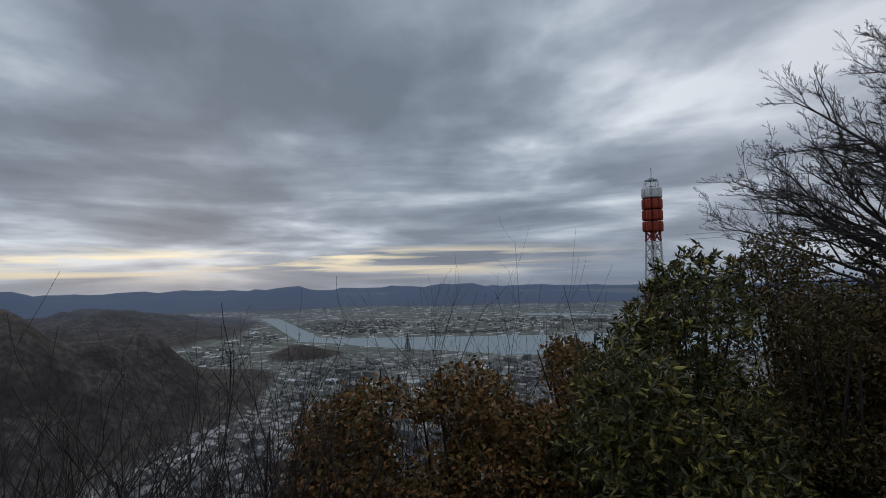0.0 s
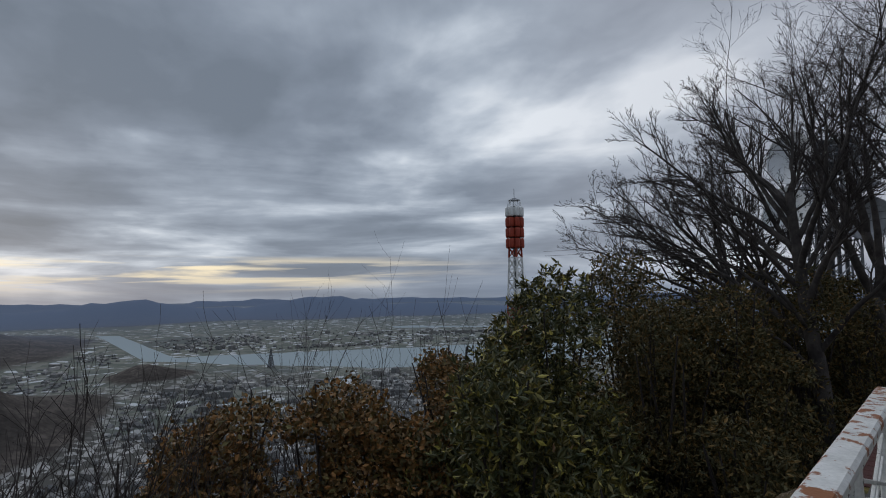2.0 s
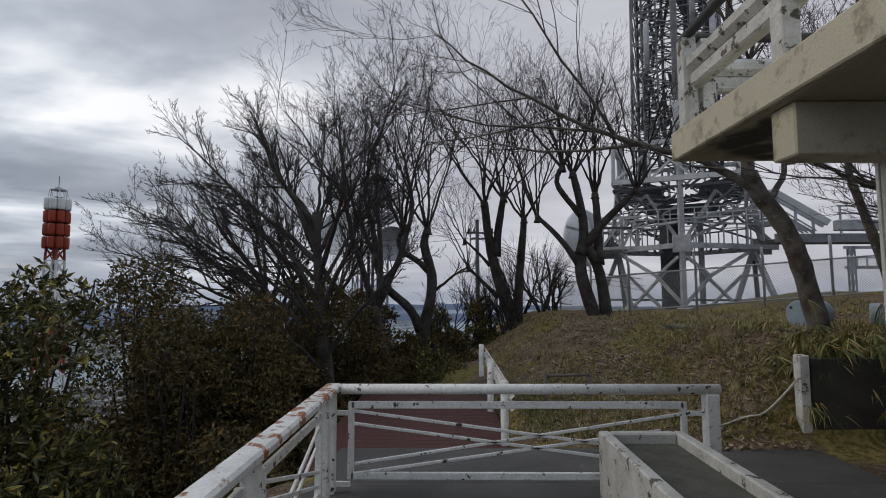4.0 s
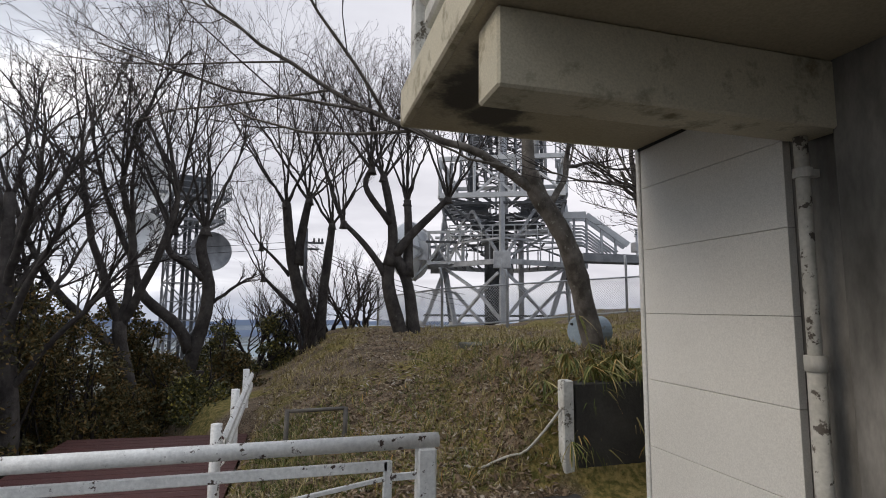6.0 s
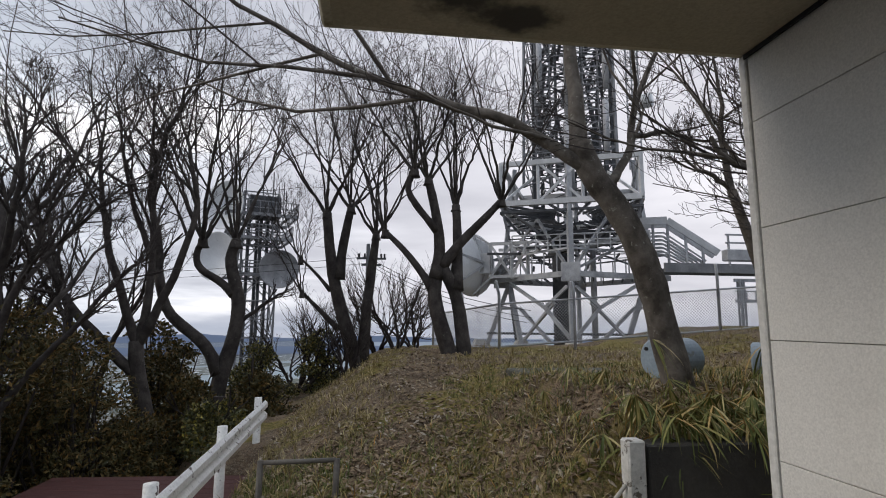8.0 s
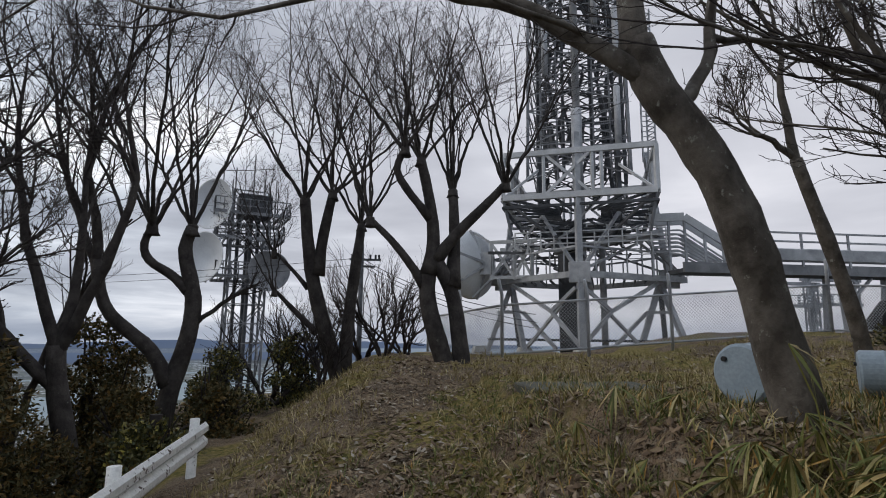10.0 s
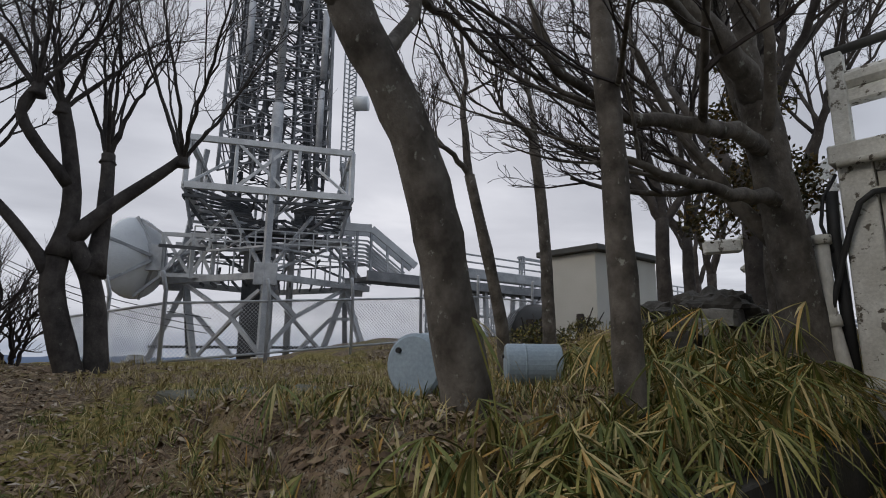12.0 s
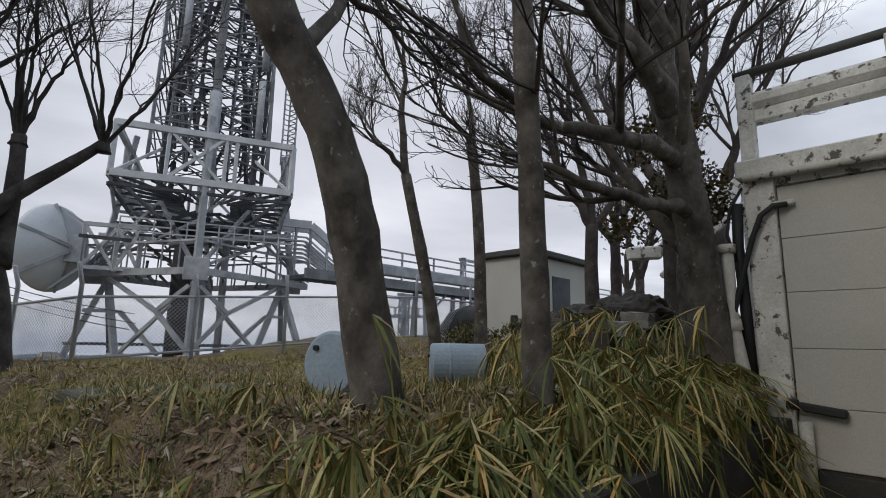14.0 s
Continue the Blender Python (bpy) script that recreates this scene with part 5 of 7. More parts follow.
barrel(5.86, 8.90, hgt(5.95, 8.95) + 0.235, (0.93, 0.36, 0.0), 0.215, 0.50, "pale blue plastic barrel lying end-on in the grass")
barrel(7.45, 9.55, hgt(7.6, 9.4) + 0.215, (0.75, -0.66, 0.0), 0.195, 0.52, "pale blue barrel lying on its side in the grass")
slabm = empty("inspection_slab", (5.7, 11.3, hgt(5.7, 11.3)))
tagged(slabm, "low weathered concrete slab set in the grass", "slab")
part("top", Shape().box((0, 0, -0.02), (1.5, 0.8, 0.16), None, 0.02), SILT, slabm)
rockm = empty("dark_tarpaulin", (17.0, 17.2, hgt(17, 17.2)))
tagged(rockm, "black tarpaulin heap beside the shed", "tarpaulin")
part("cover", Shape().lathe([(0, 1.1), (0.5, 1.05), (0.95, 0.75), (1.2, 0.25)], (0, 0, -0.1), (0, 0, 1), 12), BLACK, rockm, smooth=True)

# rope and low hoop by the path
rope = empty("rope")
tagged(rope, "frayed white rope slack from the concrete post", "rope")
pts = []
for k in range(13):
    f = k / 12
    x, y = 4.56 - 0.85 * f, 7.0 + 0.45 * f
    pts.append((x, y, max(0.72 - 0.62 * f - 0.22 * math.sin(math.pi * f), hgt(x, y) + 0.03)))
part("strand", Shape().tube(pts, 0.013, 6), ROPE, rope, smooth=True)
hoop = empty("low_hoop")
tagged(hoop, "low weathered wooden hoop beside the path", "hoop")
for x in (1.95, 2.62):
    part("stake", Shape().tube([(x, 8.7, hgt(x, 8.7) - 0.2), (x + 0.01, 8.7, 0.52)], 0.028, 8), PALE_TWIG, hoop, smooth=True)
part("cross_bar", Shape().tube([(1.95, 8.7, 0.50), (2.62, 8.7, 0.51)], 0.022, 8), PALE_TWIG, hoop, smooth=True)


# ---- the valley town and a pylon ----
def flat_at(x, y):
    return hgt(x, y) < VALLEY + 3


town_rnd = random.Random(901)
houses = Shape()
made = 0
while made < 2600:
    b, r = radians(town_rnd.uniform(-98, -30)), town_rnd.uniform(300, 1500)
    x, y = r * math.sin(b), r * math.cos(b)
    w, v = -0.854 * x + 0.52 * y, 0.52 * x + 0.854 * y
    if (800 < w < 1160 and v > -330) or (w > 1080 and abs(w - (1110 - 2.05 * (v + 285))) < 110) or not flat_at(x, y):
        continue
    if noise.noise(Vector((x * 0.006, y * 0.006, 4.0))) < -0.05 and town_rnd.random() < 0.85:
        continue
    big_one = town_rnd.random() < 0.06
    sx, sy, sz = (town_rnd.uniform(9, 20), town_rnd.uniform(7, 12), town_rnd.uniform(4, 9)) if big_one else (town_rnd.uniform(4, 7), town_rnd.uniform(3.5, 5.5), town_rnd.uniform(2.2, 3.6))
    turn = 0.55 + 0.4 * noise.noise(Vector((x * 0.003, y * 0.003, 1.0))) + town_rnd.choice((0, math.pi / 2))
    c, q, z = math.cos(turn), math.sin(turn), VALLEY - 1

    def at(u, t, h):
        return (x + (u * c - t * q) * 0.5, y + (u * q + t * c) * 0.5, z + h)
    top = sz + 1 + (0 if big_one else 1.3)
    houses.add([at(-sx, -sy, 0), at(sx, -sy, 0), at(sx, sy, 0), at(-sx, sy, 0), at(-sx, -sy, sz + 1), at(sx, -sy, sz + 1), at(sx, sy, sz + 1), at(-sx, sy, sz + 1), at(-sx, 0, top), at(sx, 0, top)],
               [(0, 1, 5, 4), (2, 3, 7, 6), (1, 2, 6, 9, 5), (3, 0, 4, 8, 7), (4, 5, 9, 8), (6, 7, 8, 9)])
    made += 1
HOUSES = material("grey_town_houses", (0.3, 0.3, 0.31), (0.2, 0.2, 0.21), 0.02, 0.8, bump=0, fine=0.5, per_island=[(0.0, (0.10, 0.105, 0.11)), (0.5, (0.14, 0.138, 0.132)), (0.82, (0.22, 0.216, 0.205)), (1.0, (0.50, 0.49, 0.47))])
tagged(part("town_houses", houses, HOUSES), "small grey and white houses of the valley town", "houses", kind="stuff")

py = empty("pylon", (-806, 417, hgt(-806, 417)))
tagged(py, "steel transmission pylon on the river bank", "pylon")
part("lattice", lattice_box(Shape(), (0, 0), 4.0, 0, 22, 5, 0.7, 0.3, 0.25), STEEL_DARK, py)
part("mast", lattice_box(Shape(), (0, 0), 1.0, 22, 31, 3, 0.5, 0.3, 0.5), STEEL_DARK, py)
for z in (20, 24, 28):
    part("arm", Shape().bar((-6 * 0.87, -6 * 0.5, z), (6 * 0.87, 6 * 0.5, z), 0.6), STEEL_DARK, py)

# ---- trees ----
SIDES = (10, 6, 4, 3, 3, 3, 3)


def wander(p, d, length, n, rnd, wob, up):
    pts = [p.copy()]
    d = d.normalized()
    for _ in range(n):
        d = (d + Vector((rnd.gauss(0, wob), rnd.gauss(0, wob), rnd.gauss(0, wob) + up))).normalized()
        p = p + d * (length / n)
        pts.append(p.copy())
    return pts


def sprout(thick, thin, pts, r0, r1, level, last, rnd, kids, ratio, spread, up, start=0.35):
    """Adds the limb along pts and all that grows on it."""
    n = len(pts) - 1
    rads = [r0 + (r1 - r0) * (k / n) for k in range(n + 1)]
    (thick if level < 2 else thin).tube(pts, rads, SIDES[level], caps=False)
    if level >= last:
        return
    length = sum((pts[k + 1] - pts[k]).length for k in range(n))
    m = kids[min(level, len(kids) - 1)]
    for j in range(m):
        f = start + (1 - start) * (j + rnd.uniform(0.2, 0.95)) / m
        f = min(f, 0.995)
        k = min(int(f * n), n - 1)
        p = pts[k].lerp(pts[k + 1], f * n - k)
        along = (pts[k + 1] - pts[k]).normalized()
        side = along.orthogonal().normalized()
        side = Matrix.Rotation(rnd.uniform(0, 2 * math.pi), 3, along) @ side
        w = spread * rnd.uniform(0.6, 1.25)
        d = (along * math.cos(w) + side * math.sin(w)).normalized()
        if d.z < -0.25:
            d.z *= -0.3
        rr = max((r0 + (r1 - r0) * f) * rnd.uniform(0.48, 0.70), 0.0028)
        ln = length * ratio * rnd.uniform(0.65, 1.2) * (1.15 - 0.45 * f)
        q = wander(p, d, ln, 4 if level < 2 else 3, rnd, 0.10 + 0.025 * level, up)
        sprout(thick, thin, q, rr, max(rr * 0.42, 0.0024), level + 1, last, rnd, kids, ratio, spread, up, 0.22)


def bare_tree(at, limbs, seed, label, last=4, kids=(5, 5, 5, 4), ratio=0.62, spread=0.62, up=0.10, mat_=None, name="bare_tree"):
    """A leafless tree: limbs are (points, start radius, end radius, level) relative to its base."""
    rnd = random.Random(seed)
    ob = empty(name, at)
    tagged(ob, label, "tree", group="bare trees")
    thick, thin = Shape(), Shape()
    for pts, r0, r1, level in limbs:
        pts = [Vector(p) for p in pts]
        fine = []
        for a, b in zip(pts, pts[1:]):
            for k in range(3):
                fine.append(a.lerp(b, k / 3))
        fine.append(pts[-1])
        for _ in range(2):
            fine = [fine[0]] + [(fine[k - 1] + fine[k] * 2 + fine[k + 1]) / 4 for k in range(1, len(fine) - 1)] + [fine[-1]]
        if level < 0:
            n = len(fine) - 1
            rads = [r0 + (r1 - r0) * k / n for k in range(n + 1)]
            rads[0] *= 1.35
            rads[1] *= 1.12
            rads = [r * rnd.uniform(0.96, 1.05) for r in rads]
            fine = [fine[0]] + [p + Vector((rnd.uniform(-1, 1), rnd.uniform(-1, 1), rnd.uniform(-0.5, 0.5))) * 0.035 * r for p, r in zip(fine[1:], rads[1:])]
            for k in range(4, n + 1):
                if rnd.random() < 0.12:
                    rads[k] *= 1.07
            thick.tube(fine, rads, 14, caps=True)
        else:
            fine = fine[:1] + [p + Vector((rnd.uniform(-1, 1), rnd.uniform(-1, 1), rnd.uniform(-1, 1))) * (0.015 + 0.16 * r0) for p in fine[1:]]
            sprout(thick, thin, fine, r0, r1, level, last, rnd, kids, ratio, spread, up)
    part("trunk", thick, mat_ or BARK, ob, smooth=True)
    part("crown", thin, TWIG, ob)
    return ob


def vase(h, r, seed, stems=3, fork=0.25, open_=0.32, lean=(0, 0)):
    """Limbs of a tree that forks low and rises like a vase."""
    rnd = random.Random(seed)
    fk = Vector((lean[0] * fork * h, lean[1] * fork * h, fork * h))
    out = [([(0, 0, -0.35), fk * 0.5 + Vector((rnd.uniform(-0.08, 0.08), rnd.uniform(-0.08, 0.08), 0)), fk * 1.04], r, r * 0.78, -1)]
    a0 = rnd.uniform(0, 6.28)
    for k in range(stems):
        a = a0 + 2 * math.pi * k / stems + rnd.uniform(-0.4, 0.4)
        o = open_ * rnd.uniform(0.7, 1.3)
        ln = h * (1 - fork) * rnd.uniform(0.85, 1.0)
        d = Vector((math.cos(a) * o + lean[0], math.sin(a) * o + lean[1], 1)).normalized()
        out.append((wander(fk, d, ln, 6, rnd, 0.13, 0.06), r * rnd.uniform(0.55, 0.7), r * 0.12, 0))
    return out


def stand(x, y, h, r, seed, label, stems=3, fork=0.25, open_=0.32, lean=(0, 0), **kw):
    return bare_tree((x, y, hgt(x, y)), vase(h, r, seed, stems, fork, open_, lean), seed, label, **kw)


def placed_tree(x, y, limbs, seed, label, **kw):
    """A tree whose limbs are given in the place's own metres."""
    b = Vector((x, y, hgt(x, y)))
    return bare_tree(b[:], [([Vector(p) - b for p in pts], r0, r1, lv) for pts, r0, r1, lv in limbs], seed, label, **kw)


GROVE = "leafless grey-barked tree with a dense twiggy crown"
UPRIGHT = dict(mat_=DARK_BARK, kids=(8, 6, 5, 3), ratio=0.53, spread=0.6, up=0.12)
OPEN = dict(mat_=DARK_BARK, kids=(8, 7, 5, 3), ratio=0.52, spread=0.70, up=0.07)
def shoots(knobs, r, length, seed, n=6, open_=0.80, drift=(0, 0)):
    """Long straight shoots that fan up from pollarded knobs."""
    rnd = random.Random(seed)
    out = []
    for x, y, z in knobs:
        a0 = rnd.uniform(0, 6.28)
        for k in range(n):
            a = a0 + 2 * math.pi * k / n + rnd.uniform(-0.4, 0.4)
            o = open_ * rnd.uniform(0.25, 1.25)
            d = Vector((math.cos(a) * o + drift[0], math.sin(a) * o + drift[1], 1)).normalized()
            q = r * rnd.uniform(0.6, 1.1)
            out.append((wander(Vector((x, y, z - 0.06)), d, length * rnd.uniform(0.7, 1.1), 6, rnd, 0.07, 0.05), q, q * 0.22, 1))
        out.append(([(x, y, z - 0.16), (x, y, z), (x, y, z + 0.05)], r * 2.3, r * 1.9, -1))
    return out


# knobbly pollard on the mound
placed_tree(4.86, 15.9, [
    ([(4.79, 15.90, 0.71), (4.53, 15.90, 1.42), (4.28, 15.90, 2.33), (4.33, 15.90, 2.89)], 0.2, 0.15, -1),
    ([(5.03, 15.90, 0.75), (4.95, 15.90, 1.70), (4.80, 15.90, 2.53), (4.41, 15.90, 3.17)], 0.17, 0.14, -1),
    ([(4.33, 15.90, 2.79), (4.43, 15.90, 3.46), (4.38, 15.90, 4.03), (4.27, 15.90, 4.61), (4.13, 15.90, 5.20)], 0.14, 0.1, -1),
    ([(4.36, 15.90, 3.94), (3.95, 15.83, 4.38), (3.56, 15.77, 4.90), (3.79, 15.70, 5.34)], 0.09, 0.065, -1),
    ([(4.80, 15.90, 2.53), (4.89, 16.05, 3.51), (4.85, 16.20, 4.64)], 0.14, 0.1, -1),
    ([(4.46, 15.90, 3.08), (4.90, 15.80, 3.66), (5.45, 15.70, 4.21), (5.86, 15.60, 4.66)], 0.12, 0.08, -1),
    ([(4.28, 15.90, 2.51), (3.91, 15.97, 3.07), (3.53, 16.03, 3.53), (3.13, 16.10, 3.92)], 0.10, 0.06, -1),
] + shoots([(4.13, 15.9, 5.2), (3.79, 15.7, 5.34), (4.85, 16.2, 4.64), (5.86, 15.6, 4.66)], 0.042, 3.2, 41, 7)
  + shoots([(3.13, 16.1, 3.92)], 0.04, 3.4, 43, 5, 0.5, (-0.25, 0)), 41, "leafless low-forked tree with knobbly pollarded limbs on the mound", **OPEN)
placed_tree(2.62, 17.2, [
    ([(2.68, 17.20, 0.30), (2.35, 17.20, 1.20), (2.00, 17.20, 2.26), (1.77, 17.20, 3.34), (1.64, 17.20, 4.56)], 0.2, 0.12, -1),
    ([(1.98, 17.20, 2.85), (2.07, 17.20, 3.77), (2.25, 17.20, 4.72)], 0.13, 0.1, -1),
    ([(2.62, 17.20, 0.6), (2.72, 17.27, 2.28), (2.87, 17.33, 3.63), (2.91, 17.40, 4.07)], 0.15, 0.09, -1),
    ([(2.05, 17.20, 1.58), (1.55, 17.13, 2.06), (1.23, 17.07, 2.38), (1.12, 17.00, 2.51)], 0.07, 0.03, -1),
    ([(1.80, 17.20, 2.55), (1.42, 17.25, 2.99), (1.02, 17.30, 3.37)], 0.05, 0.03, -1),
] + shoots([(1.64, 17.2, 4.56), (2.25, 17.2, 4.72), (2.91, 17.4, 4.07)], 0.042, 4.2, 52, 7)
  + shoots([(1.02, 17.3, 3.37), (1.12, 17.0, 2.51)], 0.026, 2.2, 53, 4, 0.5, (-0.3, 0)), 52, "leafless tree forked into two pruned stems on the mound", **OPEN)
placed_tree(-0.3, 15.3, [
    ([(-0.40, 15.30, -1.3), (-0.30, 15.30, 0.40), (-0.04, 15.30, 1.24), (0.09, 15.30, 2.03), (-0.04, 15.30, 2.57), (-0.20, 15.30, 3.11), (-0.07, 15.30, 3.48)], 0.18, 0.10, -1),
    ([(-0.05, 15.30, 2.34), (-0.39, 15.30, 2.64), (-0.80, 15.30, 2.85), (-0.90, 15.30, 3.16), (-0.76, 15.30, 3.48)], 0.09, 0.06, -1),
    ([(0.10, 15.30, 1.73), (0.55, 15.30, 2.12), (0.88, 15.30, 2.36), (1.09, 15.30, 2.45)], 0.05, 0.02, 1),
    ([(-0.25, 15.30, 0.70), (-0.53, 15.20, 1.30), (-0.96, 15.10, 1.64), (-1.32, 15.00, 1.99), (-1.5, 15.0, 2.8)], 0.13, 0.09, -1),
    ([(-1.5, 15.0, 2.75), (-1.55, 15.0, 3.6), (-1.8, 15.0, 4.25), (-1.7, 15.0, 5.3), (-1.2, 14.9, 6.6), (-0.6, 14.9, 7.6)], 0.09, 0.015, 0),
    ([(-1.5, 15.0, 2.75), (-2.1, 15.1, 4.0), (-2.5, 15.1, 5.4), (-2.7, 15.1, 7.0)], 0.07, 0.012, 0),
] + shoots([(-0.07, 15.3, 3.48), (-0.76, 15.3, 3.48)], 0.045, 4.2, 63, 7, 0.65), 63, "leafless tree with a crooked dark trunk on the slope", **OPEN)
placed_tree(-0.85, 13.8, [
    ([(-0.75, 13.8, -1.9), (-0.9, 13.8, -0.4), (-1.25, 13.8, 0.75), (-1.30, 13.8, 1.4)], 0.17, 0.12, -1),
    ([(-1.29, 13.8, 1.35), (-1.87, 13.73, 2.93), (-2.14, 13.67, 4.51), (-2.08, 13.6, 5.83)], 0.09, 0.01, 0),
    ([(-1.28, 13.8, 1.35), (-1.11, 13.93, 2.68), (-1.41, 14.07, 4.2), (-1.24, 14.2, 5.6)], 0.09, 0.01, 0),
    ([(-1.28, 13.8, 1.3), (-0.69, 13.7, 2.53), (-0.30, 13.6, 3.96), (-0.56, 13.5, 5.0), (-0.85, 13.4, 6.0)], 0.09, 0.01, 0),
    ([(-1.25, 13.8, 0.8), (-2.0, 13.7, 1.5), (-2.6, 13.7, 2.25), (-3.0, 13.7, 3.2), (-3.5, 13.6, 4.5), (-3.8, 13.6, 5.8)], 0.10, 0.015, 0),
], 74, "leafless tree with pale lower trunk and side limbs", **OPEN)
DOME = dict(mat_=DARK_BARK, kids=(13, 9, 6, 3), ratio=0.33, spread=0.68, up=0.04)


def dome(trunk, centre, radii, n, seed, r=0.055):
    """Many slim limbs that leave a trunk low down and arch out to the shell of a broad dome."""
    rnd = random.Random(seed)
    pts = [Vector(p) for p in trunk]
    c = Vector(centre)
    out = [(trunk, 0.15, 0.07, -1)]
    for k in range(n):
        a = 2.4 * k + rnd.uniform(-0.3, 0.3)
        e = math.asin(min(0.99, 0.02 + 0.97 * (k + 0.5) / n))
        end = c + Vector((math.cos(a) * math.cos(e) * radii[0], math.sin(a) * math.cos(e) * radii[1], math.sin(e) * radii[2])) * rnd.uniform(0.74, 0.88)
        f = 0.35 + 0.62 * (k + rnd.random()) / n
        i = min(int(f * (len(pts) - 1)), len(pts) - 2)
        p = pts[i].lerp(pts[i + 1], f * (len(pts) - 1) - i)
        mid = p.lerp(end, 0.5) + Vector((rnd.uniform(-0.2, 0.2), rnd.uniform(-0.2, 0.2), 0.25 - 0.5 * math.sin(e)))
        out.append(([p, p.lerp(mid, 0.55) + Vector((0, 0, 0.1)), mid, mid.lerp(end, 0.55) + Vector((0, 0, 0.12)), end], r * rnd.uniform(0.75, 1.15), 0.009, 0))
    return out


# the broad domed tree above the conifers, and its neighbour
placed_tree(-1.85, 11.2, dome([(-1.80, 11.2, -1.9), (-1.83, 11.2, 0.05), (-2.00, 11.27, 1.03), (-2.11, 11.33, 2.18), (-2.20, 11.40, 3.37)], (-3.0, 11.6, 2.5), (3.5, 2.2, 4.15), 18, 85)
            + [([(-1.83, 11.20, 0.06), (-2.30, 11.00, 0.64), (-2.96, 10.80, 1.21), (-3.45, 10.60, 1.76)], 0.05, 0.012, 1)],
            85, "broad leafless tree with a domed crown of fine twigs", **DOME)
placed_tree(-3.3, 13.2, dome([(-3.2, 13.2, -3.0), (-3.35, 13.2, 0.41), (-3.62, 13.2, 1.39), (-4.02, 13.2, 2.13)], (-5.2, 13.2, 1.9), (3.4, 2.0, 3.7), 15, 96),
            96, "leafless tree with low limbs sweeping over the conifers", **DOME)
stand(-3.6, 16.8, 8.0, 0.15, 129, GROVE, 3, 0.3, 0.38, **UPRIGHT)

# the leaning tree beside the barrels
placed_tree(5.59, 8.1, [
    ([(5.68, 8.10, 0.83), (5.60, 8.10, 1.33), (5.51, 8.11, 1.70), (5.44, 8.13, 2.08), (5.31, 8.14, 2.50), (5.13, 8.16, 2.84), (4.94, 8.18, 3.08), (4.82, 8.21, 3.42)], 0.14, 0.11, -1),
    ([(4.80, 8.21, 3.34), (4.78, 8.26, 3.92), (4.83, 8.37, 4.69), (4.72, 8.42, 5.79), (4.81, 8.42, 6.89)], 0.09, 0.02, 0),
    ([(4.85, 8.18, 3.20), (4.42, 8.26, 3.54), (3.76, 8.42, 3.80), (3.05, 8.59, 4.08), (2.28, 8.76, 4.47), (1.07, 8.87, 5.24), (0.30, 8.97, 5.90)], 0.065, 0.010, 0),
    ([(4.98, 8.15, 2.95), (5.16, 8.23, 3.12), (5.36, 8.29, 3.42), (5.52, 8.42, 4.03), (5.91, 8.54, 4.80), (6.24, 8.64, 5.67)], 0.055, 0.012, 0),
    ([(5.41, 8.31, 3.58), (5.91, 8.54, 3.75), (6.46, 8.76, 3.70), (7.01, 8.87, 3.80)], 0.028, 0.008, 1),
    ([(4.53, 8.24, 3.47), (3.93, 7.98, 3.45), (3.38, 7.88, 3.64), (2.83, 7.76, 3.80)], 0.020, 0.006, 1),
], 210, "leafless tree with a thick leaning grey trunk on the bank", kids=(8, 5, 4, 3), spread=0.7, up=0.06)
# slender trunk in front of the shed
placed_tree(6.33, 7.6, [
    ([(6.34, 7.6, 0.9), (6.33, 7.6, 1.5), (6.30, 7.6, 2.1), (6.28, 7.6, 2.7), (6.25, 7.62, 3.3), (6.24, 7.65, 4.6), (6.2, 7.7, 5.6)], 0.088, 0.055, -1),
    ([(6.2, 7.7, 5.5), (6.1, 7.75, 6.2), (6.2, 7.9, 7.2)], 0.05, 0.012, 0),
    ([(6.26, 7.6, 3.9), (6.6, 7.8, 4.6), (6.8, 8.0, 5.5)], 0.035, 0.01, 0),
], 221, "leafless tree with a slim straight trunk in bamboo grass", kids=(6, 5, 4, 3))
# two thin curved stems
placed_tree(9.42, 11.4, [
    ([(9.45, 11.4, 1.1), (9.38, 11.4, 1.8), (9.06, 11.4, 2.9), (8.72, 11.4, 3.95)], 0.105, 0.075, -1),
    ([(8.72, 11.4, 3.9), (8.57, 11.4, 4.85), (8.75, 11.5, 5.7), (8.6, 11.6, 6.8)], 0.065, 0.012, 0),
    ([(8.72, 11.4, 3.95), (8.40, 11.4, 4.22), (8.05, 11.4, 4.28), (7.8, 11.4, 4.6)], 0.05, 0.012, 0),
], 232, "leafless tree with a thin curved stem behind the bank", kids=(7, 6, 5, 3))
placed_tree(10.33, 11.3, [
    ([(10.35, 11.3, 1.1), (10.32, 11.3, 2.0), (10.30, 11.3, 3.0), (10.18, 11.3, 4.1), (10.05, 11.3, 4.85)], 0.11, 0.08, -1),
    ([(10.05, 11.3, 4.8), (9.75, 11.3, 5.05), (9.4, 11.3, 5.0), (9.1, 11.2, 5.3), (9.0, 11.2, 6.2)], 0.055, 0.012, 0),
    ([(10.05, 11.3, 4.8), (10.15, 11.4, 5.6), (10.0, 11.5, 6.8)], 0.06, 0.012, 0),
], 243, "leafless tree with a thin hooked stem behind the bank", kids=(7, 6, 5, 3))
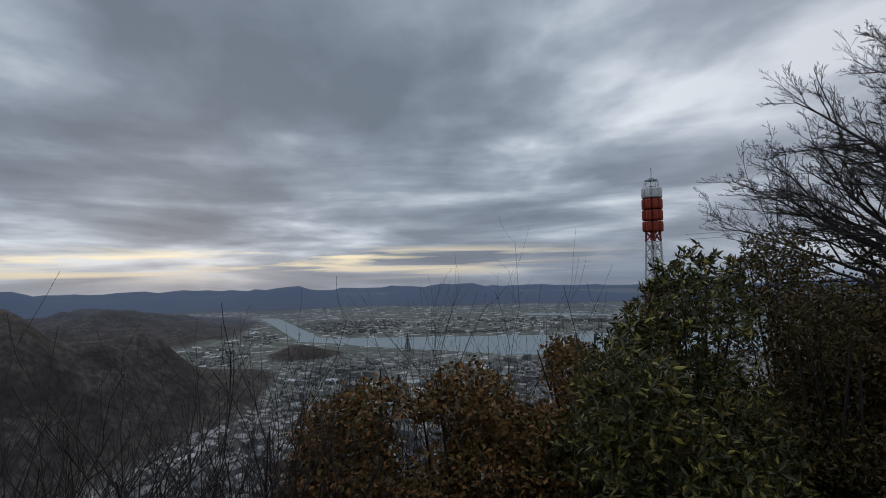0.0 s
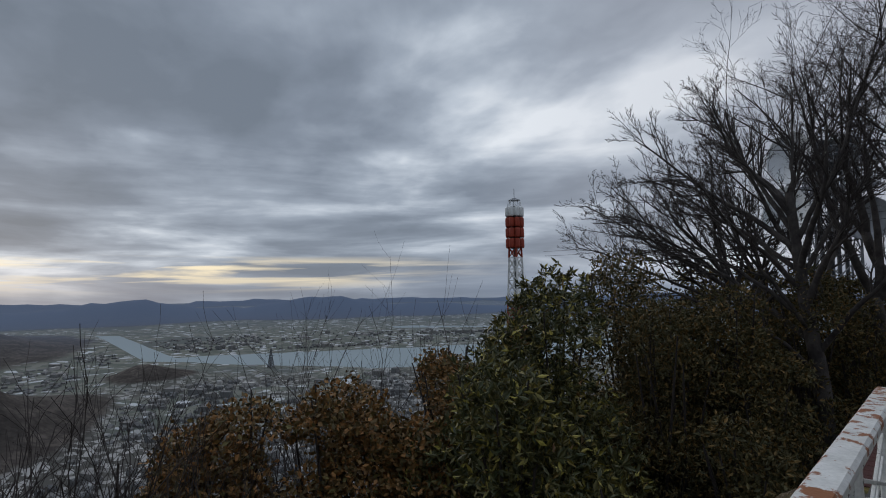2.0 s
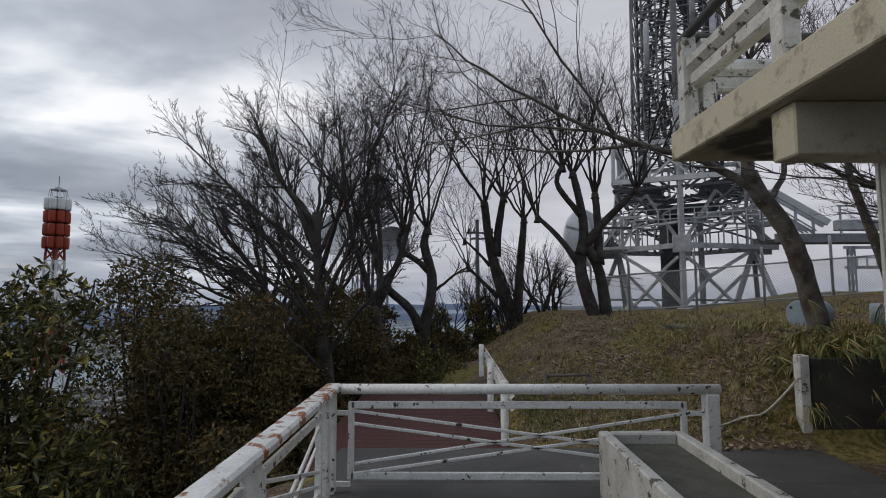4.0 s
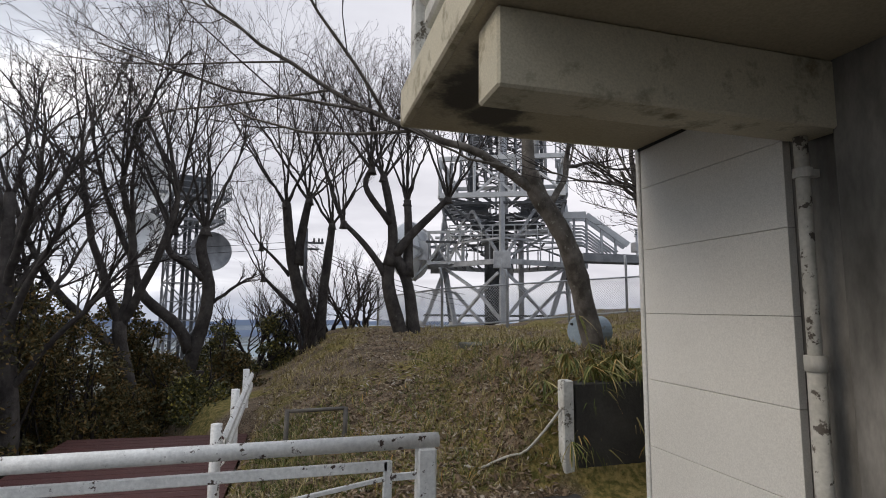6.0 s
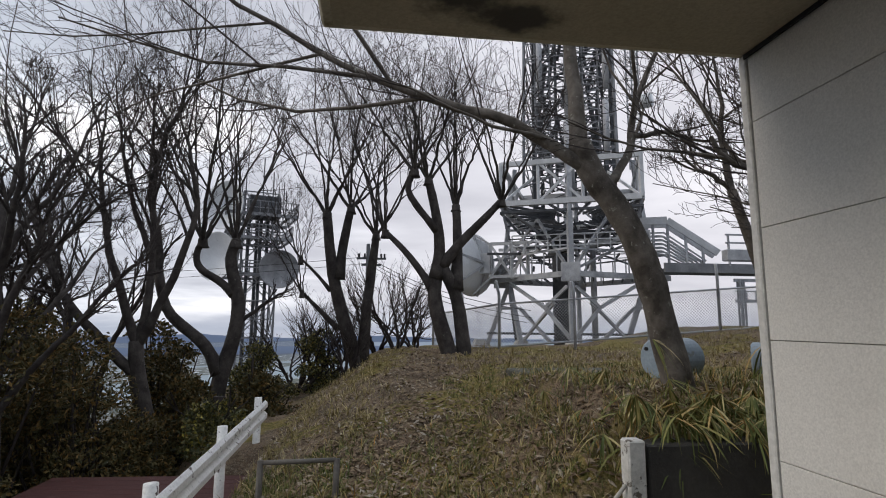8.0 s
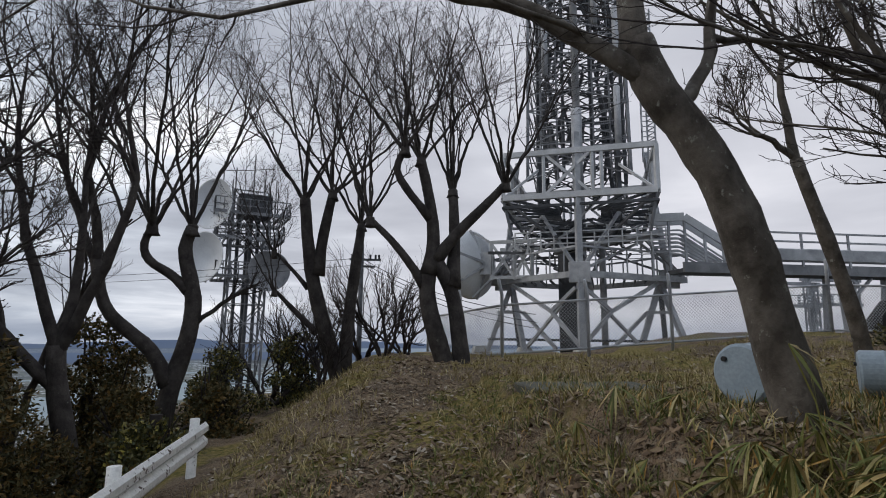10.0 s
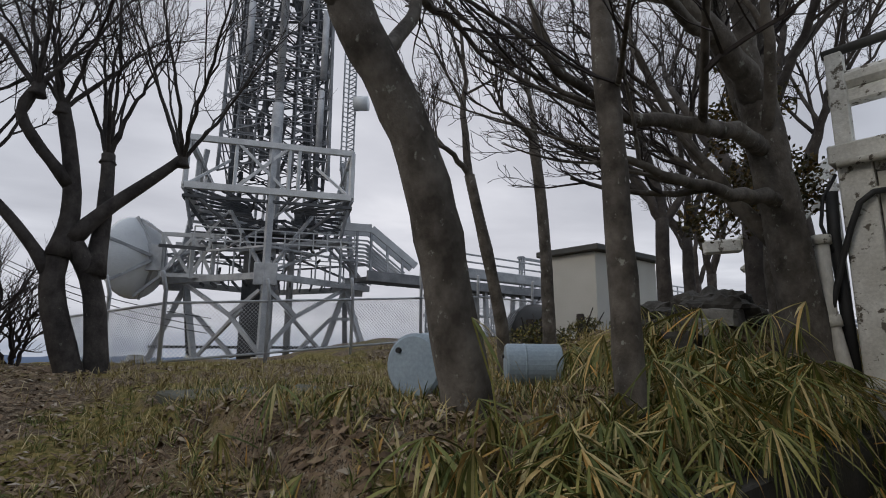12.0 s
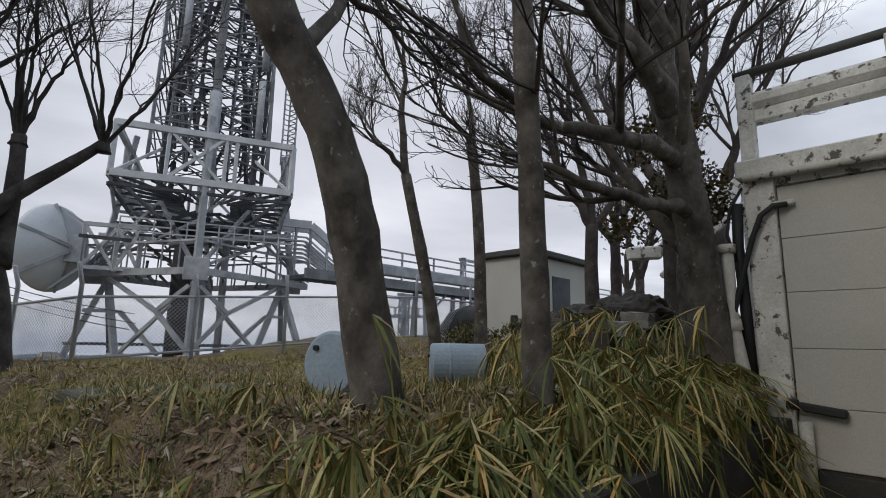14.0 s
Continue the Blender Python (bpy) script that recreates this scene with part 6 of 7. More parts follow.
# the big tree by the wing
placed_tree(9.02, 7.55, [
    ([(9.22, 7.52, 0.9), (9.14, 7.53, 1.5), (9.03, 7.54, 2.1), (8.87, 7.55, 2.7), (8.70, 7.56, 3.2), (8.6, 7.58, 3.75)], 0.19, 0.15, -1),
    ([(9.35, 7.75, 0.9), (9.28, 7.75, 1.9), (9.26, 7.72, 2.9), (9.2, 7.7, 3.7), (9.3, 7.75, 4.6)], 0.13, 0.10, -1),
    ([(8.62, 7.57, 3.65), (8.2, 7.6, 3.95), (7.7, 7.7, 4.2), (7.3, 7.8, 4.9), (7.1, 7.9, 5.8)], 0.13, 0.03, 0),
    ([(8.62, 7.57, 3.65), (8.55, 7.6, 4.4), (8.3, 7.6, 5.2), (8.35, 7.7, 6.2)], 0.12, 0.03, 0),
    ([(9.3, 7.75, 4.5), (9.5, 7.8, 5.2), (9.6, 7.9, 6.2)], 0.10, 0.03, 0),
    ([(9.22, 7.7, 3.8), (8.9, 7.9, 4.5), (8.8, 8.0, 5.6)], 0.09, 0.02, 0),
    ([(8.68, 7.56, 3.22), (8.1, 7.53, 3.18), (7.6, 7.55, 3.14), (7.1, 7.72, 3.10), (6.9, 7.85, 3.09), (6.3, 7.87, 3.10), (5.9, 7.87, 3.4)], 0.085, 0.02, 0),
    ([(8.78, 7.55, 2.78), (8.3, 7.55, 2.74), (7.7, 7.6, 2.66), (7.3, 7.7, 2.70), (6.9, 7.85, 2.77), (6.4, 7.87, 2.76)], 0.07, 0.015, 0),
    ([(8.0, 7.65, 4.05), (7.3, 7.6, 3.9), (6.8, 7.6, 4.1), (6.5, 7.6, 4.7)], 0.06, 0.015, 0),
    ([(8.66, 7.56, 3.3), (8.2, 7.3, 3.75), (7.9, 7.2, 4.3), (7.8, 7.1, 5.0)], 0.06, 0.015, 0),
    ([(9.26, 7.72, 2.8), (9.35, 7.85, 3.7), (9.05, 7.95, 4.5), (8.85, 8.0, 5.6)], 0.14, 0.05, 0),
    ([(9.1, 7.65, 2.4), (8.7, 7.9, 2.9), (8.5, 8.2, 3.5), (8.1, 8.4, 4.3)], 0.08, 0.03, 0),
], 254, "large dark many-limbed tree close to the rear wing", kids=(6, 5, 4, 3), spread=0.75)
for x, y, h, r, seed in ((12.0, 10.2, 5.6, 0.13, 301), (13.5, 10.5, 5.5, 0.12, 312), (20, 12.8, 6.5, 0.16, 323), (24, 15, 7, 0.17, 334), (14.2, 8.8, 6.0, 0.14, 345), (11.2, 8.6, 5.8, 0.14, 356)):
    stand(x, y, h, r, seed, "leafless tree with spreading limbs beyond the shed", 3, 0.3, 0.5, **OPEN)

# bare shrubs below the terrace


def shrub(x, y, h, seed, label, n=5, spread=0.5, mat_=None):
    rnd = random.Random(seed)
    g = hgt(x, y)
    limbs = []
    for k in range(n):
        a = rnd.uniform(0, 6.28)
        d = Vector((math.cos(a) * spread, math.sin(a) * spread, 1)).normalized()
        limbs.append((wander(Vector((0, 0, -0.2)), d, h * rnd.uniform(0.75, 1.05), 7, rnd, 0.14, 0.05), 0.046, 0.010, 1))
    ob = bare_tree((x, y, g), limbs, seed, label, kids=(6, 9, 6, 3), ratio=0.5, spread=0.6, last=3, mat_=mat_ or TWIG, name="bare_shrub")
    return tagged(ob, category="shrub", group="bare shrubs")


SHRUB = "leafless grey shrub with thin upright stems on the slope"


def below(bearing, dist, top, seed, n=5, spread=0.35, mat_=None):
    x, y = dist * math.sin(radians(bearing)), 0.25 + dist * math.cos(radians(bearing))
    shrub(x, y, top - hgt(x, y), seed, SHRUB, n, spread, mat_)


for x, y, h, seed in ((3.5, 17.8, 2.3, 420), (1.9, 18.4, 2.4, 421), (2.2, 17.0, 1.6, 422), (0.9, 18.0, 2.2, 423), (3.0, 19.0, 2.2, 424), (4.0, 18.6, 1.8, 425)):
    shrub(x, y, h, seed, "leafless twiggy shrub at the edge of the mound", 6, 0.5)
below(-76.5, 6.5, 0.15, 401, 6, 0.32, PALE_TWIG)
below(-84, 6.8, 0.05, 402, 6, 0.32)
below(-91, 6.0, -0.1, 403, 5, 0.4, PALE_TWIG)
below(-97, 5.0, 0.9, 404, 4, 0.3)
below(-95.5, 5.4, 0.35, 420, 5, 0.35, PALE_TWIG)
below(-88, 8.5, -0.5, 405, 4, 0.4, PALE_TWIG)
below(-72, 8.5, -0.3, 406, 6, 0.4)
below(-101, 6.5, -0.1, 407, 6, 0.4)
below(-94, 4.6, -0.3, 408, 6, 0.7, PALE_TWIG)
below(-80, 5.2, -0.4, 409, 6, 0.6, PALE_TWIG)
below(-50, 11.5, 0.1, 410, 6, 0.5)
below(-58, 13, -0.1, 411, 6, 0.5)
below(-45, 10.5, 0.2, 412, 6, 0.5)
below(-78.5, 7.2, 0.1, 414, 7, 0.34, PALE_TWIG)
below(-74, 7.5, -0.15, 417, 7, 0.4)
below(-54, 12.5, 0.2, 419, 7, 0.45)
below(-106, 4.0, 0.4, 413, 6, 0.6, PALE_TWIG)

# ---- evergreen shrubs ----


def leaf_cloud(centres, radii, n, size, rnd_seed, droop=0.2, rosette=1, inner=0.55, narrow=0.32):
    """Leaves on and in a union of lumps: arrays of points and faces."""
    r = np.random.RandomState(rnd_seed)
    c, rad = np.array(centres, float), np.array(radii, float)
    wts = (rad[:, 0] * rad[:, 2]) ** 1.0
    pick = r.choice(len(c), n, p=wts / wts.sum())
    dirs = r.normal(size=(n, 3))
    dirs[:, 2] = np.abs(dirs[:, 2]) * 0.9 - 0.35 * r.rand(n)
    dirs /= np.linalg.norm(dirs, axis=1, keepdims=True)
    depth = 1 - (1 - inner) * r.rand(n) ** 2.2
    bump = 1 + 0.16 * np.sin(dirs[:, 0] * 7 + pick) * np.sin(dirs[:, 1] * 6 + 2 * pick) + 0.10 * np.sin(dirs[:, 2] * 13 + pick)
    p = c[pick] + dirs * rad[pick] * (depth * bump)[:, None]
    axis = dirs + np.array([0, 0, 0.7])
    axis /= np.linalg.norm(axis, axis=1, keepdims=True)
    P, D = [], []
    for k in range(rosette):
        d = axis * 0.45 + r.normal(size=(n, 3)) * (0.75 if rosette > 1 else 1.0)
        d[:, 2] -= droop * r.rand(n)
        d /= np.linalg.norm(d, axis=1, keepdims=True)
        P.append(p + r.normal(size=(n, 3)) * 0.01)
        D.append(d)
    P, D = np.concatenate(P), np.concatenate(D)
    m = len(P)
    side = np.cross(D, r.normal(size=(m, 3)))
    side /= np.linalg.norm(side, axis=1, keepdims=True)
    nrm = np.cross(side, D)
    ln = size * r.uniform(0.65, 1.25, (m, 1))
    w = ln * narrow
    if rosette == 1:
        v = np.stack([P, P + D * ln * 0.5 + side * w, P + D * ln - nrm * ln * 0.15, P + D * ln * 0.5 - side * w], 1).reshape(-1, 3)
        i = np.arange(m)[:, None] * 4
        return v, np.concatenate([i + np.array([[0, 1, 2]]), i + np.array([[0, 2, 3]])], 1).reshape(-1, 3)
    v = np.stack([P, P + D * ln * 0.45 + side * w, P + D * ln * 0.5 + nrm * ln * -0.08, P + D * ln * 0.45 - side * w, P + D * ln - nrm * ln * 0.12], 1).reshape(-1, 3)
    i = np.arange(m)[:, None] * 5
    f = np.concatenate([i + np.array([[0, 1, 2]]), i + np.array([[0, 2, 3]]), i + np.array([[1, 4, 2]]), i + np.array([[2, 4, 3]])], 1).reshape(-1, 3)
    return v, f


def evergreen(name, base, lumps, n, size, mat_, seed, label, rosette=1, narrow=0.32, inner=0.55, bare=True):
    ob = empty(name, base)
    tagged(ob, label, "shrub", group="evergreen shrubs")
    b = Vector(base)
    centres = [tuple(Vector(c) - b) for c, _ in lumps]
    radii = [r for _, r in lumps]
    v, f = leaf_cloud(centres, radii, n, size, seed, rosette=rosette, narrow=narrow, inner=inner)
    me = bpy.data.meshes.new("foliage")
    me.from_pydata(v.tolist(), [], f.tolist())
    me.materials.append(mat_)
    fo = new("foliage", me)
    fo.parent = ob
    rnd = random.Random(seed)
    s = Shape()
    s.tube([(0, 0, -0.3), (0.02, 0.03, 0.6)], [0.10, 0.085], 9)
    for c in centres:
        c = Vector(c)
        for k in range(3):
            o = Vector((rnd.uniform(-0.5, 0.5), rnd.uniform(-0.5, 0.5), rnd.uniform(-0.3, 0.5)))
            mid = c * 0.5 + Vector((rnd.uniform(-0.2, 0.2), rnd.uniform(-0.2, 0.2), -0.2))
            s.tube([(0, 0, 0.4), mid, c + o], [0.06, 0.035, 0.010], 5, caps=False)
    if not bare:
        return ob
    part("framework", s, TWIG, ob)["kind"] = "stuff"
    return ob


def lumps_of(cx, cy, top, foot, wide, seed, n=9):
    """Lumps that fill an upright mass from foot to top."""
    r = random.Random(seed)
    out = []
    for k in range(n):
        f = k / (n - 1)
        z = foot + (top - foot) * f
        spread = wide * (1.0 - 0.72 * f ** 1.4)
        a = r.uniform(0, 6.28)
        q = spread * r.uniform(0.25, 0.62)
        w = wide * r.uniform(0.44, 0.60) * (1 - 0.45 * f)
        out.append(((cx + q * math.cos(a), cy + q * math.sin(a), z - w * 0.55), (w, w, w * r.uniform(0.7, 0.95))))
    return out


def bush(name, cx, cy, top, foot, wide, n, size, mat_, seed, label, **kw):
    g = hgt(cx, cy)
    return evergreen(name, (cx, cy, g), lumps_of(cx, cy, top, max(foot, g), wide, seed, kw.pop("lumps", 10)), n, size, mat_, seed, label, **kw)


bush("evergreen_shrub", -4.75, 7.3, 1.80, -2.0, 2.4, 4200, 0.125, LEAF_GREEN, 500, "glossy dark evergreen shrub flecked with yellowing leaves", rosette=6, narrow=0.17, lumps=15)
bush("evergreen_shrub", -4.2, 5.2, 0.75, -2.4, 2.2, 3800, 0.125, LEAF_GREEN, 501, "glossy dark evergreen shrub flecked with yellowing leaves", rosette=6, narrow=0.17, lumps=13)
bush("russet_shrub", -6.9, 3.2, 0.25, -3.6, 2.1, 28000, 0.085, LEAF_RUST, 515, "dense rounded shrub with russet and olive leaves", lumps=14)
bush("russet_shrub", -6.4, 4.4, 0.30, -3.2, 1.9, 25000, 0.085, LEAF_RUST, 512, "dense rounded shrub with russet and olive leaves", lumps=14)
bush("russet_shrub", -5.7, 5.0, -0.15, -3.0, 1.6, 14000, 0.085, LEAF_RUST, 516, "dense rounded shrub with russet and olive leaves", lumps=12)
bush("russet_shrub", -5.9, 6.2, 0.55, -3.0, 1.2, 10000, 0.085, LEAF_RUST, 513, "dense rounded shrub with russet and olive leaves", lumps=10)
bush("russet_shrub", -7.2, 7.4, 0.45, -3.2, 1.4, 11000, 0.085, LEAF_RUST, 514, "dense rounded shrub with russet and olive leaves", lumps=10)
bush("dark_conifer", -4.8, 10.4, 2.2, -2.0, 2.4, 26000, 0.095, LEAF_DARK, 525, "dark brownish-green conifer among bare trees", narrow=0.2, lumps=14)
bush("dark_conifer", -2.9, 10.2, 1.5, -2.0, 2.0, 20000, 0.095, LEAF_DARK, 526, "dark brownish-green conifer among bare trees", narrow=0.2, lumps=12)
bush("dark_conifer", -3.9, 9.5, 1.35, -2.4, 2.3, 26000, 0.09, LEAF_DARK, 536, "dark brownish-green conifer among bare trees", narrow=0.24, lumps=16)
bush("dark_conifer", -2.4, 13.4, 1.5, -2.0, 2.0, 18000, 0.09, LEAF_DARK, 537, "dark brownish-green conifer among bare trees", narrow=0.24, lumps=14)
bush("dark_conifer", -2.2, 11.7, 1.9, -1.6, 1.7, 14000, 0.085, LEAF_DARK, 535, "dark brownish-green conifer among bare trees", narrow=0.2, lumps=12)
bush("dark_conifer", -1.5, 12.4, 1.5, -1.6, 1.5, 11000, 0.085, LEAF_DARK, 527, "dark brownish-green conifer among bare trees", narrow=0.2, lumps=12)
bush("dark_conifer", -3.6, 8.7, 1.35, -2.4, 1.8, 15000, 0.085, LEAF_DARK, 528, "dark brownish-green conifer among bare trees", narrow=0.2, lumps=12)
bush("dark_conifer", -2.0, 7.2, 0.05, -2.4, 1.3, 9000, 0.085, LEAF_DARK, 529, "dark brownish-green conifer below the terrace", narrow=0.2, lumps=10)
bush("dark_conifer", -2.3, 9.4, 0.55, -2.2, 1.5, 10000, 0.085, LEAF_DARK, 530, "dark brownish-green conifer below the terrace", narrow=0.2, lumps=10)
bush("dark_conifer", -2.4, 5.0, -0.5, -2.6, 1.3, 8000, 0.085, LEAF_DARK, 531, "dark brownish-green conifer below the terrace", narrow=0.2, lumps=10)
bush("evergreen_shrub", -3.2, 3.0, -0.9, -3.0, 1.4, 2400, 0.125, LEAF_GREEN, 532, "glossy dark evergreen shrub below the terrace", rosette=6, narrow=0.17, lumps=10)
bush("dark_conifer", -2.9, 12.0, 0.9, -2.2, 1.8, 12000, 0.085, LEAF_DARK, 533, "dark brownish-green conifer among bare trees", narrow=0.2, lumps=10)
bush("dark_conifer", -1.0, 12.9, 0.5, -1.6, 1.2, 8000, 0.085, LEAF_DARK, 534, "dark brownish-green conifer among bare trees", narrow=0.2, lumps=10)
bush("dark_shrub", 0.2, 13.6, 0.35, -1.2, 0.9, 5000, 0.07, LEAF_GREEN, 543, "dark evergreen shrub at the foot of the grove", lumps=8)
bush("dark_shrub", 0.7, 15.0, 0.7, -0.8, 0.9, 6000, 0.07, LEAF_DARK, 544, "dark evergreen shrub at the foot of the grove", lumps=8)
bush("dark_shrub", -1.8, 15.9, 1.7, -1.2, 1.4, 12000, 0.08, LEAF_DARK, 545, "dark evergreen shrub at the foot of the grove", lumps=8)
bush("dark_shrub", -3.6, 14.8, 2.0, -2.0, 1.9, 16000, 0.08, LEAF_DARK, 546, "dark evergreen shrub at the foot of the grove", lumps=8)
bush("dark_shrub", -5.2, 15.8, 2.1, -2.2, 2.0, 15000, 0.09, LEAF_DARK, 547, "dark evergreen shrub at the foot of the grove", lumps=10)
bush("dark_shrub", 1.5, 17.6, 1.55, -0.3, 0.9, 6000, 0.07, LEAF_GREEN, 539, "dark evergreen shrub at the foot of the grove", lumps=8)
bush("dark_shrub", 0.2, 16.9, 1.2, -0.6, 1.0, 6000, 0.07, LEAF_GREEN, 540, "dark evergreen shrub at the foot of the grove", lumps=8)
bush("dark_shrub", -0.6, 14.6, 0.7, -1.0, 1.0, 6000, 0.075, LEAF_DARK, 541, "dark evergreen shrub at the foot of the grove", lumps=8)
bush("dark_shrub", -2.2, 18.5, 1.0, -1.5, 1.5, 8000, 0.08, LEAF_DARK, 542, "dark evergreen shrub at the foot of the grove", lumps=8)
for x, y, s_ in ((13.6, 13.0, 560), (14.6, 12.7, 561), (15.8, 12.6, 562), (12.6, 13.6, 563), (11.6, 12.4, 564)):
    bush("low_hedge", x, y, hgt(x, y) + 0.5, hgt(x, y), 0.8, 2200, 0.06, LEAF_GREEN, s_, "low dark hedge plant at the foot of the shed", lumps=6)
bush("ivy_clump", 9.75, 8.1, 4.9, 3.0, 0.9, 4200, 0.06, LEAF_DARK, 553, "dark evergreen foliage between the big tree's limbs", lumps=8, bare=False)

# ---- ground cover ----


def blades(spots, count, rnd, lmin, lmax, wmin, wmax, lean, segs=3, out=None):
    """Bent blades rising from spots: points and faces."""
    s = out or Shape()
    for x, y, z in spots:
        for _ in range(count):
            a = rnd.uniform(0, 6.28)
            ln, w = rnd.uniform(lmin, lmax), rnd.uniform(wmin, wmax)
            d = Vector((math.cos(a), math.sin(a), 0))
            side = Vector((-d.y, d.x, 0))
            el = rnd.uniform(*lean)
            p = Vector((x, y, z))
            v = []
            for k in range(segs + 1):
                f = k / segs
                ww = w * (0.45 + 1.2 * f) if f < 0.35 else w * (1.0 - ((f - 0.35) / 0.65) ** 1.6)
                v += [p + side * ww * 0.5, p - side * ww * 0.5]
                step_ = d * math.cos(el) + Vector((0, 0, math.sin(el)))
                p = p + step_ * (ln / segs)
                el -= rnd.uniform(0.1, 0.5)
            s.add(v, [(2 * k, 2 * k + 1, 2 * k + 3, 2 * k + 2) for k in range(segs)])
    return s


rg = random.Random(77)


def scatter(n, x0, x1, y0, y1, keep):
    out = []
    while len(out) < n:
        x, y = rg.uniform(x0, x1), rg.uniform(y0, y1)
        if keep(x, y):
            out.append((x, y))
    xs, ys = np.array([p[0] for p in out]), np.array([p[1] for p in out])
    return [(x, y, float(z)) for (x, y), z in zip(out, height(xs, ys))]


def fan(s, p0, rnd, lmin, lmax):
    """A bunch of long narrow leaves that spread from a cane's tip and hang."""
    main = rnd.uniform(0, 6.28)
    for _ in range(rnd.randint(9, 15)):
        a, el = main + rnd.gauss(0, 0.8), rnd.uniform(-1.15, -0.15)
        ln, w = rnd.uniform(lmin, lmax), rnd.uniform(0.006, 0.019)
        d = Vector((math.cos(a), math.sin(a), 0))
        roll = rnd.uniform(-0.8, 0.8)
        side = Vector((-d.y, d.x, 0)) * math.cos(roll) + Vector((0, 0, math.sin(roll)))
        p, v, bend = p0.copy(), [], rnd.uniform(0.05, 0.32)
        for k in range(5):
            ww = w * (0.35, 0.95, 1.0, 0.7, 0.05)[k]
            v += [p + side * ww * 0.5, p - side * ww * 0.5]
            p = p + (d * math.cos(el) + Vector((0, 0, math.sin(el)))) * (ln / 4)
            el = max(el - bend, -1.5)
        s.add(v, [(0, 1, 3, 2), (2, 3, 5, 4), (4, 5, 7, 6), (6, 7, 9, 8)])


# bamboo grass: canes with a fan of drooping leaves
sasa = Shape()
canes = Shape()
for x, y, z in scatter(620, 4.75, 9.0, 7.03, 9.3, lambda x, y: rg.random() < (1.0 if y < 7.75 else 0.16 + 0.3 * min(1, max(0, x - 7))) * (0.35 + 0.65 * min(1, (x - 4.6) / 1.2)) and math.hypot(x - 5.58, y - 8.08) > 0.2 and not (y > 7.7 and 5.0 < x < 7.6)):
    tall = min(1, max(0, (x - 5.9) / 1.3))
    hh = rg.uniform(0.06, 0.18 + 0.24 * tall) + (rg.uniform(0.1, 0.45) if y < 7.7 and rg.random() < 0.05 + 0.08 * tall else 0)
    lx, ly = rg.uniform(-0.16, 0.16), rg.uniform(-0.26, 0.04)
    canes.tube([(x, y, z - 0.03), (x + lx * 0.4, y + ly * 0.4, z + hh * 0.6), (x + lx, y + ly, z + hh)], 0.004, 3, caps=False)
    fan(sasa, Vector((x + lx, y + ly, z + hh)), rg, 0.20, 0.36 + 0.12 * tall)
tagged(part("bamboo_grass", sasa, SASA), "yellowing green bamboo grass drooping over the retaining wall", "grass", kind="stuff")
tagged(part("bamboo_canes", canes, SASA), "thin canes of the bamboo grass", "grass", kind="stuff")

on_mound = lambda x, y: (x > 1.5 and y > 7.0 and not (x > 4.5 and y < 7.1)) and math.hypot(x - 3.4, y - 8) > 0.3
path = lambda x, y: abs(x - (2.9 + 0.16 * (y - 7))) < 0.55 + 0.25 * math.sin(y * 2.1)
grass_at = scatter(10000, 1.2, 13, 6.9, 17.2, lambda x, y: on_mound(x, y) and not (path(x, y) and rg.random() < 0.85) and rg.random() < 1.25 - (y - 7) * 0.075)
tagged(part("dry_grass", blades(grass_at, 2, rg, 0.05, 0.20, 0.004, 0.011, (0.3, 1.5), 2), DRY_GRASS), "short dry winter grass on the mound", "grass", kind="stuff")
hoop_grass = scatter(1500, 1.55, 2.75, 7.2, 10.2, lambda x, y: rg.random() < 1.2 - abs(x - 2.1))
tagged(part("green_grass", blades(hoop_grass, 6, rg, 0.03, 0.10, 0.004, 0.009, (0.4, 1.5), 2), GREEN_GRASS), "short green grass beside the path", "grass", kind="stuff")
bank_grass = scatter(1500, 4.0, 8.4, 7.2, 13.0, lambda x, y: on_mound(x, y) and noise.noise(Vector((x * 0.8, y * 0.8, 6.0))) > -0.1)
tagged(part("green_grass", blades(bank_grass, 6, rg, 0.04, 0.14, 0.004, 0.010, (0.3, 1.5), 2), GREEN_GRASS), "low green grass on the top of the bank", "grass", kind="stuff")
near_tufts = scatter(1900, 2.4, 8.6, 7.0, 10.5, lambda x, y: on_mound(x, y) and rg.random() < 1.1 - (y - 7) * 0.2 and noise.noise(Vector((x * 1.1, y * 1.1, 2.0))) > -0.7)
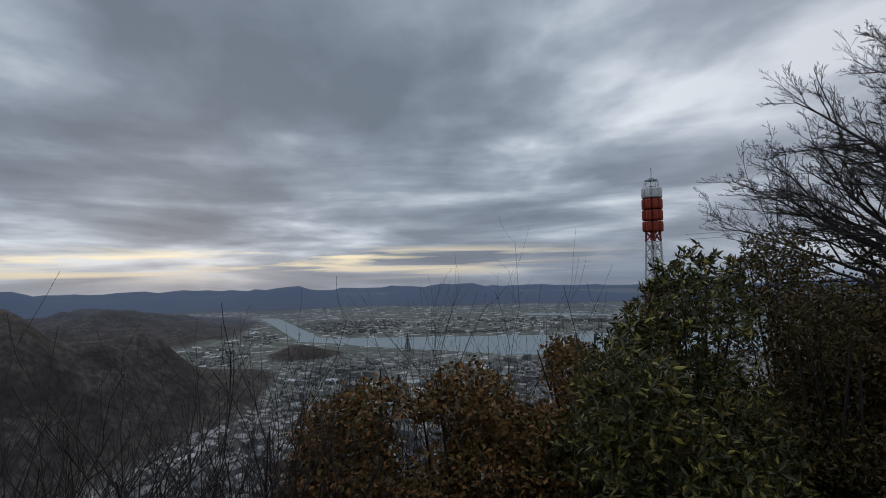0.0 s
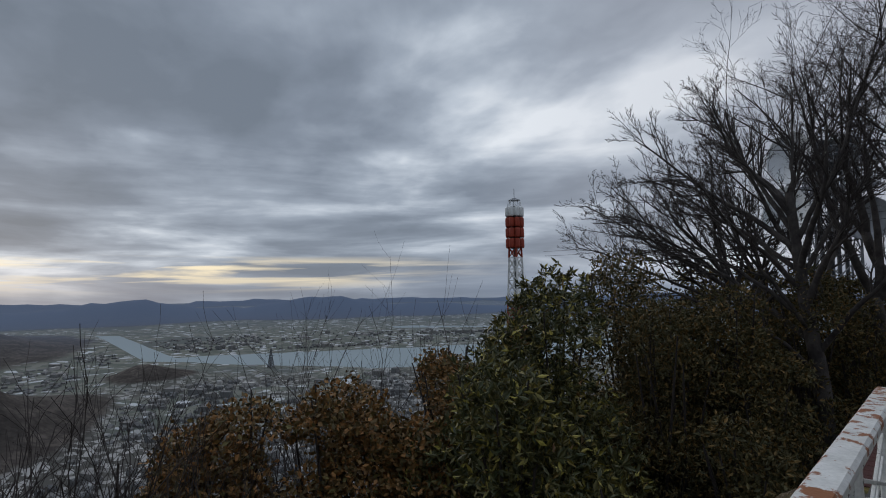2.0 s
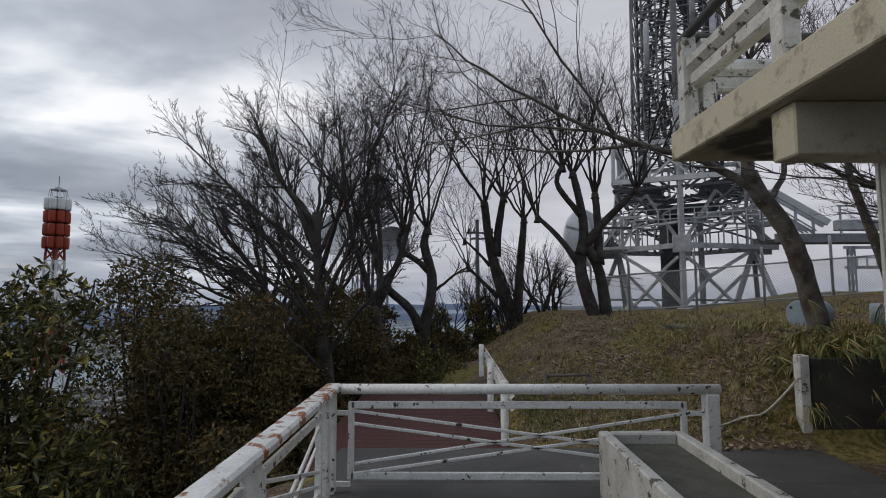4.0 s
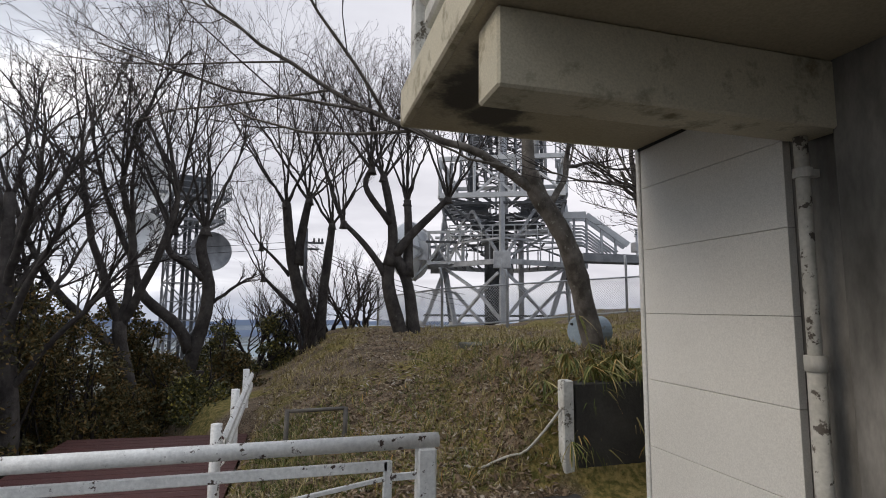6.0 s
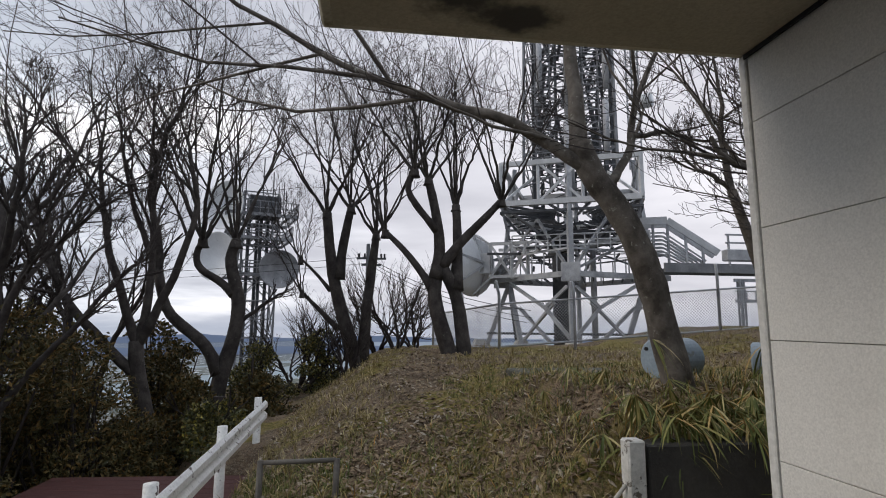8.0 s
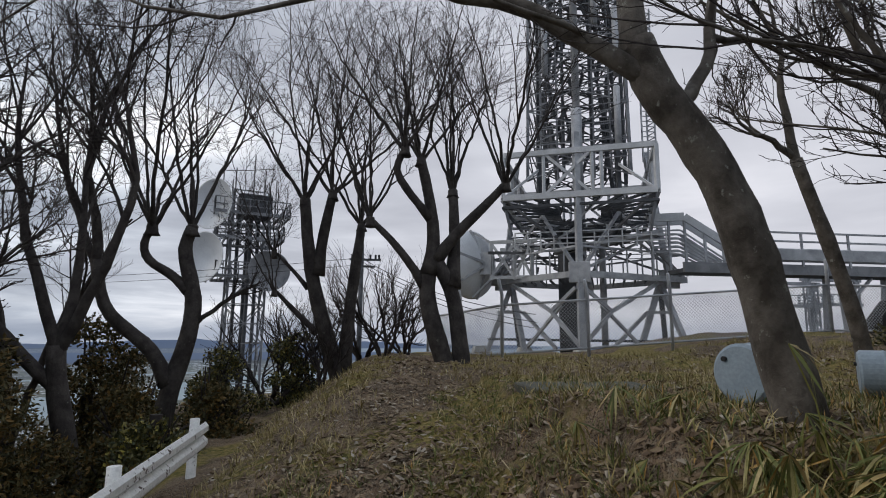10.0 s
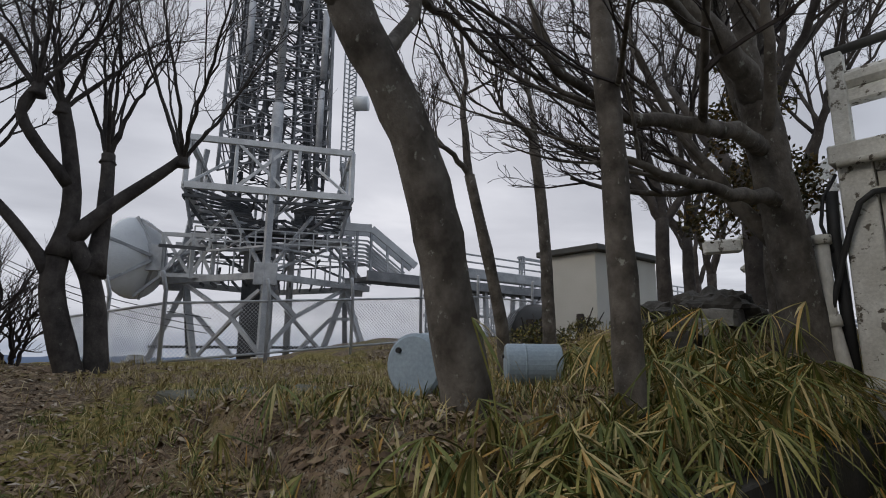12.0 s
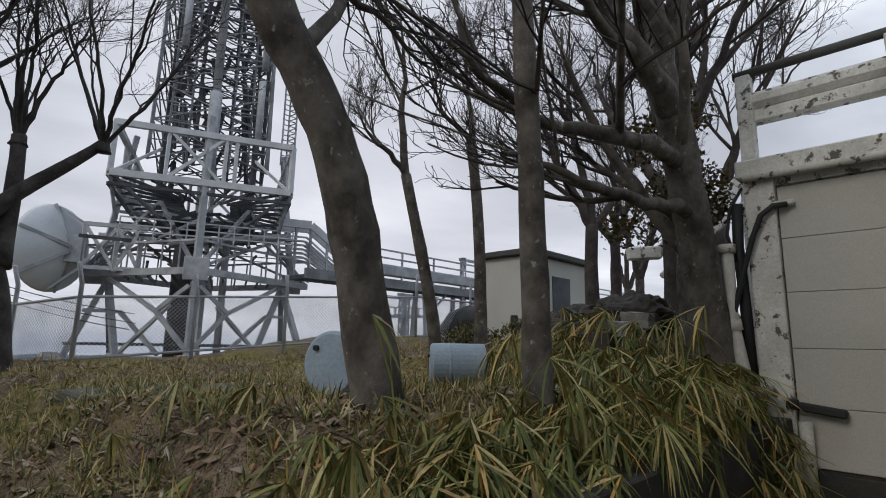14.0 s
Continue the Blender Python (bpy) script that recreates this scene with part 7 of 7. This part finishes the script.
tagged(part("rough_grass", blades(near_tufts, 8, rg, 0.05, 0.19, 0.005, 0.012, (0.2, 1.5), 3), SASA), "rough green and straw-coloured grass near the path", "grass", kind="stuff")
tufts = scatter(800, 1.6, 12, 7.1, 17.0, lambda x, y: on_mound(x, y) and not path(x, y) and math.hypot(x - 5.55, y - 8.5) > 0.6 and math.hypot(x - 6.9, y - 8.9) > 0.6)
tagged(part("grass_tufts", blades(tufts, 9, rg, 0.08, 0.24, 0.006, 0.016, (0.5, 1.5), 3), DRY_GRASS), "straggling dry grass tufts on the mound", "grass", kind="stuff")
lit = Shape()
for x, y, z in scatter(12000, 1.4, 12, 6.8, 16.8, lambda x, y: (x > 1.4 and y > 6.75 and not (x > 4.5 and y < 7.15)) and rg.random() < (1 if path(x, y) else 0.45) * (1.2 - (y - 7) * 0.08)):
    a, sz = rg.uniform(0, 6.28), rg.uniform(0.022, 0.055)
    d, e = Vector((math.cos(a), math.sin(a), rg.uniform(-0.5, 0.5))), Vector((-math.sin(a), math.cos(a), rg.uniform(-0.5, 0.5)))
    p = Vector((x, y, z + rg.uniform(0.006, 0.03)))
    lit.add([p - d * sz, p + e * sz * 0.45, p + d * sz, p - e * sz * 0.45, p + Vector((0, 0, sz * 0.3))], [(0, 4, 1), (1, 4, 2), (2, 4, 3), (3, 4, 0)])
for x, y, z in scatter(9000, 2.2, 8.4, 6.75, 11.0, lambda x, y: not (x > 4.5 and y < 7.15) and rg.random() < 1.15 - (y - 7) * 0.2):
    a, sz = rg.uniform(0, 6.28), rg.uniform(0.018, 0.05)
    d, e = Vector((math.cos(a), math.sin(a), rg.uniform(-0.7, 0.7))), Vector((-math.sin(a), math.cos(a), rg.uniform(-0.7, 0.7)))
    p = Vector((x, y, z + rg.uniform(0.008, 0.035)))
    lit.add([p - d * sz, p + e * sz * 0.4, p + d * sz, p - e * sz * 0.4, p + Vector((0, 0, sz * 0.35))], [(0, 4, 1), (1, 4, 2), (2, 4, 3), (3, 4, 0)])
tagged(part("leaf_litter", lit, LITTER), "curled brown fallen leaves on the path and mound", "leaves", kind="stuff")
